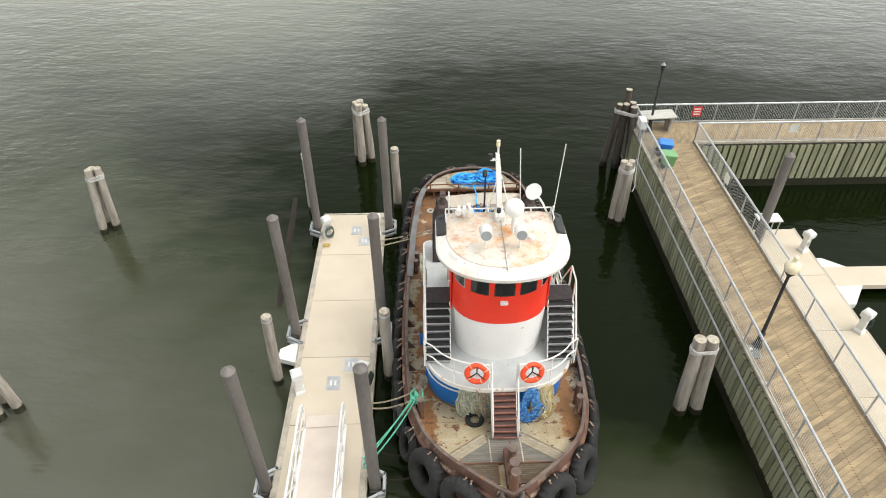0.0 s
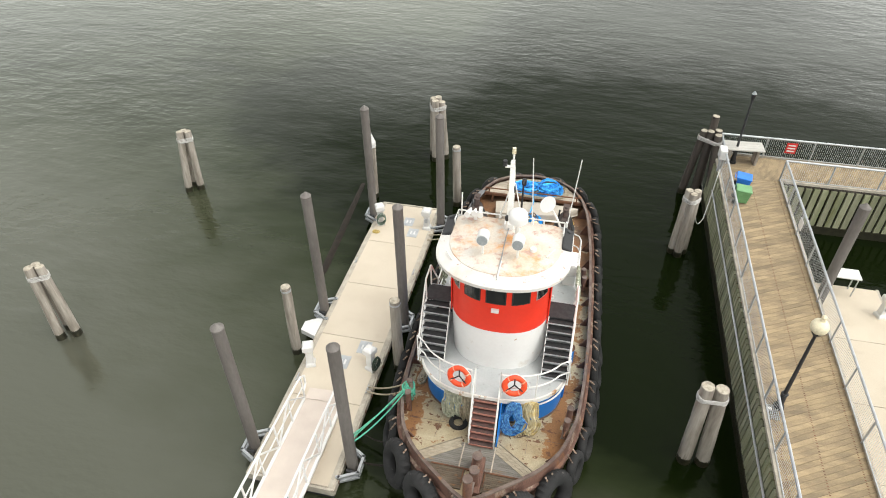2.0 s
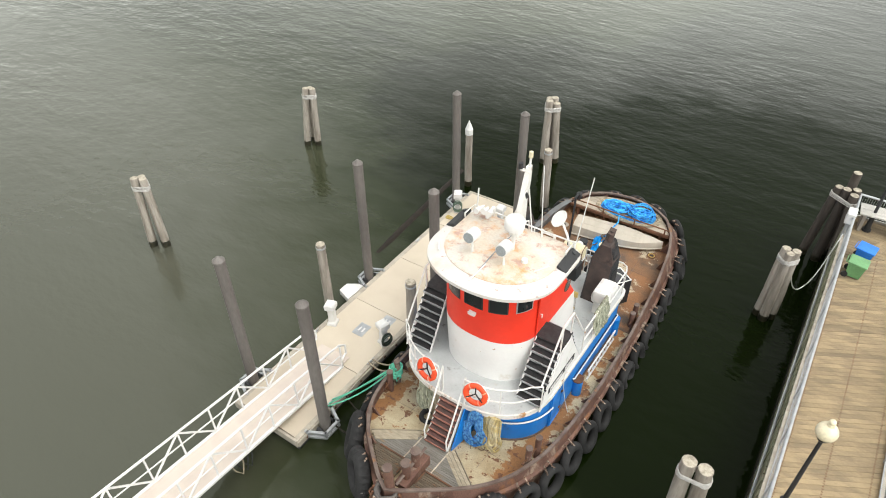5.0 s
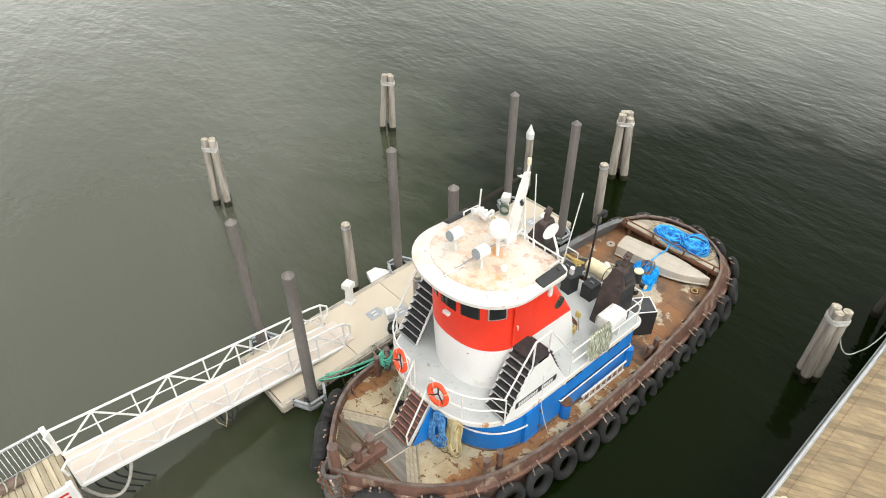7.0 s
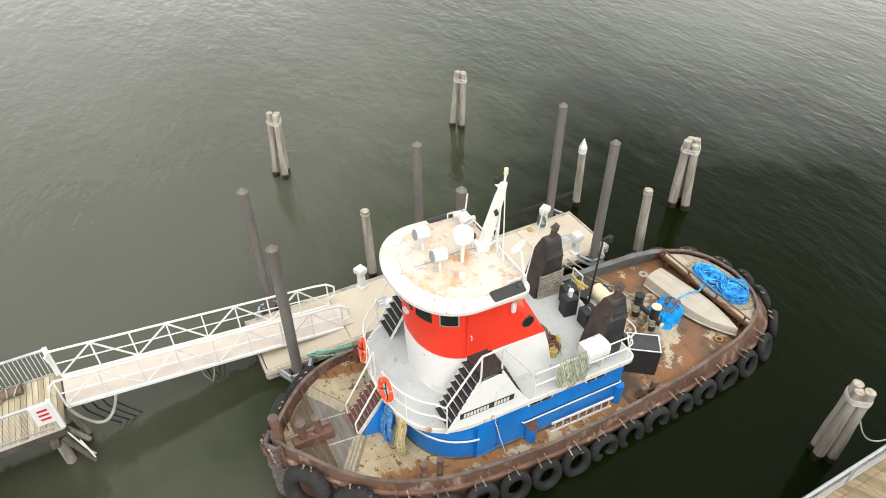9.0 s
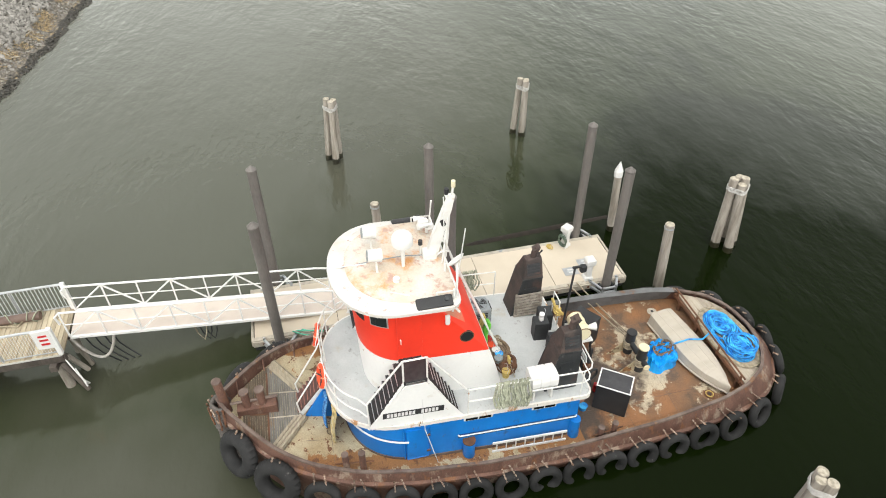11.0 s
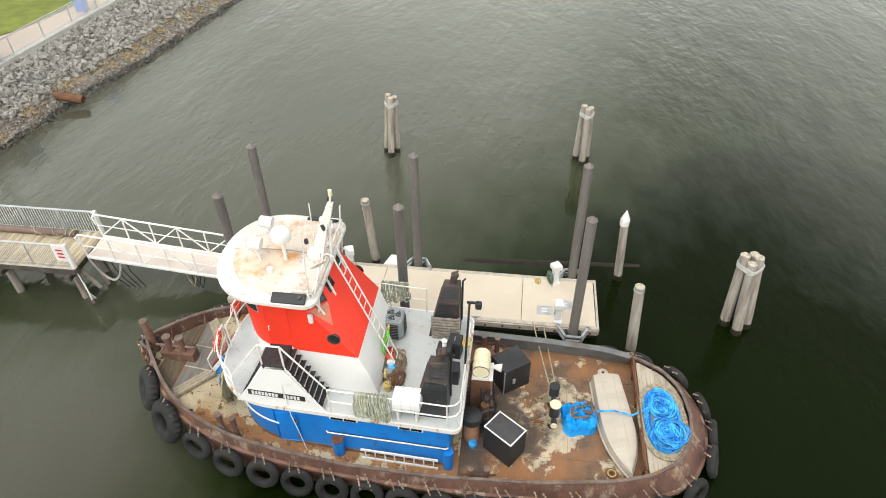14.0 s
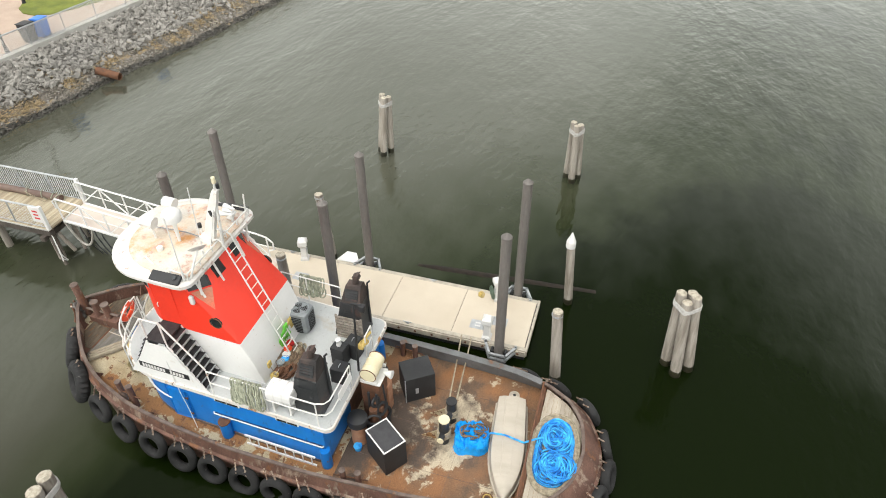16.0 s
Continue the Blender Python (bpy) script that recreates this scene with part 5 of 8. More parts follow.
part("lower_light", rod(B(), (0.0, 6.42, 7.2), (0.0, 6.36, 7.36), 0.07, 0.06, 10), BLACK, mast)
for s in (1, -1):
    part("mast_stay", tube(B(), [(s * 0.04, 6.5, 7.4), (s * 0.32, 6.30, 6.3)], 0.018, 6), RAIL, mast)
bm = B()
bmesh.ops.create_cone(bm, cap_ends=True, segments=26, radius1=0.15, radius2=0.235, depth=0.05, matrix=Matrix.Translation((0.95, 6.48, 6.86)) @ Vector((-0.48, -0.50, 0.72)).to_track_quat("Z", "Y").to_matrix().to_4x4())
dish = part("satellite_dish", bm, PLASTIC, tug, "white round dish antenna", smooth=True)
part("dish_arm", tube(B(), [(0.98, 6.50, 6.85), (1.22, 6.44, 6.5), (1.36, 6.38, 6.2)], 0.03, 8), RAIL, dish)
for bx, tx, ty, tz in ((0.60, 0.46, 6.30, 8.33), (1.50, 1.65, 6.48, 8.33)):
    an = part("whip_antenna", tube(B(), [(bx, 6.30, 6.18), (tx, ty, tz)], 0.014, 6), PLASTIC, tug, "thin white whip antenna")
    part("antenna_mount", rod(B(), (bx, 6.30, 6.15), (bx, 6.30, 6.5), 0.03, 0.03, 8), RAIL, an)
bm = B()
rod(bm, (-0.95, 6.2, 6.12), (-0.95, 6.2, 6.52), 0.045, 0.045, 8)
box(bm, (-0.95, 6.2, 6.50), (0.34, 0.12, 0.07), bevel=0.02)
box(bm, (-0.82, 6.28, 6.56), (0.10, 0.12, 0.16), bevel=0.03)
horn = part("horn", bm, PLASTIC, tug, "white air horn cluster")
for x, dx, L in ((-1.08, -0.05, 0.34), (-0.95, 0.0, 0.26), (-0.83, 0.05, 0.30)):
    part("horn_bell", rod(B(), (x, 6.24, 6.60), (x + dx, 6.24 - L, 6.62), 0.03, 0.085, 14), PLASTIC, horn, smooth=True)
part("horn_pole", tube(B(), [(-1.36, 6.34, 6.1), (-1.36, 6.42, 6.95)], 0.022, 6), RAIL, tug)
for z in (0.16, 0.34):
    part("roof_rail", tube(B(), [(-1.45, 5.9, roof_z(5.9) + z), (-1.45, 6.38, roof_z(6.4) + z), (1.45, 6.38, roof_z(6.4) + z), (1.45, 5.9, roof_z(5.9) + z)], 0.022, 6), RAIL, tug)
for x, y in ((-1.45, 5.9), (-1.45, 6.38), (-0.85, 6.38), (-0.3, 6.38), (0.35, 6.38), (0.9, 6.38), (1.45, 6.38), (1.45, 5.9)):
    part("roof_rail_post", tube(B(), [(x, y, roof_z(y) + 0.05), (x, y, roof_z(y) + 0.34)], 0.02, 6), RAIL, tug)
for pts in ([(-1.4, 4.6), (-1.2, 4.3)], [(1.1, 4.9), (1.3, 5.3)], [(0.02, 3.75), (0.02, 4.5)]):
    part("grab_rail", tube(B(), [(x, y, roof_z(y) + 0.22) for x, y in pts], 0.018, 6), RAIL, tug)
bm = B()
tube(bm, [(0.0, 3.9, 6.36), (0.01, 4.6, 6.42), (0.0, 5.4, 6.43), (0.02, 6.0, 6.36)], 0.014, 5)
part("roof_cable", bm, ACGREY, tug)
part("roof_vent", rod(B(), (-0.05, 5.85, 6.25), (-0.05, 5.85, 6.66), 0.025, 0.025, 8), RAIL, tug)
part("vent_cap", rod(B(), (-0.05, 5.85, 6.66), (-0.05, 5.85, 6.78), 0.055, 0.055, 12), BLACK, tug)
part("roof_vent", rod(B(), (0.75, 5.1, 6.28), (0.75, 5.1, 6.44), 0.09, 0.08, 14), RAIL, tug, "low white roof vent", smooth=True)

# wing stairs with their panel on either side
PLATZ = 4.27
for s in (1, -1):
    bm = B()
    box(bm, (s * 1.72, 5.22, PLATZ), (0.74, 0.58, 0.05))
    part("wing_platform", bm, STEP, tug, "black wing platform")
    for k in range(8):
        f = (k + 0.5) / 8
        for y0, y1 in ((4.08, 4.93), (6.28, 5.51)):
            y = y0 + (y1 - y0) * f
            zb = upper_z(y0)
            z = zb + (PLATZ - zb) * f
            bm = B()
            box(bm, (s * 1.72, y, z), (0.70, 0.20, 0.035))
            t = part("wing_step", bm, STEP, tug)
            bm = B()
            box(bm, (s * 1.72, y - 0.095 * (1 if y1 > y0 else -1), z + 0.002), (0.70, 0.016, 0.04))
            part("nosing", bm, GALV, t, "pale step edge")
    for x in (1.37, 2.06):
        for y0, y1 in ((4.05, 4.93), (6.32, 5.51)):
            bm = B()
            a, b = Vector((s * x, y0, upper_z(y0) + 0.02)), Vector((s * x, y1, PLATZ))
            loft(bm, [[p + Vector((d, 0, h)) for d, h in ((-0.012, -0.14), (0.012, -0.14), (0.012, 0.02), (-0.012, 0.02))] for p in (a, b)])
            part("stringer", bm, WHITE, tug)
    bm = B()
    yz = [(3.95, upper_z(3.95)), (4.95, PLATZ - 0.12), (5.49, PLATZ - 0.12), (6.42, upper_z(6.42))]
    loft(bm, [[(s * 2.085, y, z) for y, z in yz], [(s * 2.11, y, z) for y, z in yz]])
    panel = part("wing_panel", bm, WHITE, tug, "white trapezoid side panel")
    z0 = upper_z(5.1) + 0.45
    bm = B()
    box(bm, (s * 2.118, 5.13, z0), (0.012, 1.56, 0.20), Euler((-0.07, 0, 0)).to_matrix())
    part("name_board", bm, BLACK, panel, "black name board with plain white bars")
    for y0, count in ((4.45, 8), (5.32, 5)):
        for k in range(count):
            y = y0 + 0.092 * k
            bm = B()
            box(bm, (s * 2.125, y + 0.035, z0 - 0.07 * (y + 0.035 - 5.13)), (0.008, 0.066, 0.135), Euler((-0.07, 0, 0)).to_matrix())
            part("white_bar", bm, PLASTIC, panel)
    for (ya, za), (yb, zb) in (((4.0, upper_z(4.0) + 0.95), (4.93, PLATZ + 0.74)), ((4.93, PLATZ + 0.74), (5.51, PLATZ + 0.74)), ((5.51, PLATZ + 0.74), (6.5, upper_z(6.5) + 0.95))):
        part("wing_handrail", tube(B(), [(s * 2.05, ya, za), (s * 2.05, yb, zb)], 0.026, 6), RAIL, tug)
    for y in (4.93, 5.51):
        part("wing_post", tube(B(), [(s * 2.05, y, PLATZ - 0.02), (s * 2.05, y, PLATZ + 0.74)], 0.026, 6), RAIL, tug)

# upper deck rails
EDGE = inset(UP, 0.04)
front_r = [p for p in EDGE if p[0] >= 0.33 and p[1] < 3.95]
runs = [front_r + [(2.10, 4.0)], [(-x, y) for x, y in front_r + [(2.10, 4.0)]],
        [(2.10, 6.55), (2.09, 8.2), (2.08, 9.7), (2.0, 9.92), (1.84, 10.02), (0.75, 10.03), (0.62, 10.03)],
        [(-2.10, 6.55), (-2.10, 8.55)], [(-0.95, 10.03), (-0.5, 10.03)]]
for run in runs:
    for h in (0.5, 0.97):
        part("deck_rail", tube(B(), [(x, y, upper_z(y) + h) for x, y in run], 0.022, 6), RAIL, tug, "white pipe handrail", smooth=True)
    acc, last = 9.0, None
    for i, p in enumerate(run):
        if last is not None:
            acc += math.dist(p, last)
        last = p
        if acc > 0.85 or i == len(run) - 1:
            acc = 0
            part("deck_rail_post", tube(B(), [(p[0], p[1], upper_z(p[1]) - 0.02), (p[0], p[1], upper_z(p[1]) + 0.97)], 0.02, 6), RAIL, tug)
for s in (1, -1):
    part("side_stanchion", tube(B(), [(s * 2.09, 7.4, upper_z(7.4) - 0.02), (s * 2.09, 7.4, upper_z(7.4) + 0.97)], 0.024, 6), RAIL, tug)

# bow stair
NOSING = material("worn_red_step_edge", (0.36, 0.16, 0.12), (0.24, 0.10, 0.075), 6.0, rough=0.7, bump=0.2)
ST, SB = Vector((0.03, 3.12, 2.80)), Vector((0.05, 2.28, 1.72))
for k in range(8):
    p = SB.lerp(ST, (k + 0.3) / 8)
    bm = B()
    box(bm, p, (0.66, 0.20, 0.03))
    t = part("stair_tread", bm, REDSTEP, tug, "dark red steel tread")
    bm = B()
    box(bm, p + Vector((0, -0.098, 0.0)), (0.66, 0.02, 0.05))
    part("nosing", bm, NOSING, t, "pale red worn step edge")
for s in (1, -1):
    a, b = SB + Vector((s * 0.34, 0, -0.02)), ST + Vector((s * 0.34, 0, 0))
    bm = B()
    loft(bm, [[p + Vector((d, 0, h)) for d, h in ((-0.012, -0.16), (0.012, -0.16), (0.012, 0.05), (-0.012, 0.05))] for p in (a, b)])
    part("stair_stringer", bm, RAIL, tug)
    part("stair_rail", tube(B(), [a + Vector((0, -0.02, 0.02)), a + Vector((0, -0.05, 0.45)), (s * 0.345 + 0.03, 2.95, 3.35), (s * 0.34 + 0.03, 3.14, 3.77), (s * 0.34 + 0.03, 3.15, 2.8)], 0.024, 6), RAIL, tug, smooth=True)
bm = B()
loft(bm, [[(0.43, 2.35, deck_z(2.35)), (0.46, 3.45, deck_z(3.4)), (0.44, 3.40, 2.66), (0.43, 3.06, 2.74)], [(0.46, 2.35, deck_z(2.35)), (0.49, 3.45, deck_z(3.4)), (0.47, 3.40, 2.66), (0.46, 3.06, 2.74)]])
part("stair_gusset", bm, BLUE, tug, "blue triangular gusset beside the stair")
bm = B()
box(bm, (0.04, 3.16, 2.74), (0.66, 0.10, 0.10))
part("stair_head", bm, REDSTEP, tug)

# deckhouse fittings
NAVYBAR = material("dark_worn_blue_paint", (0.006, 0.045, 0.14), (0.02, 0.03, 0.06), 2.5, 0.4, 0.65, 0.6, 0.0, 0.1, 25, (0.16, 0.07, 0.03), 3.0, 0.58, 0.66)
for s in (1, -1):
    part("grab_pipe", tube(B(), [(s * 2.08, 6.3, 1.66), (s * 2.13, 6.34, 1.66), (s * 2.13, 9.68, 1.44), (s * 2.08, 9.72, 1.44)], 0.021, 6), RAIL, deckhouse, smooth=True)
    part("rubbing_bar", loft(B(), [[(s * 2.055, y, z - 0.085), (s * 2.12, y, z - 0.075), (s * 2.12, y, z - 0.022), (s * 2.055, y, z - 0.022)] for y, z in ((6.3, 1.66), (8.0, 1.55), (9.72, 1.44))]), NAVYBAR, deckhouse, "dark blue steel rubbing bar")
    front = [p for p in inset(HOUSE, -0.05) if p[0] > 1.0 and p[1] < 5.0]
    part("grab_pipe", tube(B(), [(s * x, y, deck_z(y) + 0.85) for x, y in front], 0.026, 6), RAIL, deckhouse, smooth=True)
    for y0, y1 in ((6.45, 7.25), (8.35, 9.05)):
        z = upper_z((y0 + y1) / 2) - 0.26
        part("window_frame", box(B(), (s * 2.065, (y0 + y1) / 2, z), (0.04, y1 - y0, 0.19), Euler((-0.07, 0, 0)).to_matrix(), 0.02), WHITE, deckhouse, "white framed slot window")
        for k in (0, 1):
            c = y0 + (y1 - y0) * (0.27 + 0.46 * k)
            part("window_pane", box(B(), (s * 2.085, c, z - 0.07 * (c - (y0 + y1) / 2)), (0.015, (y1 - y0) * 0.42, 0.13), Euler((-0.07, 0, 0)).to_matrix()), GLASS, deckhouse)
    for y in (4.85, 5.55):
        part("hull_seam", box(B(), (s * 2.062, y, deck_z(y) + 0.72), (0.03, 0.025, 1.3)), BLUE, deckhouse)
    d = part("house_door", box(B(), (s * 2.068, 5.2, deck_z(5.2) + 0.72), (0.035, 0.62, 1.25), bevel=0.05), BLUE, deckhouse, "blue steel door")
    for h in (0.35, 1.05):
        part("door_dog", box(B(), (s * 2.09, 5.49, deck_z(5.2) + h), (0.05, 0.10, 0.05)), RUST, deckhouse)
    part("side_tank", rod(B(), (s * 2.14, 6.6, deck_z(6.6)), (s * 2.14, 6.6, deck_z(6.6) + 0.62), 0.17, 0.17, 14), BLUE, deckhouse, "blue round side locker", smooth=True)
    part("tank_lid", rod(B(), (s * 2.14, 6.6, deck_z(6.6) + 0.62), (s * 2.14, 6.6, deck_z(6.6) + 0.66), 0.18, 0.18, 14), RUST, deckhouse)
    part("corner_pipe", rod(B(), (s * 2.08, 9.72, deck_z(9.7)), (s * 2.08, 9.72, deck_z(9.7) + 0.75), 0.16, 0.15, 12), BLUE, deckhouse, smooth=True)
bm = B()
box(bm, (0, 9.77, 1.40), (0.8, 0.05, 1.6), bevel=0.05)
part("aft_door", bm, RUST, deckhouse, "rusty aft door")

# funnels
HOOD = material("scorched_brown_steel", (0.040, 0.031, 0.029), (0.082, 0.058, 0.050), 2.2, 0.4, 0.65, 0.7, 0.1, 0.3, 25, (0.022, 0.02, 0.02), 1.6, 0.52, 0.64)


def funnel(s):
    zb, cx = upper_z(9.2), s * 1.45
    def sq(cy, hx, hy, z, dz=0.0):
        return [(cx - hx, cy - hy, zb + z + dz), (cx + hx, cy - hy, zb + z + dz), (cx + hx, cy + hy, zb + z), (cx - hx, cy + hy, zb + z)]
    # a box whose forward face leans aft, closed by a steep gable with its ridge fore and aft
    bm = B()
    loft(bm, [sq(9.22, 0.36, 0.46, 0.0), sq(9.27, 0.352, 0.41, 0.5), sq(9.33, 0.345, 0.34, 1.05), sq(9.37, 0.335, 0.30, 1.42)])
    f = part("funnel", bm, SOOT, tug, "sooty black box funnel with a leaning front")
    bm = B()
    loft(bm, [sq(9.37, 0.338, 0.303, 1.41), sq(9.375, 0.33, 0.297, 1.47), sq(9.43, 0.145, 0.235, 1.97), sq(9.455, 0.11, 0.20, 2.03, -0.03)])
    part("funnel_hood", bm, HOOD, f, "scorched brown gabled funnel hood")
    # leaning forward face: scorched brown plate between the dark corner seams
    bm = B()
    loft(bm, [[(cx - w, y - 0.012, zb + z), (cx + w, y - 0.012, zb + z), (cx + w, y + 0.01, zb + z), (cx - w, y + 0.01, zb + z)] for w, y, z in ((0.335, 8.765, 0.02), (0.325, 8.865, 0.5), (0.32, 8.995, 1.05), (0.31, 9.075, 1.40))])
    part("front_plate", bm, HOOD, f, "heat-browned leaning front plate")
    for d in (1, -1):
        # louvred outlet in each slope of the gable
        slant = Euler((0, d * 1.22, 0)).to_matrix()
        c = Vector((cx + d * 0.247, 9.40, zb + 1.71))
        out = part("outlet_plate", box(B(), c, (0.36, 0.40, 0.02), slant), SOOT, f, "black outlet plate in the hood slope")
        for k in range(4):
            part("outlet_louvre", box(B(), c + slant @ Vector(((k - 1.5) * 0.085, 0, 0.016)), (0.05, 0.36, 0.012), slant), SOOT, out)
        part("corner_seam", tube(B(), [(cx + d * 0.36, 8.76, zb + 0.02), (cx + d * 0.345, 8.985, zb + 1.05), (cx + d * 0.335, 9.07, zb + 1.42)], 0.012, 6), SOOT, f)
        part("eave", box(B(), (cx + d * 0.34, 9.37, zb + 1.43), (0.035, 0.62, 0.04)), SOOT, f)
        part("side_panel", box(B(), (cx + d * 0.357, 9.32, zb + 0.72), (0.012, 0.40, 0.72), Euler((0, -d * 0.013, 0)).to_matrix(), 0.004), SOOT, f)
    part("exhaust_pipe", tube(B(), [(cx, 9.44, zb + 1.90), (cx, 9.47, zb + 2.16), (cx, 9.55, zb + 2.32)], 0.095, 14), HOOD, f, smooth=True)
    part("rain_flap", box(B(), (cx, 9.50, zb + 2.335), (0.20, 0.24, 0.018), Euler((0.55, 0.1, 0)).to_matrix(), 0.004), HOOD, f)
    part("side_pipe", tube(B(), [(cx - 0.2, 9.70, zb + 0.3), (cx - 0.2, 9.72, zb + 1.9), (cx - 0.2, 9.80, zb + 2.0)], 0.03, 8), SOOT, f)


funnel(1)
funnel(-1)

# bow fittings
def posts_with_bar(cx, cy, dx, dy, h, r, bar, mat, label, name="bitts"):
    z = deck_z(cy)
    t = thing(name, pose(cx, cy, z), label, "bitts", "deck bitts")
    for k in (-1, 1):
        bm = B()
        rod(bm, (k * dx, k * dy, -0.03), (k * dx, k * dy, h), r, r, 14)
        p = part("post", bm, mat, t, smooth=True)
        part("post_cap", rod(B(), (k * dx, k * dy, h), (k * dx, k * dy, h + 0.03), r * 1.12, r * 1.08, 14), CAP, t)
    if bar:
        d = Vector((dx, dy)).normalized() * bar
        part("cross_bar", tube(B(), [(-d.x, -d.y, h * 0.55), (d.x, d.y, h * 0.55)], 0.022, 8), RUST, t)
    return t


for s in (1, -1):
    posts_with_bar(s * 2.27, 3.50, 0.03 * s, 0.21, 0.84, 0.085, 0.5, HULL, "pair of rusty brown mooring posts with a cross bar")
    posts_with_bar(s * 2.42, 10.6, -0.02 * s, 0.22, 0.62, 0.085, 0.5, HULL, "pair of rusty brown mooring posts on the aft deck")
bm = B()
rod(bm, (0, 0.04, -0.9), (0, -0.03, 0.75), 0.12, 0.115, 16)
bp = single("bow_post", bm, HULL, pose(0.03, 0.36, 2.44), "stout brown bow post on the stem", "post", smooth=True)
part("post_cap", rod(B(), (0, -0.03, 0.75), (0, -0.03, 0.78), 0.128, 0.122, 16), CAP, bp)
t = thing("towing_bitts", pose(0.10, 1.12, deck_z(1.1)), "twin brown towing bitts on a steel foundation", "bitts", "deck bitts")
part("foundation", box(B(), (0, 0.05, 0.14), (0.34, 1.05, 0.36), bevel=0.02), HULL, t)
for y in (-0.2, 0.2):
    part("post", rod(B(), (0, y, 0.3), (0, y, 0.86), 0.11, 0.11, 16), HULL, t, smooth=True)
    part("post_cap", rod(B(), (0, y, 0.86), (0, y, 0.90), 0.13, 0.13, 16), CAP, t)
part("cross_bar", tube(B(), [(0, -0.62, 0.5), (0, 0.62, 0.5)], 0.04, 8), CAP, t)

# stem fender wrapped in old rope
MATTED = material("matted_grey_fender_rope", (0.09, 0.08, 0.075), (0.14, 0.125, 0.115), 8.0, rough=0.95, bump=0.8, fine=50)
sf = thing("stem_fender", HERE, "matted grey rope fender wrapped round the stem", "fender")
for k in range(19):
    z = 0.12 + k * 0.122
    rx, ry = 0.25 + 0.03 * math.sin(k * 2.1), 0.27 + 0.03 * math.sin(k * 1.3)
    bm = B()
    tube(bm, [(rx * math.sin(a), 0.26 - ry * math.cos(a) + 0.03 * (2.4 - z), z + 0.025 * math.sin(3 * a + k) + 0.02 * math.sin(5 * a + 2 * k)) for a in [math.radians(-125 + i * 25) for i in range(11)]], 0.07 + 0.012 * math.sin(k * 3.7), 7)
    part("rope_turn", bm, MATTED, sf, smooth=True)
for k in range(9):
    a = math.radians(-100 + k * 25)
    x, y = 0.32 * math.sin(a), 0.26 - 0.35 * math.cos(a)
    bm = B()
    p = Vector((x, y, 2.36))
    for j in range(7):
        q = p + Vector((rnd.uniform(-0.05, 0.05), rnd.uniform(-0.02, 0.03), -rnd.uniform(0.05, 0.12)))
        rod(bm, p, q, 0.022 if j % 2 else 0.032, None, 5)
        p = q
    part("chain", bm, RUST if k % 3 else CHAIN, sf, "rusty chain hanging over the rope")


# ---- tyre fenders ----
def tyre_mesh(R, r, tread):
    bm = B()
    ring(bm, (0, 0, 0), (0, 0, 1), R, r, 48, 14, 1.05, tread)
    return mesh("tyre", bm, RUBBER, True)


SMALL, BIG = tyre_mesh(0.36, 0.125, 0.04), tyre_mesh(0.45, 0.19, 0.24)
ARC = np.concatenate([[0], np.cumsum(np.linalg.norm(np.diff(SIDE, axis=0), axis=1))])
TARC = np.concatenate([[0], np.cumsum(np.linalg.norm(np.diff(TSIDE, axis=0), axis=1))])


def tyre(s, arc, me, R, r, drop):
    x, y = float(np.interp(arc, ARC, SIDE[:, 0])), float(np.interp(arc, ARC, SIDE[:, 1]))
    x2, y2 = float(np.interp(arc + 0.1, ARC, SIDE[:, 0])), float(np.interp(arc + 0.1, ARC, SIDE[:, 1]))
    t = Vector((x2 - x, y2 - y)).normalized()
    n = Vector((t.y * s, -t.x, 0))
    c = Vector((s * x, y, sheer(y) - drop)) + n * (r + 0.13)
    tilt = Vector((n.x, n.y, rnd.uniform(0.12, 0.36)))
    q = tilt.to_track_quat("Z", "Y").to_matrix().to_4x4()
    ob = new("tyre_fender")
    ob.matrix_world = FRAME @ Matrix.Translation(c)
    tagged(ob, "worn black rubber tyre chained along the rusty hull as fender" if R < 0.4 else "large treaded black tyre chained beside the bow as fender", "tyre", "tyre fenders")
    tr = new("tyre", me)
    tr.parent = ob
    tr.matrix_basis = q @ pose(0, 0, 0, 0, 0, rnd.uniform(0, 360))
    for k in (-1, 1):
        tx, ty = float(np.interp(arc * TARC[-1] / ARC[-1], TARC, TSIDE[:, 0])), float(np.interp(arc * TARC[-1] / ARC[-1], TARC, TSIDE[:, 1]))
        top = Vector((s * tx, ty, sheer(ty) + 0.01)) - c + n * 0.03 + Vector((t.x * s, t.y, 0)) * (0.09 * k)
        low = Vector((0, 0, R - 0.02)) + Vector((t.x * s, t.y, 0)) * (0.16 * k) - n * 0.02
        top = low.lerp(top, rnd.uniform(0.66, 0.82) if ty < 15 else 0.5) + Vector((t.x * s, t.y, 0)) * rnd.uniform(-0.05, 0.05) + n * 0.02
        bm = B()
        for i in range(9):
            a, b = i / 9, (i + 1) / 9
            p, p2 = top.lerp(low, a) + n * 0.03, top.lerp(low, b) + n * 0.03
            rod(bm, p, p2, 0.016 if i % 2 else 0.028, None, 5)
        part("chain", bm, CHAIN, ob, "short rusty hanging chain")


for s in (1, -1):
    for arc in (1.20, 2.40):
        tyre(s, arc, BIG, 0.44, 0.20, 0.78)
    a = 3.50
    while a < ARC[-1] - 0.7:
        tyre(s, a, SMALL, 0.345, 0.145, 0.80)
        a += 0.99 if a < 16 else 1.12
tyre(1, ARC[-1] - 0.02, SMALL, 0.345, 0.145, 0.80)

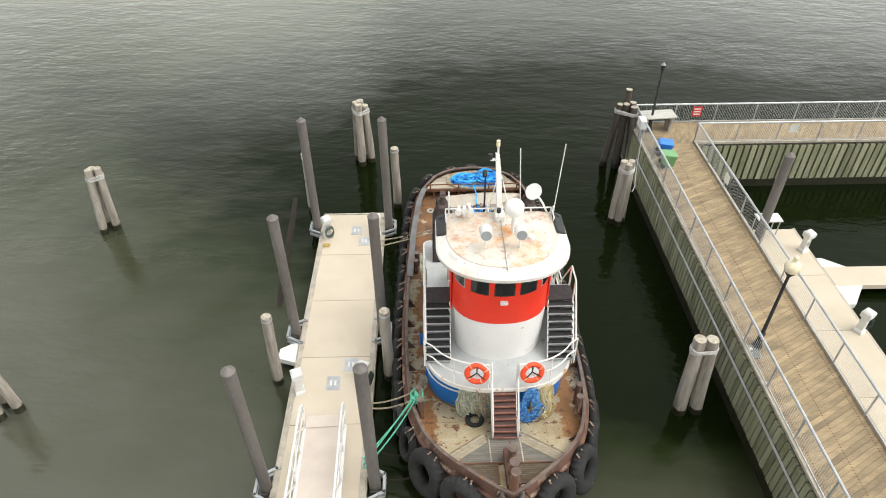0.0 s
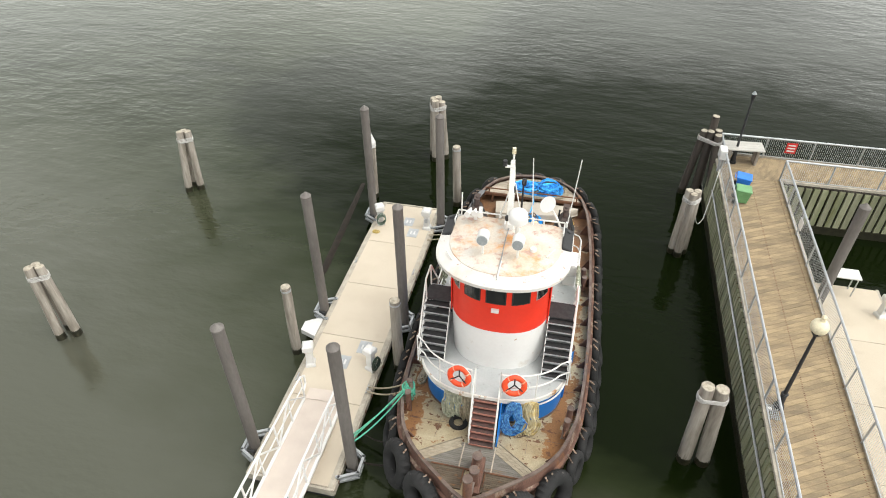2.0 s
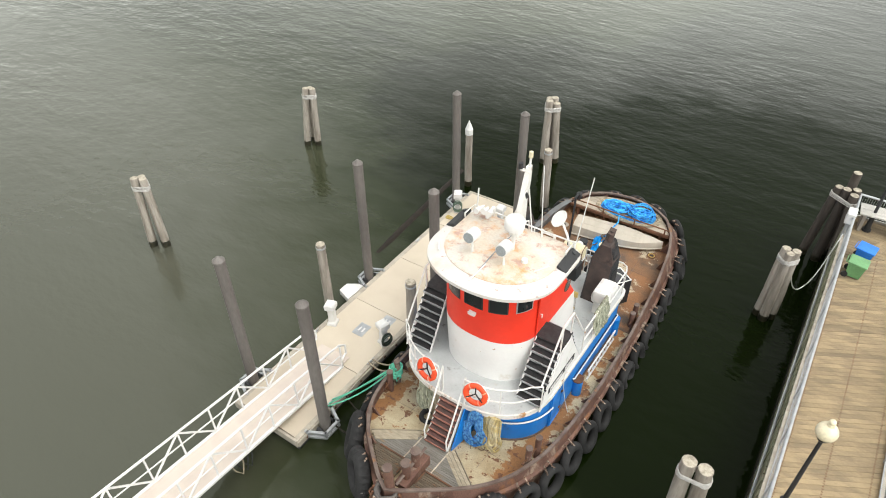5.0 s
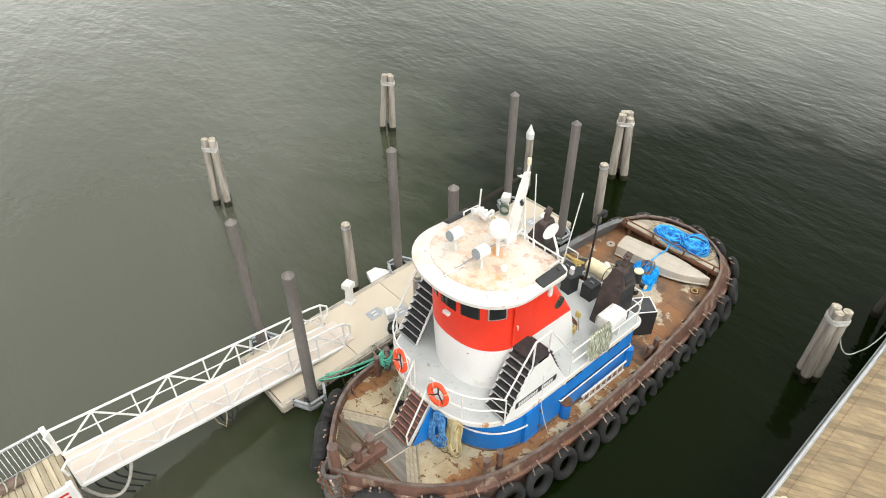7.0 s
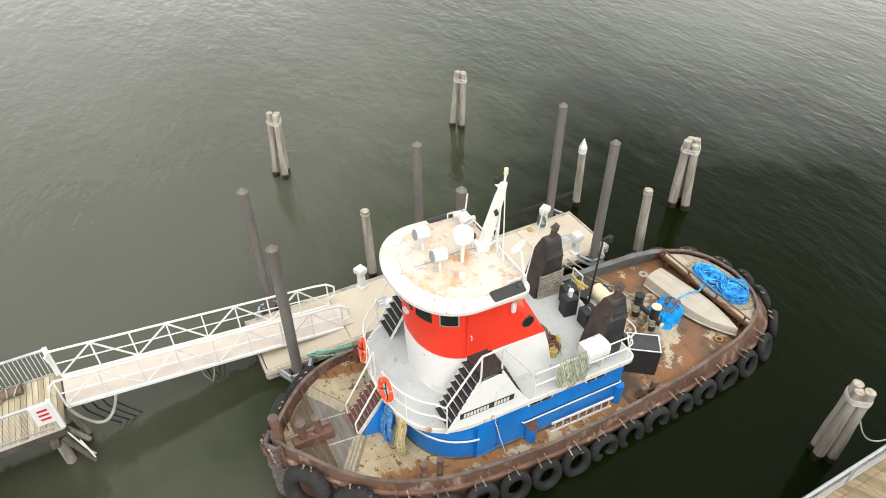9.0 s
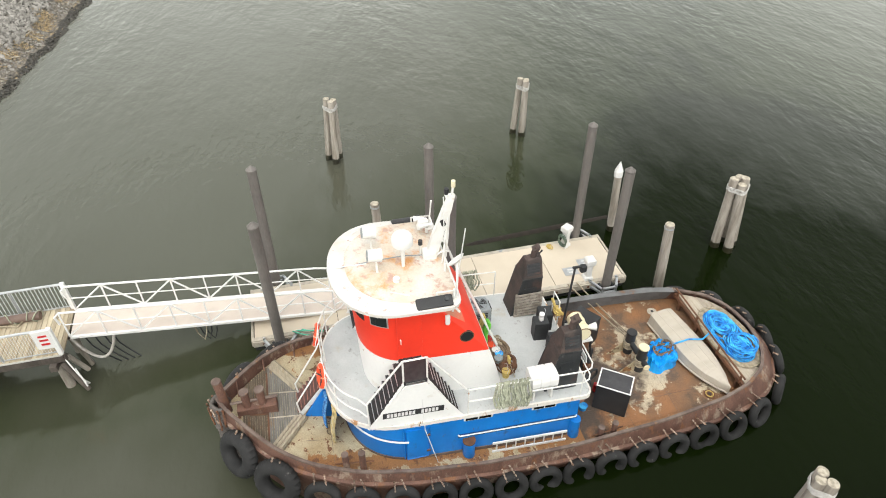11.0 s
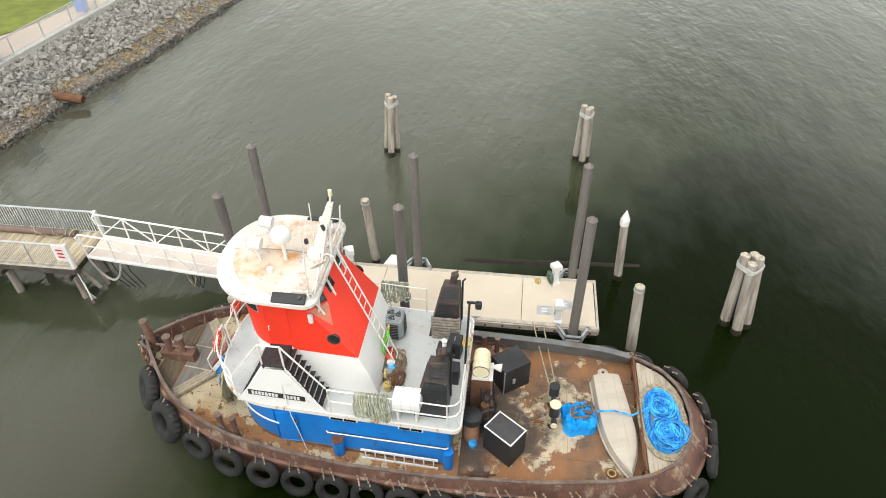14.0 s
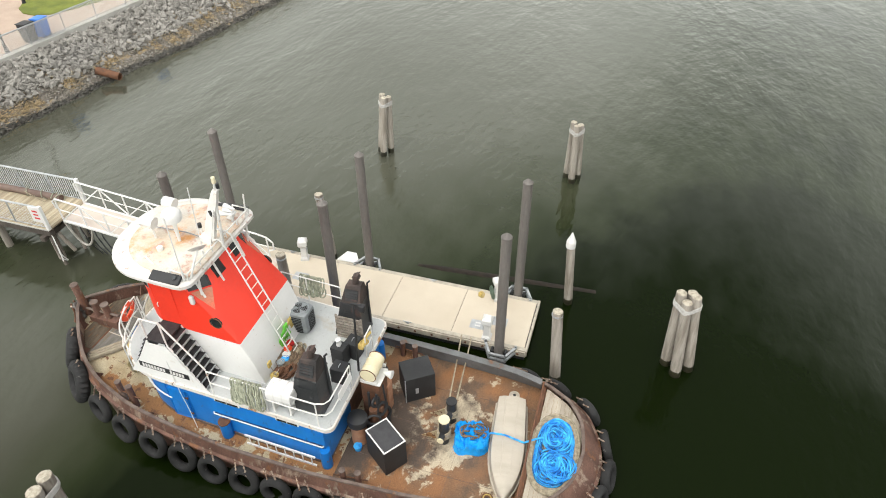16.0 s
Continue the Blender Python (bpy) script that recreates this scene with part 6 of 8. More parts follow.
# ---- loose gear on the tug ----
BANDS = material("faded_orange_tape", (0.74, 0.27, 0.17), (0.72, 0.40, 0.30), 9.0, 0.4, 0.6, 0.6, 0.0, 0.05, 40)


def life_ring(x, y, z, n, label):
    t = thing("life_ring", Matrix.Translation((x, y, z)) @ Vector(n).to_track_quat("Z", "Y").to_matrix().to_4x4(), label, "life ring", "life rings")
    bm = B()
    ring(bm, (0, 0, 0), (0, 0, 1), 0.255, 0.078, 32, 10, 0.75)
    part("buoy", bm, ORANGE, t, smooth=True)
    for k in range(4):
        a = k * math.pi / 2 + 0.6
        c = Vector((0.255 * math.cos(a), 0.255 * math.sin(a), 0))
        bm = B()
        ring(bm, c, (-math.sin(a), math.cos(a), 0), 0.078, 0.010, 14, 6, 1.7)
        part("reflective_band", bm, BANDS, t, "faded pale band", smooth=True)
    bm = B()
    tube(bm, [((0.35 + 0.02 * math.cos(4 * a)) * math.cos(a), (0.35 + 0.02 * math.cos(4 * a)) * math.sin(a), 0) for a in [i * math.tau / 40 for i in range(40)]], 0.012, 5, True)
    part("grab_line", bm, PLASTIC, t)
    bm = B()
    for k in range(3):
        a = math.pi / 2 + k * 2.1
        tube(bm, [(0, 0.02, 0.0), (0.14 * math.cos(a), 0.14 * math.sin(a), 0.03), (0.25 * math.cos(a), 0.25 * math.sin(a), 0.06)], 0.02, 5)
    part("lashing", bm, BLACK, t, "black lashing strap")


life_ring(-0.72, 3.02, 3.50, (-0.15, -1, 0.25), "orange life ring with faded bands on the bow rail")
life_ring(0.74, 3.02, 3.50, (0.15, -1, 0.25), "orange life ring with faded bands beside the bow stair")


def hank(x, y, z, w, drop, n, mat, label, side=(1, 0), r=0.022, seed=1, loop=1.0):
    """Loops of rope hung over a rail or hook; side: the direction in which the loops lie beside one another."""
    rg = random.Random(seed)
    sx, sy = side
    bm = B()
    for i in range(n):
        o = (i / max(n - 1, 1) - 0.5) * w
        half_w, d = rg.uniform(0.05, 0.11) * loop, drop * rg.uniform(0.8, 1.05)
        ph = rg.uniform(-0.03, 0.03)
        pts = []
        for k in range(22):
            a = k * math.tau / 22
            along = o + half_w * math.sin(a) * (1.2 if math.cos(a) < 0 else 0.6) + ph
            depth = 0.07 * math.cos(a + rg.uniform(-0.07, 0.07)) + 0.03 * math.sin(3 * a)
            pts.append((along * sx - depth * sy, along * sy + depth * sx, d / 2 * (math.cos(a) - 1)))
        tube(bm, pts, r, 5, True)
    return single("rope_hank", bm, mat, pose(x, y, z), label, "rope", "hung ropes", smooth=True)


STRAWROPE = material("pale_straw_rope", (0.52, 0.46, 0.30), (0.46, 0.36, 0.16), 5.0, 0.4, 0.6, 0.85, 0.0, 0.5, 90, strand=0.6)
NAVYROPE = material("deep_blue_rope", (0.014, 0.11, 0.36), (0.12, 0.34, 0.62), 12.0, 0.4, 0.6, 0.8, 0.0, 0.5, 90, strand=0.8)
hank(-0.85, 3.24, 2.62, 0.50, 1.10, 14, ROPEPALE, "pale coiled rope hank hanging on the blue house front", seed=3, r=0.027, loop=1.7)
hank(-0.45, 3.18, 2.62, 0.28, 1.20, 11, ROPETAN, "tan rope hank hanging beside the bow stair", seed=4, r=0.027, loop=1.5)
hank(0.78, 2.96, 2.80, 0.16, 1.22, 26, NAVYROPE, "blue coiled rope hank hanging on the house front", seed=5, r=0.017, loop=2.6)
hank(1.18, 3.13, 2.72, 0.30, 1.25, 15, STRAWROPE, "tan rope hank with yellow strands on the house front", seed=6, r=0.028, loop=1.7)
hank(2.14, 7.72, upper_z(7.7) + 1.02, 0.86, 0.95, 15, ROPEPALE, "thick pale green rope draped over the side rail", (0, 1), 0.03, 7)
hank(-2.12, 7.55, upper_z(7.5) + 1.02, 0.7, 0.75, 13, ROPEPALE, "pale green rope draped over the far side rail", (0, 1), 0.026, 8)


def coil(name, x, y, z, rx, ry, turns, r, mat, label, layers=2, seed=1, wobble=0.03):
    """A loose rope coil lying on a deck: bights of a few turns each, thrown down over one another."""
    rg = random.Random(seed)
    bm = B()
    for L in range(layers):
        done = 0
        while done < turns:
            run = min(rg.choice((1, 2, 2, 3)), turns - done)
            f0, f1 = (0.12 + 0.88 * (v / turns) for v in (done, done + run))
            cx, cy = rg.gauss(0, wobble), rg.gauss(0, wobble)
            p1, p2, a0 = rg.uniform(0, 6.28), rg.uniform(0, 6.28), rg.uniform(0, 6.28)
            pts = []
            for k in range(run * 22 + 4):
                a = a0 + k * math.tau / 22
                f = f0 + (f1 - f0) * k / (run * 22 + 4) + 0.05 * math.sin(2 * a + p1) + wobble * 0.6 * math.sin(3.3 * a + p2)
                pts.append((cx + rx * f * math.cos(a), cy + ry * f * math.sin(a), r + L * r * 1.5 + r * 0.8 * (1 + math.sin(1.7 * a + p2))))
            tube(bm, pts, r, 5)
            done += run
    return single(name, bm, mat, pose(x, y, z), label, "rope", smooth=True)


# stern platform
GZ = 1.0
plat = thing("stern_platform", pose(0, 0, 0), "grey weathered plank platform across the stern", "platform")
for i in range(10):
    y = 15.32 + i * 0.127
    w = float(np.interp(y + 0.06, TSIDE[:, 1], TSIDE[:, 0])) - 0.06
    bm = B()
    w1 = float(np.interp(y - 0.06, TSIDE[:, 1], TSIDE[:, 0])) - 0.07
    w2 = float(np.interp(y + 0.06, TSIDE[:, 1], TSIDE[:, 0])) - 0.07
    h = GZ + rnd.uniform(-0.003, 0.003)
    o = [(-w1, y - 0.061), (w1, y - 0.061), (w2, y + 0.061), (-w2, y + 0.061)]
    loft(bm, [[(a, b, h - 0.045) for a, b in o], [(a, b, h) for a, b in o]])
    part("plank", bm, DECKWOOD, plat)
bm = B()
box(bm, (0, 15.18, GZ - 0.04), (4.15, 0.10, 0.12), bevel=0.015)
part("front_beam", bm, RUST, plat, "rusty front beam")
for x in (-1.7, -0.6, 0.6, 1.7):
    bm = B()
    box(bm, (x, 15.2, (GZ + deck_z(15)) / 2 - 0.04), (0.08, 0.08, GZ - deck_z(15)))
    part("support_leg", bm, RUST, plat)
    bm = B()
    box(bm, (x * 0.6, 15.95, GZ - 0.26), (0.1, 1.1, 0.44))
    part("bearer", bm, RUST, plat)
bm = B()
for k in range(4):
    tube(bm, [((1.18 + 0.045 * k) * math.cos(a), (0.59 + 0.035 * k) * abs(math.sin(a)) ** 0.8 * math.copysign(1, math.sin(a)), 0.03 + 0.01 * (k % 2)) for a in [i * math.tau / 36 for i in range(36)]], 0.03, 6, True)
single("hawser_coil", bm, ROPETAN, pose(0.17, 15.82, GZ), "thick tan hawser laid in an oval on the stern planks", "rope", smooth=True)
coil("rope_coil", -0.34, 15.80, GZ + 0.01, 0.54, 0.45, 9, 0.027, ROPEBLUE, "heaped bright blue rope coil on the stern planks", 3, 11, 0.085)
coil("rope_coil", 0.62, 15.82, GZ + 0.01, 0.46, 0.41, 8, 0.027, ROPEBLUE, "heaped bright blue rope coil inside the hawser", 4, 12, 0.085)
bm = B()
for k in range(5):
    tube(bm, [(0.14 + (1.10 - 0.045 * k) * math.copysign(abs(math.cos(a)) ** 0.7, math.cos(a)), 15.82 + (0.52 - 0.035 * k) * math.copysign(abs(math.sin(a)) ** 0.8, math.sin(a)), GZ + 0.03 + 0.025 * (k % 3) + 0.012 * math.sin(5 * a + k)) for a in [i * math.tau / 40 for i in range(40)]], 0.022, 5, True)
single("rope_coil", bm, ROPEBLUE, HERE, "long blue rope turns laid round both coils on the stern planks", "rope", smooth=True)
for x in (-1.85, -0.65, 0.65, 1.85):
    part("rail_post", box(B(), (x, 15.13, GZ + 0.10), (0.05, 0.05, 0.36)), RUST, plat)
part("front_rail", tube(B(), [(-2.02, 15.13, GZ + 0.28), (2.02, 15.13, GZ + 0.28)], 0.028, 8), RUST, plat, "rusty pipe rail along the platform front")
for x, y, m_ in ((-1.86, 14.29, DINGHY), (1.76, 14.32, ROPEYEL)):
    eye = thing("eye_plate", pose(x, y, deck_z(y) + 0.035), "round steel eye plate welded to the aft deck", "deck plate", "deck eye plates")
    part("plate", rod(B(), (0, 0, 0), (0, 0, 0.018), 0.17, 0.16, 20), m_ if x < 0 else RUST, eye)
    part("rim", ring(B(), (0, 0, 0.02), (0, 0, 1), 0.11, 0.02, 20, 6), m_, eye, smooth=True)
    part("hole", rod(B(), (0, 0, 0.016), (0, 0, 0.021), 0.05, 0.05, 12), BLACK, eye)
bm = B()
tube(bm, [(-0.2, 15.5, GZ + 0.15), (0.0, 15.2, GZ + 0.16), (0.08, 14.95, 1.02), (0.10, 14.4, 1.19), (0.05, 14.0, 1.05), (0.05, 13.8, 0.85)], 0.028, 6)
single("lashing_line", bm, ROPEBLUE, HERE, "blue line passed over the upturned dinghy", "rope", smooth=True)

# upturned dinghy
bm = B()
rows = []
for i in range(15):
    f = i / 14
    w = 0.52 * (0.86 + 0.14 * math.sin(f * 2.4)) * (1 if f < 0.45 else max(0.02, 1 - ((f - 0.45) / 0.55) ** 2.3))
    h = 0.50 - 0.08 * f + (0.05 if f > 0.85 else 0)
    rows.append([(f * 3.42, -w, 0.03 + 0.10 * f), (f * 3.42, -w * 1.0, 0.10 + 0.1 * f), (f * 3.42, -w * 0.90, h * 0.84), (f * 3.42, -w * 0.55, h * 0.97), (f * 3.42, -w * 0.06, h), (f * 3.42, w * 0.06, h), (f * 3.42, w * 0.55, h * 0.97), (f * 3.42, w * 0.90, h * 0.84), (f * 3.42, w, 0.10 + 0.1 * f), (f * 3.42, w, 0.03 + 0.10 * f)])
loft(bm, rows)
d = thing("dinghy", pose(-1.42, 14.30, deck_z(14.4) + 0.04, 0, 0, 8), "cream fibreglass dinghy lying upturned on the aft deck", "dinghy")
part("hull_shell", bm, DINGHY, d, smooth=True)
bm = B()
tube(bm, [(r[0][0], r[0][1] - 0.015, r[0][2] + 0.03) for r in rows] + [(r[-1][0], r[-1][1] + 0.015, r[-1][2] + 0.03) for r in rows[::-1]], 0.03, 6)
part("gunwale", bm, DINGHY, d, smooth=True)
for v in (-0.2, 0.2):
    bm = B()
    tube(bm, [(0.05 + f * 2.6, v * (1 - 0.35 * f), 0.485 - 0.06 * f) for f in (0, 0.25, 0.5, 0.75, 1)], 0.016, 5)
    part("keel_strake", bm, DINGHY, d)

# tarpaulin bundle
bm = B()
bmesh.ops.create_grid(bm, x_segments=44, y_segments=44, size=1)
for v in bm.verts:
    x, y = v.co.x, v.co.y
    k = (abs(x) ** 3.2 + abs(y) ** 3.2) ** (1 / 3.2)
    prof = max(0.0, 1 - min(k, 1.0) ** 4)
    fold = abs(noise.noise((x * 2.2 + 3, y * 2.2, 1))) + 0.6 * abs(noise.noise((x * 5, y * 5 + 2, 5))) + 0.35 * abs(noise.noise((x * 11, y * 11, 7)))
    z = 0.74 * prof ** 0.55 - 0.38 * fold * (0.35 + prof) + 0.10 * noise.noise((x * 1.3, y * 1.3, 3))
    ragged = 1 + 0.18 * noise.noise((x * 2.2, y * 2.2, 9)) - (0.12 if k > 0.9 else 0)
    v.co = Vector((x * 0.54 * ragged, y * 0.58 * ragged, max(0.0, z)))
tarp = thing("tarpaulin_bundle", pose(0.16, 13.45, deck_z(13.4) + 0.03, 0, 0, 12), "crumpled blue tarpaulin over gear behind the towing posts", "tarpaulin")
part("sheet", bm, TARP, tarp, smooth=True)
bm = B()
tube(bm, [(0.16 * math.cos(a) + 0.02, 0.34 * math.sin(a) * (1 + 0.2 * math.cos(2 * a)), 0.57 + 0.02 * math.sin(4 * a)) for a in [i * math.tau / 26 for i in range(26)]], 0.024, 5, True)
tube(bm, [(0.22 * math.cos(a) + 0.06, 0.26 * math.sin(a), 0.58 + 0.02 * math.sin(3 * a)) for a in [i * math.tau / 26 for i in range(26)]], 0.024, 5, True)
tube(bm, [(-0.2, -0.1, 0.57), (-0.42, -0.2, 0.45), (-0.53, -0.3, 0.25), (-0.57, -0.4, 0.05)], 0.024, 5)
for k in range(4):
    cx, cy, rx, ry = (-0.1, 0.05, 0.16, -0.02)[k], (0.1, -0.12, 0.05, 0.2)[k], (0.12, 0.2, 0.1, 0.17)[k], (0.34, 0.22, 0.36, 0.14)[k]
    tube(bm, [(cx + rx * math.cos(a), cy + ry * math.sin(a), 0.60 + 0.04 * math.sin(3 * a + k) + 0.015 * k) for a in [i * math.tau / 24 for i in range(24)]], 0.022, 5, True)
part("tie_rope", bm, ROPEBROWN, tarp, "brown tie rope", smooth=True)

# towing posts amidships
hb = thing("h_bitts", pose(-0.02, 12.66, deck_z(12.6)), "black and rusty towing posts with rope turns", "bitts", "deck bitts")
for x, top, capm in ((-0.40, 0.92, BLACK), (0.36, 1.05, CREAM)):
    part("post", rod(B(), (x, 0, -0.02), (x, 0, top), 0.15, 0.15, 16), SOOT, hb, smooth=True)
    part("post_cap", rod(B(), (x, 0, top), (x, 0, top + 0.04), 0.17, 0.16, 16), capm, hb)
    bm = B()
    for k in range(5):
        tube(bm, [(x + 0.18 * math.cos(a), 0.18 * math.sin(a), 0.35 + k * 0.055 + 0.02 * math.sin(a)) for a in [i * math.tau / 18 for i in range(18)]], 0.03, 6, True)
    part("rope_turns", bm, ROPETAN, hb, "tan rope turns", smooth=True)
part("cross_beam", rod(B(), (-0.62, 0, 0.55), (0.72, 0, 0.55), 0.09, 0.09, 12), SOOT, hb)
part("beam_end", rod(B(), (0.72, 0, 0.55), (0.76, 0, 0.55), 0.10, 0.10, 12), CREAM, hb)
for x in (-0.45, 0.36):
    bm = B()
    loft(bm, [[(x - 0.015, -0.12, 0), (x - 0.015, -0.75, 0), (x - 0.015, -0.12, 0.55)], [(x + 0.015, -0.12, 0), (x + 0.015, -0.75, 0), (x + 0.015, -0.12, 0.55)]])
    part("knee_plate", bm, DECKPAINT, hb, "tan triangular knee plate")

# speaker-like storage boxes
def deck_box(x, y, turn, w, l, h, label, white_edge):
    t = thing("storage_box", pose(x, y, deck_z(y) + 0.03, 0, 0, turn), label, "box", "deck boxes")
    part("case", box(B(), (0, 0, h / 2), (w, l, h), bevel=0.012), BLACK, t)
    if white_edge:
        for c, sz in (((0, l / 2 - 0.02, h + 0.006), (w, 0.04, 0.014)), ((0, -l / 2 + 0.02, h + 0.006), (w, 0.04, 0.014)), ((-w / 2 + 0.02, 0, h + 0.007), (0.04, l, 0.014)), ((w / 2 - 0.02, 0, h + 0.007), (0.04, l, 0.014))):
            part("edge_strip", box(B(), c, sz), PLASTIC, t, "white edge strip")
        part("top_panel", box(B(), (0, 0, h + 0.003), (w - 0.08, l - 0.08, 0.006)), material("dark_grey_felt", (0.045, 0.045, 0.05), (0.06, 0.06, 0.065), 4.0, rough=0.9), t)
    else:
        part("corner_trim", box(B(), (w / 2 + 0.003, -l / 2 - 0.003, h / 2), (0.03, 0.03, h)), GALV, t)
        part("latch", box(B(), (w / 2 + 0.012, -0.12, h * 0.45), (0.025, 0.10, 0.22), bevel=0.01), GALV, t, "small metal latch")
    for sx in (-1, 1):
        for sy in (-1, 1):
            part("foot", box(B(), (sx * (w / 2 - 0.06), sy * (l / 2 - 0.06), -0.012), (0.08, 0.08, 0.03)), BLACK, t)


deck_box(1.33, 11.25, -36, 0.72, 0.98, 1.03, "black plywood case with a white rimmed top on the aft deck", True)
deck_box(-1.22, 11.30, 35, 0.80, 0.95, 1.05, "plain black storage case with metal latch on the aft deck", False)

# engine casing, drum and vents behind the house
cas = thing("engine_casing", pose(0.05, 10.45, deck_z(10.4)), "rusty salmon painted casing with a white top behind the house", "casing")
SALMON = material("salmon_primer", (0.42, 0.22, 0.13), (0.30, 0.14, 0.08), 2.5, rough=0.8, bump=0.2)
part("body", box(B(), (0, 0, 0.95), (0.62, 0.56, 1.9), bevel=0.03), RUST, cas)
part("side_casing", box(B(), (-0.36, 0.02, 0.6), (0.34, 0.62, 1.2), bevel=0.03), SALMON, cas, "salmon primer side casing")
for x, y, z, r in ((0.40, 0.34, 0.95, 0.20), (0.30, 0.38, 0.55, 0.24), (0.50, 0.22, 1.35, 0.13)):
    wh = part("pulley", ring(B(), (x, y, z), (0.35, 1, 0.2), r, 0.05, 22, 8, 0.9), BLACK, cas, "black greasy pulley wheel", smooth=True)
    part("hub", rod(B(), (x, y - 0.08, z), (x, y + 0.05, z), r * 0.55, r * 0.5, 14), RUST, wh)
part("chain_fall", tube(B(), [(0.2, 0.36, 1.8), (0.24, 0.42, 1.2), (0.1, 0.44, 0.5), (0.28, 0.5, 0.1)], 0.03, 6), BLACK, cas)
part("top_plate", box(B(), (0.04, 0.05, 1.93), (0.66, 0.60, 0.05), bevel=0.015), WHITE, cas)
for x in (-0.35, 0.35):
    part("saddle", box(B(), (x, 0.0, 1.99), (0.06, 0.5, 0.10)), WHITE, cas)
for y in (-0.36, -0.12):
    part("guide_bar", box(B(), (0.52, y + 0.4, 0.9), (0.05, 0.06, 1.7)), BLACK, cas)
dr = thing("steel_drum", pose(0.05, 10.45, deck_z(10.4) + 2.02), "cream painted steel drum lying on the casing", "drum")
bm = B()
rod(bm, (-0.37, 0, 0.24), (0.37, 0, 0.24), 0.235, 0.235, 26)
part("shell", bm, CREAM, dr, smooth=True)
for x in (-0.36, -0.13, 0.13, 0.36):
    bm = B()
    ring(bm, (x, 0, 0.24), (1, 0, 0), 0.237, 0.014, 26, 6)
    part("hoop", bm, CREAM if abs(x) < 0.3 else RUST, dr, smooth=True)
part("horn_cone", rod(B(), (-0.05, 0.30, 0.05), (-0.02, 0.58, 0.05), 0.04, 0.13, 12), PLASTIC, dr)


def mushroom_vent(x, y, h, r):
    t = thing("mushroom_vent", pose(x, y, deck_z(y)), "rusty mushroom vent with a black cap on the aft deck", "vent", "deck vents")
    part("trunk", rod(B(), (0, 0, 0), (0, 0, h), r * 0.8, r * 0.75, 16), SALMON, t, smooth=True)
    bm = B()
    loft(bm, [[(q * math.cos(a), q * math.sin(a), z) for a in [i * math.tau / 18 for i in range(18)]] for q, z in ((r, h - 0.18), (r * 1.03, h - 0.05), (r * 0.95, h + 0.05), (r * 0.4, h + 0.10))])
    part("cap", bm, BLACK, t, smooth=True)


part("rail_board", box(B(), (1.05, 10.07, upper_z(10) + 0.62), (0.80, 0.03, 0.26), Euler((0.1, 0, 0)).to_matrix(), 0.01), WHITE, tug, "white board lashed to the aft rail")
mushroom_vent(1.02, 10.28, 1.05, 0.30)
mushroom_vent(-0.95, 10.25, 0.9, 0.2)
wn_ = thing("winch", pose(0.75, 10.62, deck_z(10.6)), "dark greasy hand winch with spoked wheel", "winch")
part("drum", rod(B(), (-0.1, 0.0, 0.6), (-0.1, 0.0, 1.15), 0.14, 0.12, 14), RUST, wn_, smooth=True)
bm = B()
ring(bm, (0.12, 0.1, 0.95), (1, 0.4, 0), 0.20, 0.035, 20, 8)
part("wheel", bm, BLACK, wn_, smooth=True)
part("frame", box(B(), (-0.05, 0, 0.3), (0.35, 0.3, 0.6), bevel=0.03), SOOT, wn_)
bm = B()
rod(bm, (0, 0, 0), (0, 0, 0.18), 0.10, 0.13, 12)
single("bucket", bm, ROPEBLUE, pose(1.35, 10.35, deck_z(10.3) + 0.02), "small blue plastic bucket on the aft deck", "bucket")
bm = B()
rod(bm, (0, 0, 0), (0, 0, 0.3), 0.09, 0.08, 12)
single("fuel_can", bm, SIGNRED, pose(0.78, 11.0, deck_z(11) + 0.03), "red can beside the black case", "can")

# upper deck gear
ZU = upper_z(9)
ac = thing("air_conditioner", pose(-1.02, 7.72, upper_z(7.72)), "rounded grey outdoor air conditioning unit with a round fan", "air conditioner")
part("case", box(B(), (0, 0, 0.42), (0.66, 0.66, 0.76), bevel=0.17), ACGREY, ac, smooth=True)
part("fan_ring", ring(B(), (0, 0, 0.80), (0, 0, 1), 0.25, 0.025, 24, 6), ACGREY, ac, smooth=True)
part("fan_well", rod(B(), (0, 0, 0.79), (0, 0, 0.802), 0.265, 0.265, 24), BLACK, ac)
for k in range(3):
    a0 = k * math.tau / 3 + 0.4
    bm = B()
    o = [(0.05 * math.cos(a0), 0.05 * math.sin(a0))] + [(0.245 * math.cos(a0 + 0.16 * j), 0.245 * math.sin(a0 + 0.16 * j)) for j in range(6)]
    loft(bm, [[(x, y, 0.803) for x, y in o], [(x, y, 0.809) for x, y in o]])
    part("fan_blade", bm, ACGREY, ac, "pale grey fan blade")
for k in range(4):
    part("guard_ring", ring(B(), (0, 0, 0.815), (0, 0, 1), 0.07 + 0.062 * k, 0.004, 20, 5), ACGREY, ac)
for k in range(4):
    a = k * math.tau / 8
    part("guard_bar", tube(B(), [(-0.24 * math.cos(a), -0.24 * math.sin(a), 0.815), (0.24 * math.cos(a), 0.24 * math.sin(a), 0.815)], 0.004, 5), ACGREY, ac)
for i in range(9):
    for c, sz in (((0.336, 0, 0.12 + i * 0.07), (0.012, 0.36, 0.035)), ((0, 0.336, 0.12 + i * 0.07), (0.36, 0.012, 0.035))):
        part("louvre", box(B(), c, sz), BLACK, ac)
raft = thing("life_raft", pose(1.72, 8.62, upper_z(8.6)), "white moulded life raft canister on the side rail", "life raft")
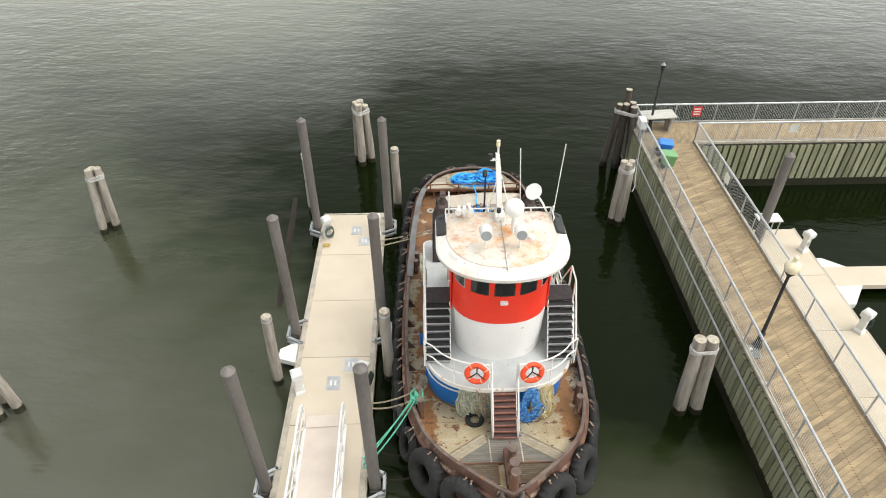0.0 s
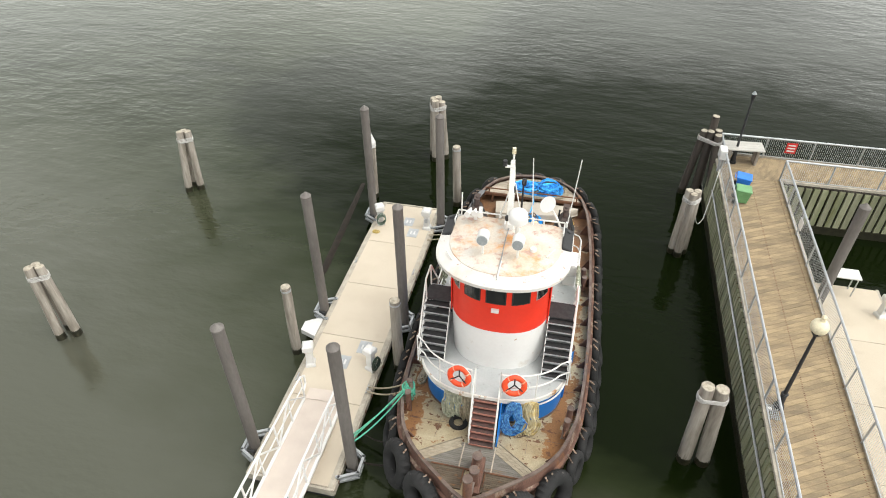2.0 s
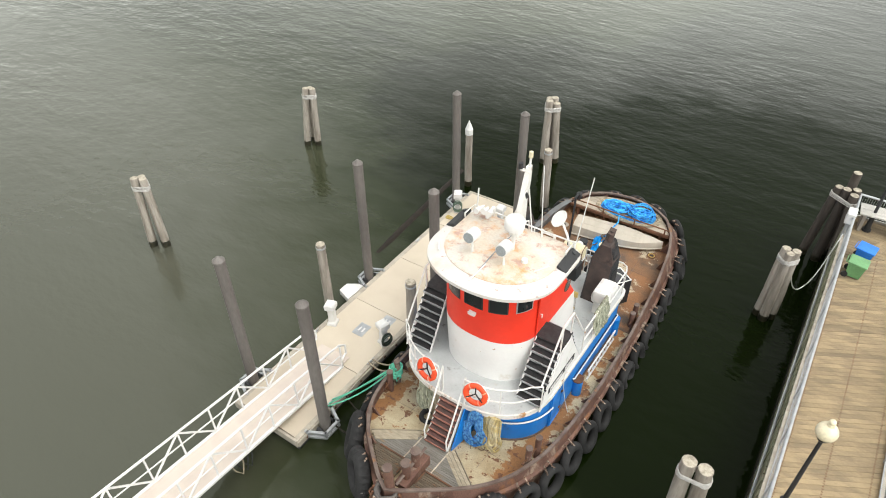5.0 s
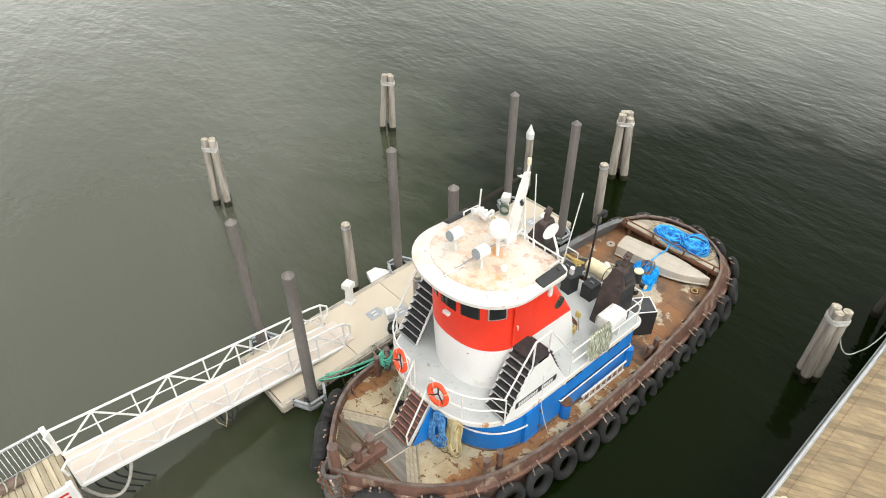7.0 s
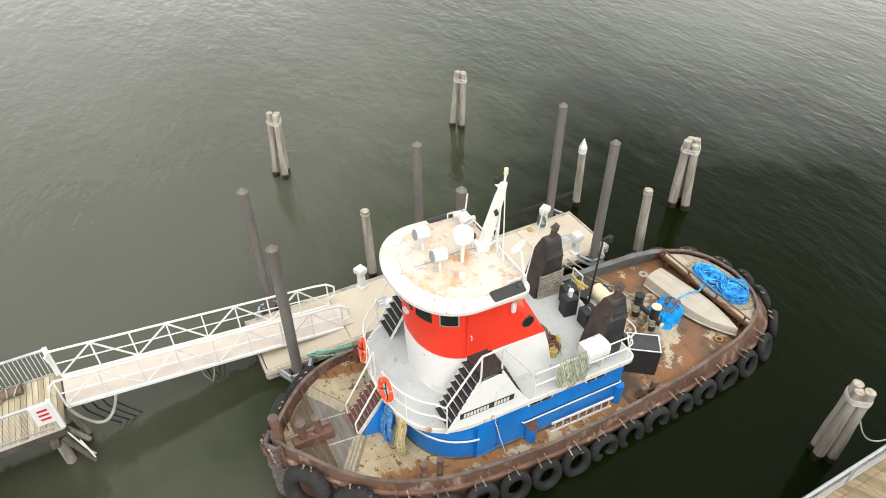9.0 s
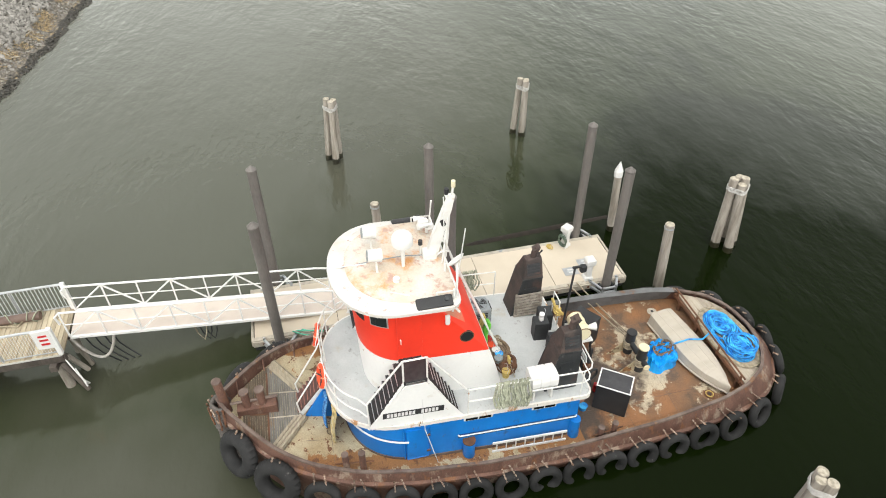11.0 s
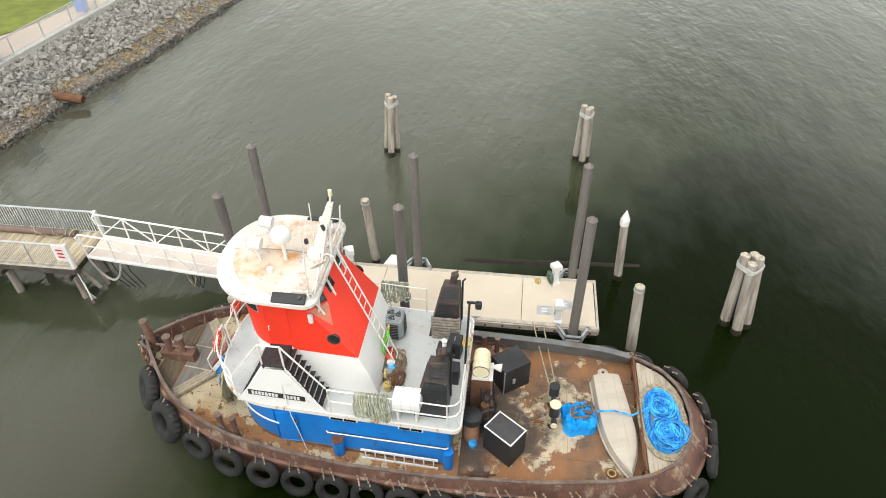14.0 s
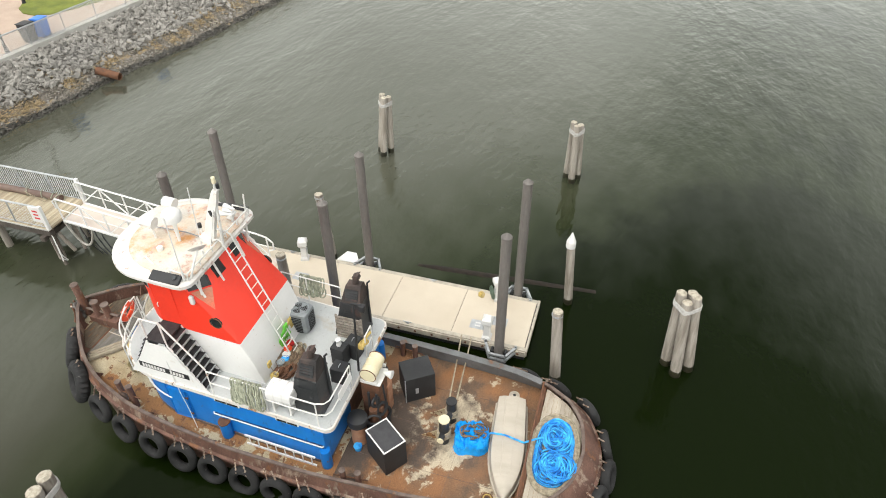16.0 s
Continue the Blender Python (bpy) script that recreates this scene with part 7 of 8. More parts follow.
part("canister", box(B(), (0.12, 0, 0.72), (0.52, 0.80, 0.42), bevel=0.14), PLASTIC, raft, smooth=True)
for y in (-0.25, 0.0, 0.25):
    part("strap", box(B(), (0.12, y, 0.72), (0.54, 0.045, 0.44), bevel=0.13), WHITE, raft)
for y in (-0.25, 0.25):
    part("cradle", box(B(), (0.12, y, 0.26), (0.40, 0.06, 0.52), bevel=0.01), RAIL, raft)
rack = thing("slatted_crate", pose(-1.02, 9.28, ZU), "grey slatted timber crate side beside the funnel", "crate")
for i in range(8):
    part("slat", box(B(), (0, 0, 0.08 + i * 0.115), (0.03, 0.84, 0.075)), PILE, rack)
for y in (-0.40, 0.40):
    part("upright", box(B(), (-0.03, y, 0.47), (0.04, 0.06, 0.94)), PILE, rack)
for x, y, w, l, h, lab in ((-0.55, 9.62, 0.42, 0.40, 0.62, "black loudspeaker box on the grey upper deck"), (-0.18, 9.35, 0.36, 0.42, 0.66, "black equipment case on the grey upper deck"), (0.42, 9.62, 0.40, 0.46, 0.55, "black battery case beside the funnel")):
    t = thing("equipment_case", pose(x, y, upper_z(y), 0, 0, rnd.uniform(-8, 8)), lab, "box", "upper deck cases")
    part("case", box(B(), (0, 0, h / 2), (w, l, h), bevel=0.02), BLACK, t)
    part("lid", box(B(), (0, 0, h + 0.01), (w * 0.96, l * 0.96, 0.02), bevel=0.008), SOOT, t)
    part("handle", tube(B(), [(-0.07, 0, h + 0.02), (-0.05, 0, h + 0.06), (0.05, 0, h + 0.06), (0.07, 0, h + 0.02)], 0.012, 6), GALV, t)
part_l = thing("work_lamp", pose(-0.18, 9.35, upper_z(9.35) + 0.68), "small white work lamp on the black case", "lamp")
part("body", box(B(), (0, 0, 0.07), (0.14, 0.12, 0.14), bevel=0.03), PLASTIC, part_l)
part("head", rod(B(), (0.0, 0, 0.14), (0.02, 0, 0.26), 0.07, 0.08, 12), PLASTIC, part_l)
pole = thing("lamp_pole", pose(-0.02, 9.96, upper_z(9.95)), "slim black pole with a flood light at the deck's aft edge", "lamp")
part("pole", rod(B(), (0, 0, 0), (0.0, 0.10, 2.72), 0.036, 0.03, 10), BLACK, pole)
part("head", box(B(), (0.0, 0.34, 2.64), (0.16, 0.18, 0.22), bevel=0.05), BLACK, pole)
part("arm", box(B(), (0.0, 0.18, 2.72), (0.05, 0.30, 0.06)), BLACK, pole)
bm = B()
tube(bm, [(0.0, 0, 0), (0.35, -0.05, 0.02), (0.72, 0.04, 0.04)], 0.045, 8)
single("spare_float", bm, ROPEYEL, pose(-0.95, 10.0, ZU + 0.62), "yellow wrapped spar lying along the aft rail", "spar", smooth=True)
coil("hose_coil", -0.45, 9.98, ZU + 0.55, 0.16, 0.10, 4, 0.02, ROPEYEL, "yellow hose coil hung at the aft rail", 2, 21)

# roof ladder up the sloping back
lad = thing("roof_ladder", HERE, "white steel ladder leaning on the red wheelhouse back", "ladder")
LT, LB = Vector((-0.10, 6.55, 6.15)), Vector((0.05, 8.02, upper_z(8.0)))
for x in (-0.19, 0.19):
    part("rail", tube(B(), [LB + Vector((x, 0, 0)), LT + Vector((x, 0.06, 0)), LT + Vector((x, 0.0, 0.25)), LT + Vector((x, -0.15, 0.34)), LT + Vector((x, -0.3, 0.24))], 0.024, 6), RAIL, lad, smooth=True)
for k in range(13):
    p = LB.lerp(LT, (k + 0.7) / 13.2) + Vector((0, 0.03, 0))
    part("rung", tube(B(), [p + Vector((-0.19, 0, 0)), p + Vector((0.19, 0, 0))], 0.014, 6), RAIL, lad)

# hoses, buckets and tools at the wheelhouse foot
LIME = material("lime_green_hose", (0.16, 0.58, 0.06), (0.12, 0.46, 0.05), 5.0, rough=0.5)
hank(-0.10, 7.66, upper_z(7.6) + 0.98, 0.16, 0.92, 9, LIME, "lime green hose hung in loops on the white wall", r=0.024, seed=31, loop=2.0)
hank(-0.42, 7.62, upper_z(7.6) + 0.92, 0.10, 0.80, 6, ROPEYEL, "yellow hose hung in loops beside the green one", r=0.02, seed=32, loop=1.8)
coil("rope_coil", 0.30, 7.95, upper_z(7.9) + 0.02, 0.34, 0.24, 8, 0.022, ROPEBROWN, "heap of old brown rope and chain on grey deck", 5, 33, 0.09)
coil("rope_coil", 0.78, 7.98, upper_z(8.0) + 0.02, 0.32, 0.22, 7, 0.02, RUST, "heap of rusty chain on the grey deck", 4, 34, 0.09)
coil("rope_coil", -0.08, 7.92, upper_z(7.9) + 0.02, 0.22, 0.18, 6, 0.018, ROPETAN, "tangle of pale line on the grey deck", 4, 35, 0.08)
for x, y, mat_, lab in ((-0.14, 7.76, SIGNRED, "red plastic bucket at the wheelhouse foot"), (0.10, 7.80, ORANGE, "orange plastic bucket at the wheelhouse foot"), (0.30, 7.86, PLASTIC, "white paint pail among old ropes"), (0.46, 7.90, ROPEBLUE, "blue paint tin on the deck"), (0.62, 7.84, ACGREY, "grey paint tin among old ropes"), (0.98, 7.92, RUST, "rusty tin beside the chain heap"), (1.10, 7.90, ROPEYEL, "yellow jerry can beside the wheelhouse")):
    t = thing("bucket", pose(x, y, upper_z(y)), lab, "bucket", "buckets")
    part("pail", rod(B(), (0, 0, 0), (0, 0, 0.24), 0.09, 0.115, 14), mat_, t, smooth=True)
    part("rim", ring(B(), (0, 0, 0.24), (0, 0, 1), 0.115, 0.01, 14, 5), mat_, t)
    part("handle", tube(B(), [(-0.11, 0, 0.24), (-0.06, 0.05, 0.32), (0.06, 0.05, 0.32), (0.11, 0, 0.24)], 0.006, 5), GALV, t)
br = thing("broom", pose(1.18, 8.02, upper_z(8)), "broom with yellow head leaning on the white wall", "broom")
part("stick", tube(B(), [(0, 0.12, 0.0), (0.02, -0.10, 0.75)], 0.012, 6), ROPETAN, br)
part("head", box(B(), (0.02, -0.11, 0.82), (0.16, 0.06, 0.20), bevel=0.02), ROPEYEL, br)

# aluminium ladder lashed along the house
al = thing("aluminium_ladder", pose(2.22, 8.35, deck_z(8.4) + 0.02, 0, 0, 0), "white aluminium ladder standing on edge beside the blue house", "ladder")
for z in (0.04, 0.43):
    part("rail", box(B(), (0, 0, z - 0.0), (0.04, 2.2, 0.07), Euler((-0.075, 0, 0)).to_matrix()), ALU, al)
for k in range(8):
    y = -0.97 + k * 0.277
    part("rung", tube(B(), [(0, y, 0.04 - y * 0.075), (0, y, 0.43 - y * 0.075)], 0.018, 6), ALU, al)

# loose gear forward
coil("rope_coil", -2.15, 4.75, deck_z(4.7) + 0.03, 0.14, 0.30, 4, 0.022, ROPETAN, "small tan rope coil on the side deck", 2, 41)
coil("rope_coil", 0.95, 2.95, deck_z(2.9) + 0.04, 0.30, 0.26, 1, 0.013, ROPEBROWN, "thin dark line looped on the foredeck", 1, 42)
bm = B()
ring(bm, (0, 0, 0.07), (0, 0, 1), 0.20, 0.07, 24, 8)
single("small_tyre", bm, RUBBER, pose(-0.72, 3.02, deck_z(3.0) + 0.04), "small black tyre lying on the foredeck", "tyre", smooth=True)
bm = B()
tube(bm, [(2.12, 5.35, upper_z(5.4) + 0.9), (2.14, 5.4, 2.3), (2.2, 5.55, 1.6), (2.3, 5.7, deck_z(5.7) + 0.06)], 0.012, 5)
single("hanging_rope", bm, PLASTIC, HERE, "thin pale cord hanging down the blue house side", "cord")

# foredeck timber platform in front of the stair
PALEWOOD = material("pale_worn_board", (0.37, 0.325, 0.245), (0.28, 0.24, 0.175), 4.0, 0.35, 0.65, 0.85, 0.0, 0.35, 40, (0.26, 0.18, 0.10), 1.8, 0.58, 0.70, (0.6, 4, 1), random_tint=0.2)
TANGRATE = material("tan_rusty_slats", (0.135, 0.108, 0.075), (0.09, 0.07, 0.05), 3.0, 0.35, 0.65, 0.85, 0.0, 0.35, 30, (0.24, 0.12, 0.05), 1.5, 0.58, 0.70, random_tint=0.12)
fore = thing("bow_platform", HERE, "worn grey slatted platform with pale edge boards before the stair", "platform")
for i in range(25):
    y = 0.80 + i * 0.061
    w = min(float(np.interp(y, TSIDE[:, 1], TSIDE[:, 0])) - 0.14, 0.50 + (2.30 - y) * 1.25)
    if w < 0.1:
        continue
    tilt = Euler((-0.13, 0, 0)).to_matrix()
    if y > 1.42:
        part("slat", box(B(), (0.03, y, deck_z(y) + 0.085), (2 * w, 0.055, 0.035), tilt), BOWGRATE, fore)
        continue
    for s in (1, -1):
        part("slat", box(B(), (0.03 + s * (w / 2 + 0.13), y, deck_z(y) + 0.075), (max(w - 0.24, 0.05), 0.055, 0.035), tilt), TANGRATE, fore)
for s in (1, -1):
    for x0, y0, x1, y1 in ((0.42, 2.28, 0.42, 1.45), (0.28, 1.40, 0.28, 0.95)):
        d = Vector((0, y1 - y0, deck_z(y1) - deck_z(y0)))
        part("frame_bar", box(B(), (0.03 + s * x0, (y0 + y1) / 2, (deck_z(y0) + deck_z(y1)) / 2 + 0.085), (0.035, d.length, 0.05), Euler((math.atan2(d.z, d.y) - math.pi, 0, 0)).to_matrix()), DECKWOOD if x0 > 0.4 else RUST, fore)
    a, b = Vector((s * 0.50, 2.38, deck_z(2.36) + 0.11)), Vector((s * 1.56, 1.60, deck_z(1.62) + 0.11))
    dd = b - a
    q = dd.to_track_quat("X", "Z").to_matrix()
    for k in range(3):
        off = Vector((-s * 0.058 * k, -0.079 * k, 0.010 * k))
        part("edge_plank", box(B(), (a + b) / 2 + off, (dd.length - 0.10 * k, 0.088, 0.045), q), PALEWOOD, fore, "pale slatted edge board")
    part("edge_bar", box(B(), (a + b) / 2 + Vector((s * 0.045, 0.06, -0.02)), (dd.length + 0.04, 0.022, 0.07), q), PALEWOOD, fore)
part("cross_bar", box(B(), (0.03, 1.42, deck_z(1.42) + 0.09), (2.3, 0.04, 0.05)), RUST, fore)

# mooring lines
def line(pts, r, mat_, label, sag=0.1):
    out = []
    for p, q in zip(pts, pts[1:]):
        p, q = Vector(p), Vector(q)
        for k in range(8):
            f = k / 8
            out.append(p.lerp(q, f) - Vector((0, 0, sag * 4 * f * (1 - f))))
    out.append(Vector(pts[-1]))
    bm = B()
    tube(bm, out, r, 6)
    single("mooring_line", bm, mat_, HERE, label, "rope", "mooring lines", smooth=True)


line([(-2.32, 3.70, 1.95), (-3.88, 2.30, FZ + 0.08)], 0.023, ROPEGREEN, "green mooring line from bow posts to the float", 0.06)
line([(-2.36, 3.62, 1.88), (-3.90, 2.46, FZ + 0.08)], 0.023, ROPEGREEN, "second green mooring line beside the first", 0.10)
line([(-2.40, 3.50, 1.80), (-3.88, 2.16, FZ + 0.08)], 0.023, ROPEGREEN, "third green mooring line slack above the water", 0.22)
line([(-2.33, 3.72, 2.0), (-3.88, 4.38, FZ + 0.08)], 0.026, ROPETAN, "tan mooring line sagging to a float cleat", 0.16)
line([(-2.33, 3.52, 1.92), (-3.90, 4.22, FZ + 0.08)], 0.026, ROPETAN, "second tan mooring line to the float cleat", 0.22)
line([(-0.42, 12.55, 1.2), (-3.85, 12.0, FZ + 0.06)], 0.026, ROPETAN, "tan stern line from towing post to the float", 0.05)
line([(-0.40, 12.75, 1.15), (-3.85, 12.35, FZ + 0.06)], 0.026, ROPETAN, "second tan stern line to the float", 0.08)
bm = B()
for k in range(6):
    tube(bm, [((0.12 + 0.05 * (k % 2)) * math.cos(a), (0.12 + 0.04 * (k % 3)) * math.sin(a), k * 0.05 + 0.02 * math.sin(2 * a)) for a in [i * math.tau / 16 for i in range(16)]], 0.032, 6, True)
tube(bm, [(0.12, 0, 0.1), (0.2, -0.05, 0.0), (0.16, -0.18, -0.1), (0.0, -0.12, 0.05)], 0.03, 6)
single("rope_hitch", bm, ROPEGREEN, pose(-2.35, 3.71, deck_z(3.7) + 0.35), "green rope turns on the bow mooring post", "rope", smooth=True)

hank(-2.30, 3.62, deck_z(3.6) + 0.78, 0.16, 0.42, 6, ROPEGREEN, "loose loops of green rope on the bow posts", (0, 1), 0.028, 61, 1.4)

line([(-3.62, 1.95, 0.42), (-2.25, 1.75, 0.9)], 0.03, LOGWOOD, "dark wet bow line low between float and hull", 0.25)
line([(-3.75, 2.9, 0.34), (-2.5, 2.5, 0.7)], 0.025, LOGWOOD, "dark wet line slack between float and hull", 0.2)
for k in range(4):
    f = 0.02 + 0.03 * k
    pts = [gp(0.4 - 0.12 * k, f, -0.08), gp(0.5 - 0.1 * k, f + 0.02, -0.75 - 0.06 * k), gp(0.7 - 0.1 * k, f + 0.06, -1.15 - 0.05 * k), gp(0.6, f + 0.10, -1.6)]
    bm = B()
    tube(bm, [Vector(p) for p in pts], 0.024, 6)
    single("shore_cable", bm, BLACK, HERE, "thick black shore cable hanging under the gangway", "cable", "gangway cables", smooth=True)
for k in range(3):
    f = 0.43 + 0.02 * k
    bm = B()
    tube(bm, [gp(0.75, f, -0.06), gp(0.85, f + 0.01, -0.5), gp(0.95, f + 0.03, -0.75), gp(0.9, f + 0.045, -0.4), gp(0.8, f + 0.05, -0.06)], 0.022, 6)
    single("shore_cable", bm, BLACK if k else ROPETAN, HERE, "cable loop tied up under the gangway deck", "cable", "gangway cables", smooth=True)

# ---- things on the float, pier and shore ----
t = thing("dock_table", pose(11.6, 12.38, FZ), "white plastic cutting table at the side float's end", "table")
part("top", box(B(), (0, 0, 0.84), (0.95, 0.55, 0.06), bevel=0.015), PLASTIC, t)
for x in (-0.4, 0.4):
    for y in (-0.2, 0.2):
        part("leg", rod(B(), (x, y, 0), (x, y, 0.82), 0.025, 0.025, 8), GALV, t)
coil("line_coil", -6.05, 12.15, FZ + 0.005, 0.16, 0.12, 3, 0.02, ROPEYEL, "small yellow line coil on the float edge", 1, 51)
bm = B()
loft(bm, [[(r * math.cos(a), y, r * math.sin(a)) for a in [i * math.tau / 10 for i in range(10)]] for y, r in ((0, 0.20), (2, 0.29), (5, 0.29), (8.0, 0.26), (8.4, 0.20))])
single("floating_log", bm, LOGWOOD, pose(-7.42, 8.1, -0.235, 0, 0, 3.6), "dark waterlogged timber drifting along the float", "log", smooth=True)

street_lamp(8.05, 17.75, "slim black lamp post at the pier corner", False)


def wheelie_bin(x, y, z, turn, mat_, label):
    h = 0.55 if label.startswith("low") else 1.08
    wide = 1.0 if label.startswith("low") else 1.3
    t = thing("wheeled_bin", pose(x, y, z, 0, 0, turn), label, "bin", "wheeled bins")
    bm = B()
    loft(bm, [[(sx * w * wide, sy * d * wide, zz) for sx, sy in ((-1, -1), (1, -1), (1, 1), (-1, 1))] for w, d, zz in ((0.20, 0.20, 0.05), (0.25, 0.26, h))])
    part("body", bm, mat_, t)
    part("lid", box(B(), (0, 0, h + 0.03), (0.54 * wide, 0.58 * wide, 0.06), Euler((0.06, 0, 0)).to_matrix(), 0.03), mat_, t)
    part("handle", tube(B(), [(-0.2, 0.28, h), (-0.2, 0.34, h + 0.02), (0.2, 0.34, h + 0.02), (0.2, 0.28, h)], 0.015, 6), mat_, t)
    for s in (-1, 1):
        part("wheel", rod(B(), (s * 0.2, 0.24, 0.10), (s * 0.26, 0.24, 0.10), 0.10, 0.10, 14), BLACK, t)


wheelie_bin(8.15, 15.75, PZ, 80, BINBLUE, "low blue wheeled bin standing by the pier rail")
wheelie_bin(8.02, 14.85, PZ, 85, BINGREEN, "low green wheeled bin standing by the pier rail")
seat = thing("wooden_bench", pose(8.35, 17.85, PZ, 0, 0, 4), "grey timber bench table in the pier corner", "bench")
for k in range(4):
    part("top_board", box(B(), (0, -0.3 + k * 0.19, 0.76), (1.5, 0.18, 0.05)), KERB, seat)
for x in (-0.55, 0.55):
    part("trestle", box(B(), (x, 0, 0.37), (0.10, 0.5, 0.74)), PILE, seat)
sg = thing("warning_sign", pose(10.3, 18.36, PZ), "red warning sign with white bars wired to the rail", "sign")
part("plate", box(B(), (0, 0, 0.60), (0.42, 0.02, 0.48), bevel=0.01), SIGNRED, sg)
for k in range(3):
    part("white_bar", box(B(), (0, -0.013, 0.47 + k * 0.13), (0.30, 0.008, 0.06)), PLASTIC, sg)
for x, y, lab in ((14.0, AY0 + 0.08, "white notice board wired to the inner pier rail"), (9.68, 12.9, "white notice plate wired to the pier rail")):
    t = single("notice_plate", box(B(), (0, 0, 0.6), (0.36, 0.03, 0.36)), PLASTIC, pose(x, y, PZ, 0, 0, 0 if x > 12 else 90), lab, "sign", "notice plates")
t = thing("notice_box", pose(7.38, 16.95, PZ), "white weatherproof box on the pier gate post", "box")
part("box", box(B(), (0, 0, 0.85), (0.28, 0.5, 0.42), bevel=0.03), PLASTIC, t)
part("post", box(B(), (0, 0, 0.35), (0.10, 0.10, 0.7)), GALV, t)
gr = thing("floor_grate", pose(7.62, 4.62, PZ + 0.01), "dark steel grate with white tag beside the lamp post", "grate")
for k in range(7):
    part("bar", box(B(), (-0.15 + k * 0.05, 0, 0.02), (0.02, 0.5, 0.03)), GALV, gr)
part("tag", box(B(), (-0.05, 0.1, 0.04), (0.09, 0.09, 0.012)), PLASTIC, gr)
line([(PX0 - 0.05, 16.6, PZ + 0.3), (6.9, 14.9, 1.2), (6.3, 14.0, 2.3)], 0.02, PLASTIC, "thin white line from the pier to the piles", 0.5)

# landing sign and rope
t = thing("landing_sign", pose(LX1 - 0.06, LY1 - 0.30, LZ), "white notice board with red marks at the gangway head", "sign")
part("board", box(B(), (0.06, 0, 0.72), (0.03, 0.48, 0.72), bevel=0.01), PLASTIC, t)
for k in range(3):
    part("red_bar", box(B(), (0.08, 0.02, 0.56 + k * 0.16), (0.008, 0.24, 0.07)), SIGNRED, t)
for k, (y, w) in enumerate(((-1.15, 0.17), (-1.5, 0.16), (-1.95, 0.17), (-2.5, 0.16))):
    bm = B()
    tube(bm, [(LX0 + 0.33 + w * math.cos(a), LY1 + y + 0.22 * math.sin(a * 0.5 + k), LZ + 0.16 + w * math.sin(a)) for a in [i * math.tau / 20 for i in range(21)]], 0.02, 6)
    single("rope_turn", bm, ROPEPALE, HERE, "loose turn of pale rope round the brown pipe", "rope", "pipe ropes", smooth=True)
line([(LX0 + 0.2, LY1 - 1.2, LZ + 0.3), (LX0 + 0.6, LY1 - 1.6, LZ + 0.05), (LX0 + 0.5, LY1 - 2.6, LZ + 0.3), (LX0 + 0.2, LY1 - 3.0, LZ + 0.05)], 0.02, ROPETAN, "pale rope wound round the brown pipe", 0.02)

# broken stubs and rope under the landing's end
for k, (x0, y0, x1, y1, z1) in enumerate(((-3.55, -4.72, -3.30, -4.25, 0.15), (-3.85, -4.66, -3.95, -4.30, 0.35), (-4.6, -4.66, -4.45, -4.35, 0.05))):
    bm = B()
    rod(bm, (x0, y0, 1.25), (x1, y1, z1), 0.09, 0.075, 10)
    single("timber_stub", bm, PILE if k else PILEDARK, HERE, "short broken timber hanging under the landing end", "timber", "timber stubs", smooth=True)
line([(-3.5, -4.55, 1.45), (-3.28, -4.28, 0.75), (-3.42, -4.20, 0.3), (-3.22, -4.2, 0.55), (-3.36, -4.35, 1.1), (-3.2, -4.2, 0.4)], 0.022, PLASTIC, "frayed white rope tangled round a timber stub", 0.04)

# promenade fence, lamps, bins
fence = thing("promenade_fence", QUAY @ pose(0, -0.2, 2.5), "pale grey picket fence along the promenade kerb", "fence")
mesh_rail(fence, (-36, 0, 0), (7.4, 0, 0), 1.05, 2.4, 0.05, 0.010, ALU)
wheelie_bin(-18.1, -17.78, 2.40, 3, BINBLUE, "blue wheeled bin behind the promenade fence")
wheelie_bin(-17.2, -17.9, 2.40, -2, BLACK, "black wheeled bin behind the promenade fence")
wheelie_bin(-26.0, -17.1, 2.40, 4, BINBLUE, "blue wheeled bin farther along the promenade fence")
for x, y in ((-15.5, -18.0), (-22.3, -23.3)):
    t = thing("park_lamp", pose(x, y, 2.40), "black lamp post behind the promenade fence", "lamp", "promenade lamps")
    part("post", rod(B(), (0, 0, 0), (0, 0, 3.6), 0.07, 0.05, 10), BLACK, t)
    part("base", rod(B(), (0, 0, 0), (0, 0, 0.5), 0.13, 0.09, 10), BLACK, t)
    part("globe", bmesh.ops.create_uvsphere(bm := B(), u_segments=14, v_segments=10, radius=0.2, matrix=Matrix.Translation((0, 0, 3.8))) and bm, GLOBE, t, smooth=True)
bm = B()
loft(bm, [[(r * math.cos(a), r * math.sin(a), z) for a in [i * math.tau / 18 for i in range(18)]] for r, z in ((0.19, 0.0), (0.23, 0.0), (0.23, 1.5), (0.19, 1.5), (0.19, 0.0))], caps=False)
single("rusty_pipe", bm, RUST, Matrix.Translation((-18.05, -14.75, 0.66)) @ Vector((-0.05, 1.0, -0.16)).to_track_quat("Z", "Y").to_matrix().to_4x4(), "short rusty outfall pipe lying on the bank", "pipe", smooth=True)
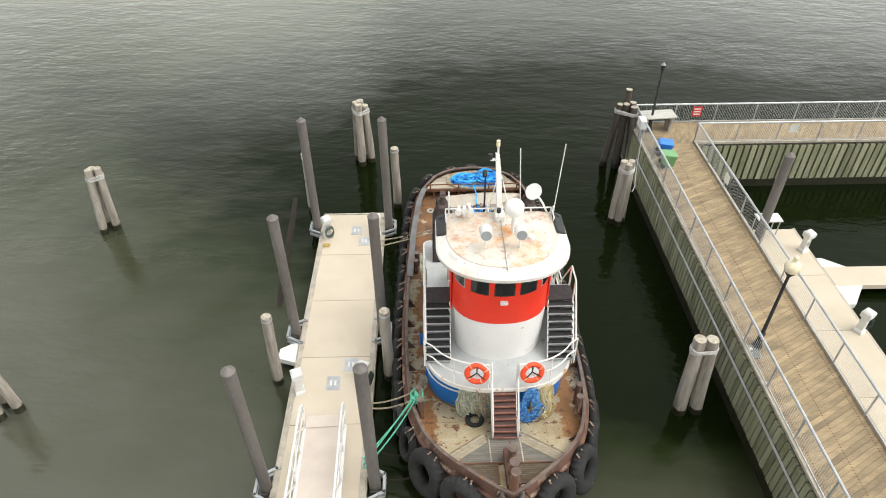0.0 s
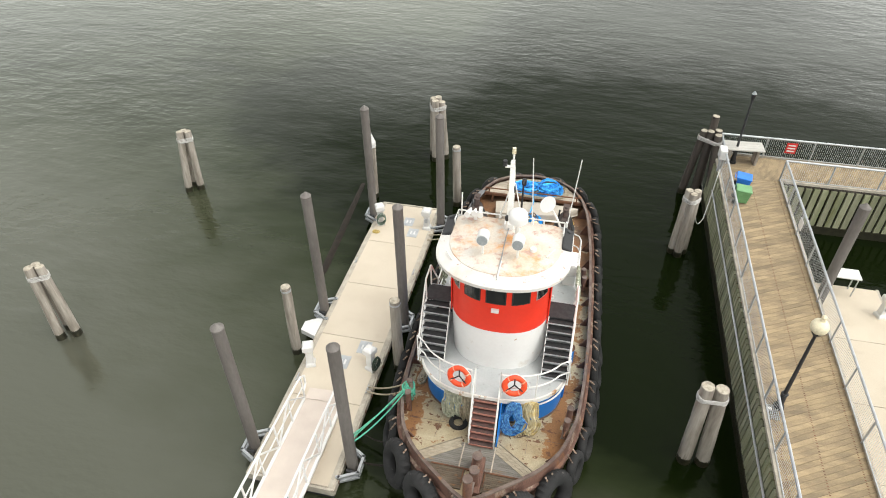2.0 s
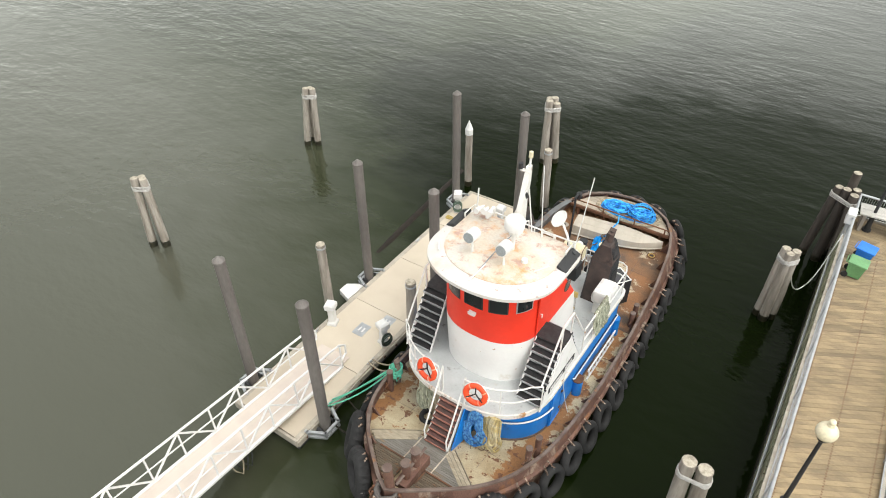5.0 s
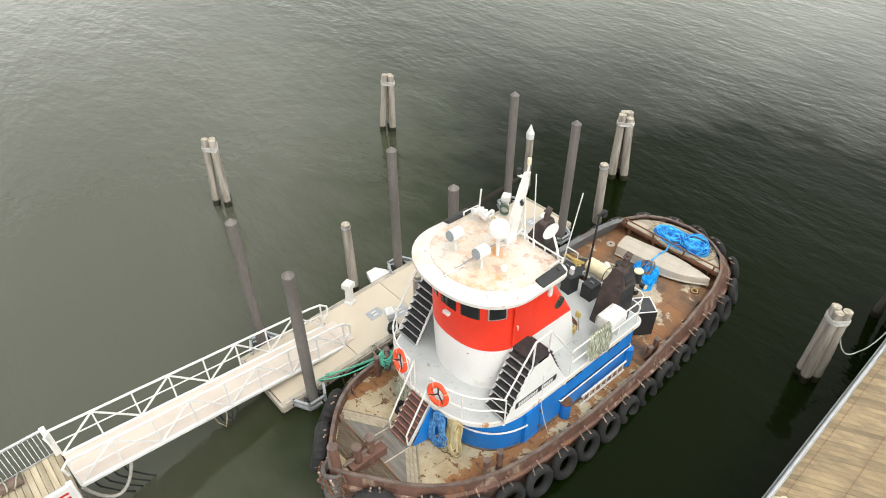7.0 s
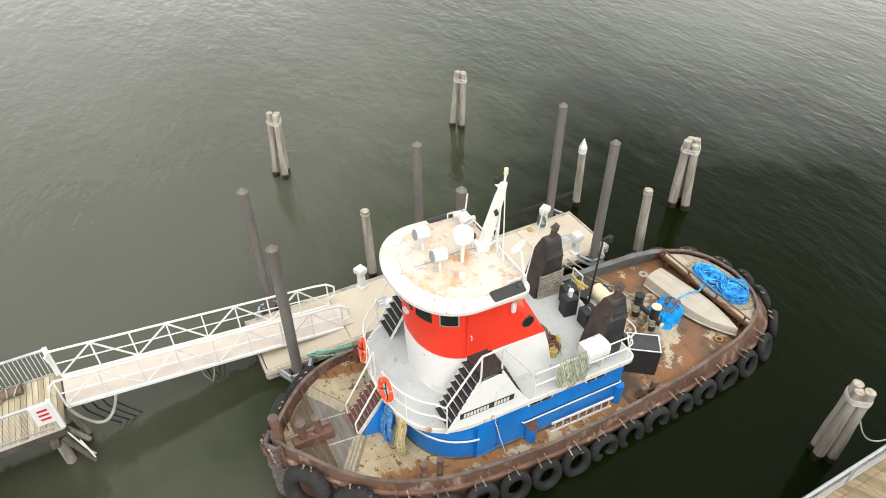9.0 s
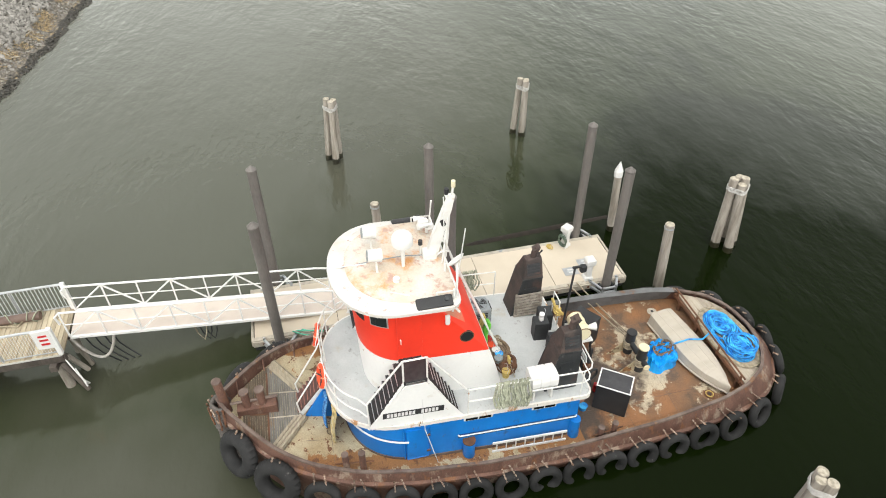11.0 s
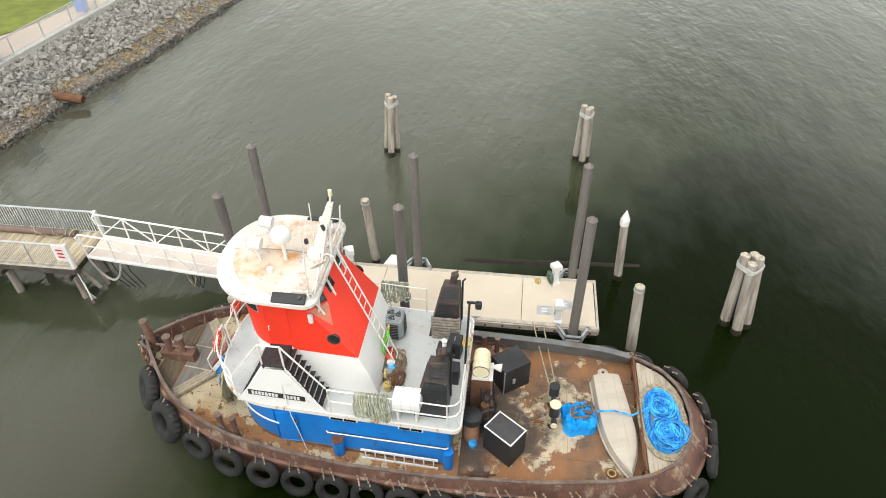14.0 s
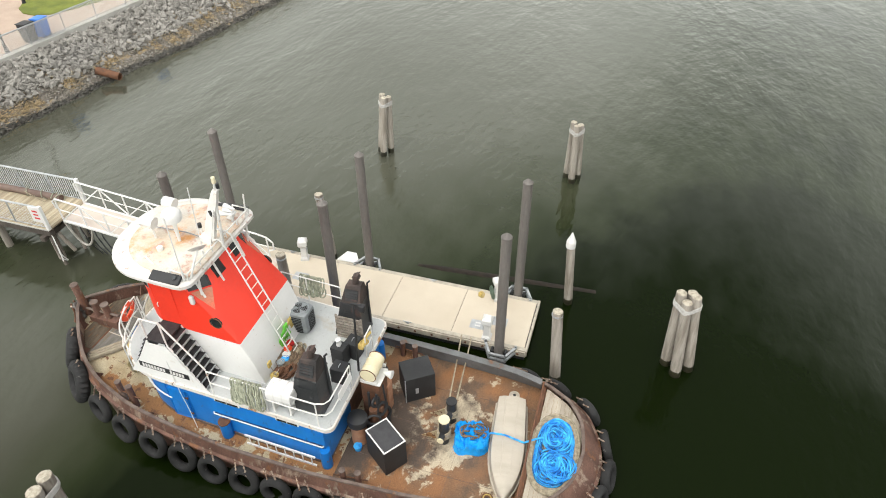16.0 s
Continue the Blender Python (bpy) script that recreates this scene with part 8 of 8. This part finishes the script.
for i in range(14):
    x = rnd.uniform(-34, -9)
    d = rnd.uniform(0.5, 1.6)
    y = bank_y(x, d)
    bm = B()
    L, a = rnd.uniform(0.4, 1.1), rnd.uniform(0, 6.28)
    tube(bm, [(-L / 2, 0, 0), (0, rnd.uniform(-0.1, 0.1), 0.03), (L / 2, 0, 0)], 0.035, 6)
    single("driftwood", bm, ENDGRAIN, pose(x, y, bank_z(d) + 0.10, 0, 0, math.degrees(a)), "bleached driftwood stick on the gravel bank", "driftwood", "driftwood sticks")

# ---- planks, sheeting and stones ----
def plank_mesh(length, width, thick, shear):
    """A diagonal deck plank whose ends are cut along the pier."""
    bm = B()
    o = [(0, 0), (length, shear), (length, shear + width), (0, width)]
    loft(bm, [[(x, y, -thick) for x, y in o], [(x, y, 0) for x, y in o]])
    return mesh("plank", bm, PLANK)


PITCH = 0.165
me = plank_mesh(PX1 - PX0 - 0.10, PITCH - 0.007, 0.05, 1.25)
y, n = -3.0, 0
while y < 15.4:
    ob = new("plank", me)
    ob.parent = pier
    ob.location = (PX0 + 0.05, y, PZ + rnd.uniform(-0.004, 0.004))
    y += PITCH
    n += 1
# the corner bay and the arm
me = plank_mesh(AY1 - AY0 - 0.08, PITCH - 0.007, 0.05, -1.2)
x = PX1 - 1.45
while x < 24:
    ob = new("plank", me)
    ob.parent = pier
    ob.matrix_basis = pose(x, AY0 + 0.04, PZ + rnd.uniform(-0.004, 0.004), 0, 0, 90)
    x += PITCH
bm = B()
for i in range(18):
    box(bm, ((PX0 + PX1) / 2, 15.5 + i * 0.165, PZ - 0.03), (PX1 - PX0 - 0.1, PITCH - 0.012, 0.05))
tagged(part("corner_planks", bm, PLANK, pier), kind="stuff")
bm = B()
for i in range(130):
    box(bm, ((PX0 + PX1) / 2, -25.5 + i * 0.165, PZ - 0.032), (PX1 - PX0 - 0.1, PITCH - 0.012, 0.05))
tagged(part("shore_planks", bm, PLANK, pier), kind="stuff")


verts, faces = [], []
y = -3.0
while y < 15.4:
    for f in (0.08, 0.5, 0.92):
        for o in (0.035, 0.115):
            x0, y0 = PX0 + 0.05 + f * (PX1 - PX0 - 0.1), y + f * 1.25 + o
            k = len(verts)
            verts += [(x0 - 0.022, y0 - 0.012, PZ + 0.0062), (x0 + 0.022, y0 - 0.012, PZ + 0.0062), (x0 + 0.022, y0 + 0.012, PZ + 0.0062), (x0 - 0.022, y0 + 0.012, PZ + 0.0062), (x0, y0, PZ + 0.009)]
            faces += [(k, k + 1, k + 4), (k + 1, k + 2, k + 4), (k + 2, k + 3, k + 4), (k + 3, k, k + 4)]
    y += PITCH
fix = bpy.data.meshes.new("fixings")
fix.from_pydata(verts, [], faces)
fix.materials.append(RUST)
ob = new("fixings", fix)
ob.parent = pier
tagged(ob, "dark stained screw heads in rows along the planks", kind="stuff")


def sheet_mesh(w, h, t):
    bm = B()
    box(bm, (0, 0, h / 2), (t, w, h), bevel=0.008)
    return mesh("sheeting_plank", bm, SHEET)


me = sheet_mesh(0.190, 3.1, 0.09)
for i in range(96):
    ob = new("sheeting_plank", me)
    ob.parent = pier
    ob.location = (PX0 - 0.02 + rnd.uniform(-0.012, 0.012), -4.0 + i * 0.232, -1.0)
me2 = sheet_mesh(0.225, 3.1, 0.10)
for i in range(50):
    ob = new("sheeting_plank", me2)
    ob.parent = pier
    ob.matrix_basis = pose(PX1 + 0.2 + i * 0.31, AY0 - 0.02 + rnd.uniform(-0.012, 0.012), -1.0, 0, 0, 90)
for i in range(80):
    ob = new("sheeting_plank", me)
    ob.parent = pier
    ob.location = (PX1 + 0.03 + rnd.uniform(-0.012, 0.012), -2.0 + i * 0.232, -1.0)
bm = B()
box(bm, (PX0 - 0.07, 6.5, 0.12), (0.05, 25, 0.5))
part("tide_band", bm, WET, pier, "dark tide band along the sheeting")
bm = B()
box(bm, (18, AY0 - 0.07, 0.12), (16.5, 0.05, 0.5))
part("tide_band", bm, WET, pier)

# landing planks
bm = B()
box(bm, (0, 0, 0), (LX1 - LX0 - 0.02, 0.135, 0.05))
me = mesh("plank", bm, NEWPLANK)
for i in range(84):
    ob = new("plank", me)
    ob.parent = landing
    ob.location = ((LX0 + LX1) / 2, LY1 - 0.08 - i * 0.148, LZ + rnd.uniform(-0.004, 0.004))


# riprap
def stone_mesh(seed, mat):
    """A broken angular stone: the hull of a few random points."""
    rg = random.Random(seed)
    bm = B()
    for _ in range(11):
        v = Vector((rg.uniform(-1, 1), rg.uniform(-1, 1), rg.uniform(-1, 1)))
        v = v / max(abs(v.x), abs(v.y), abs(v.z), 0.55) * 0.5
        bm.verts.new((v.x, v.y * 0.85, v.z * 0.62))
    bmesh.ops.convex_hull(bm, input=bm.verts)
    bmesh.ops.delete(bm, geom=[v for v in bm.verts if not v.link_faces], context="VERTS")
    return mesh("stone", bm, mat)


stones = [stone_mesh(k, STONE) for k in range(10)]
shapes = [([v.co.copy() for v in me.vertices], [tuple(f.vertices) for f in me.polygons]) for me in stones]
riprap = thing("riprap", HERE, "slope of broken grey riprap stones above the waterline", "stones", kind="structure")
big, pebbles, wet = [], [], []
for k in range(7000):
    x = rnd.uniform(-50, -5.5)
    d = rnd.uniform(1.2, 3.0) if k % 12 else rnd.uniform(0.4, 1.2)
    big.append((x, d, rnd.uniform(0.18, 0.46) if d > 1.05 else rnd.uniform(0.12, 0.26)))
for k in range(9000):
    x, d = rnd.uniform(-50, -5.5), rnd.uniform(-0.25, 1.3)
    (wet if d < 0.28 else pebbles).append((x, d, rnd.uniform(0.06, 0.15)))

for k in range(3500):
    wet.append((rnd.uniform(-50, -5.5), rnd.uniform(-0.3, 0.3), rnd.uniform(0.09, 0.24)))


def stone_place(x, d, size):
    y = bank_y(x, d)
    turn = Euler((rnd.uniform(-0.7, 0.7), rnd.uniform(-0.7, 0.7), rnd.uniform(0, 6.28)))
    return Matrix.LocRotScale((x, y, bank_z(d) + size * 0.13), turn, (size, size * rnd.uniform(0.75, 1.1), size * rnd.uniform(0.8, 1.2)))


def rubble(name, spots, mat, label):
    verts, faces = [], []
    for x, d, size in spots:
        m, s = stone_place(x, d, size), len(verts)
        vs, fs = rnd.choice(shapes)
        verts += [m @ v for v in vs]
        faces += [tuple(i + s for i in f) for f in fs]
    me = bpy.data.meshes.new(name)
    me.from_pydata(verts, [], faces)
    me.materials.append(mat)
    ob = new(name, me)
    ob.parent = riprap
    tagged(ob, label, kind="stuff")


big.sort(key=lambda p: abs(p[0] + 18) + 4 * abs(p[1] - 2))
for x, d, size in big[:300]:
    ob = new("stone", rnd.choice(stones))
    ob.parent = riprap
    ob.matrix_basis = stone_place(x, d, size)
rubble("rubble", big[300:], RUBBLE, "grey broken stones")
rubble("shingle", pebbles, SHINGLE, "small grey stones and gravel")
rubble("wet_shingle", wet, WETRUBBLE, "dark wet stones at the waterline")
# straw and drift along the high-water line
verts, faces = [], []
for k in range(8500):
    x = rnd.uniform(-50, -5.5)
    if noise.noise((x * 0.35, 4.0, 0)) + 0.35 * noise.noise((x * 1.7, 1.0, 0)) < -0.02:
        continue
    h = 0.9 + 0.18 * math.sin(x * 0.6) + rnd.gauss(0, 0.19)
    y = bank_y(x, h)
    a, L, w = rnd.gauss(0.1, 0.6), rnd.uniform(0.07, 0.24), rnd.uniform(0.006, 0.014)
    c, d = Vector((x, y, bank_z(h) + rnd.uniform(0.06, 0.16))), Vector((math.cos(a) * L / 2, math.sin(a) * L / 2, rnd.uniform(-0.03, 0.03)))
    p = Vector((-math.sin(a), math.cos(a), 0)) * w
    s = len(verts)
    verts += [c - d - p, c + d - p, c + d + p, c - d + p, c + Vector((0, 0, 0.02))]
    faces += [(s, s + 1, s + 4), (s + 1, s + 2, s + 4), (s + 2, s + 3, s + 4), (s + 3, s, s + 4), (s + 3, s + 2, s + 1, s)]
me = bpy.data.meshes.new("straw")
me.from_pydata(verts, [], faces)
me.materials.append(STRAW)
ob = new("straw", me)
ob.parent = riprap
tagged(ob, "bleached straw along the tide line", kind="stuff")
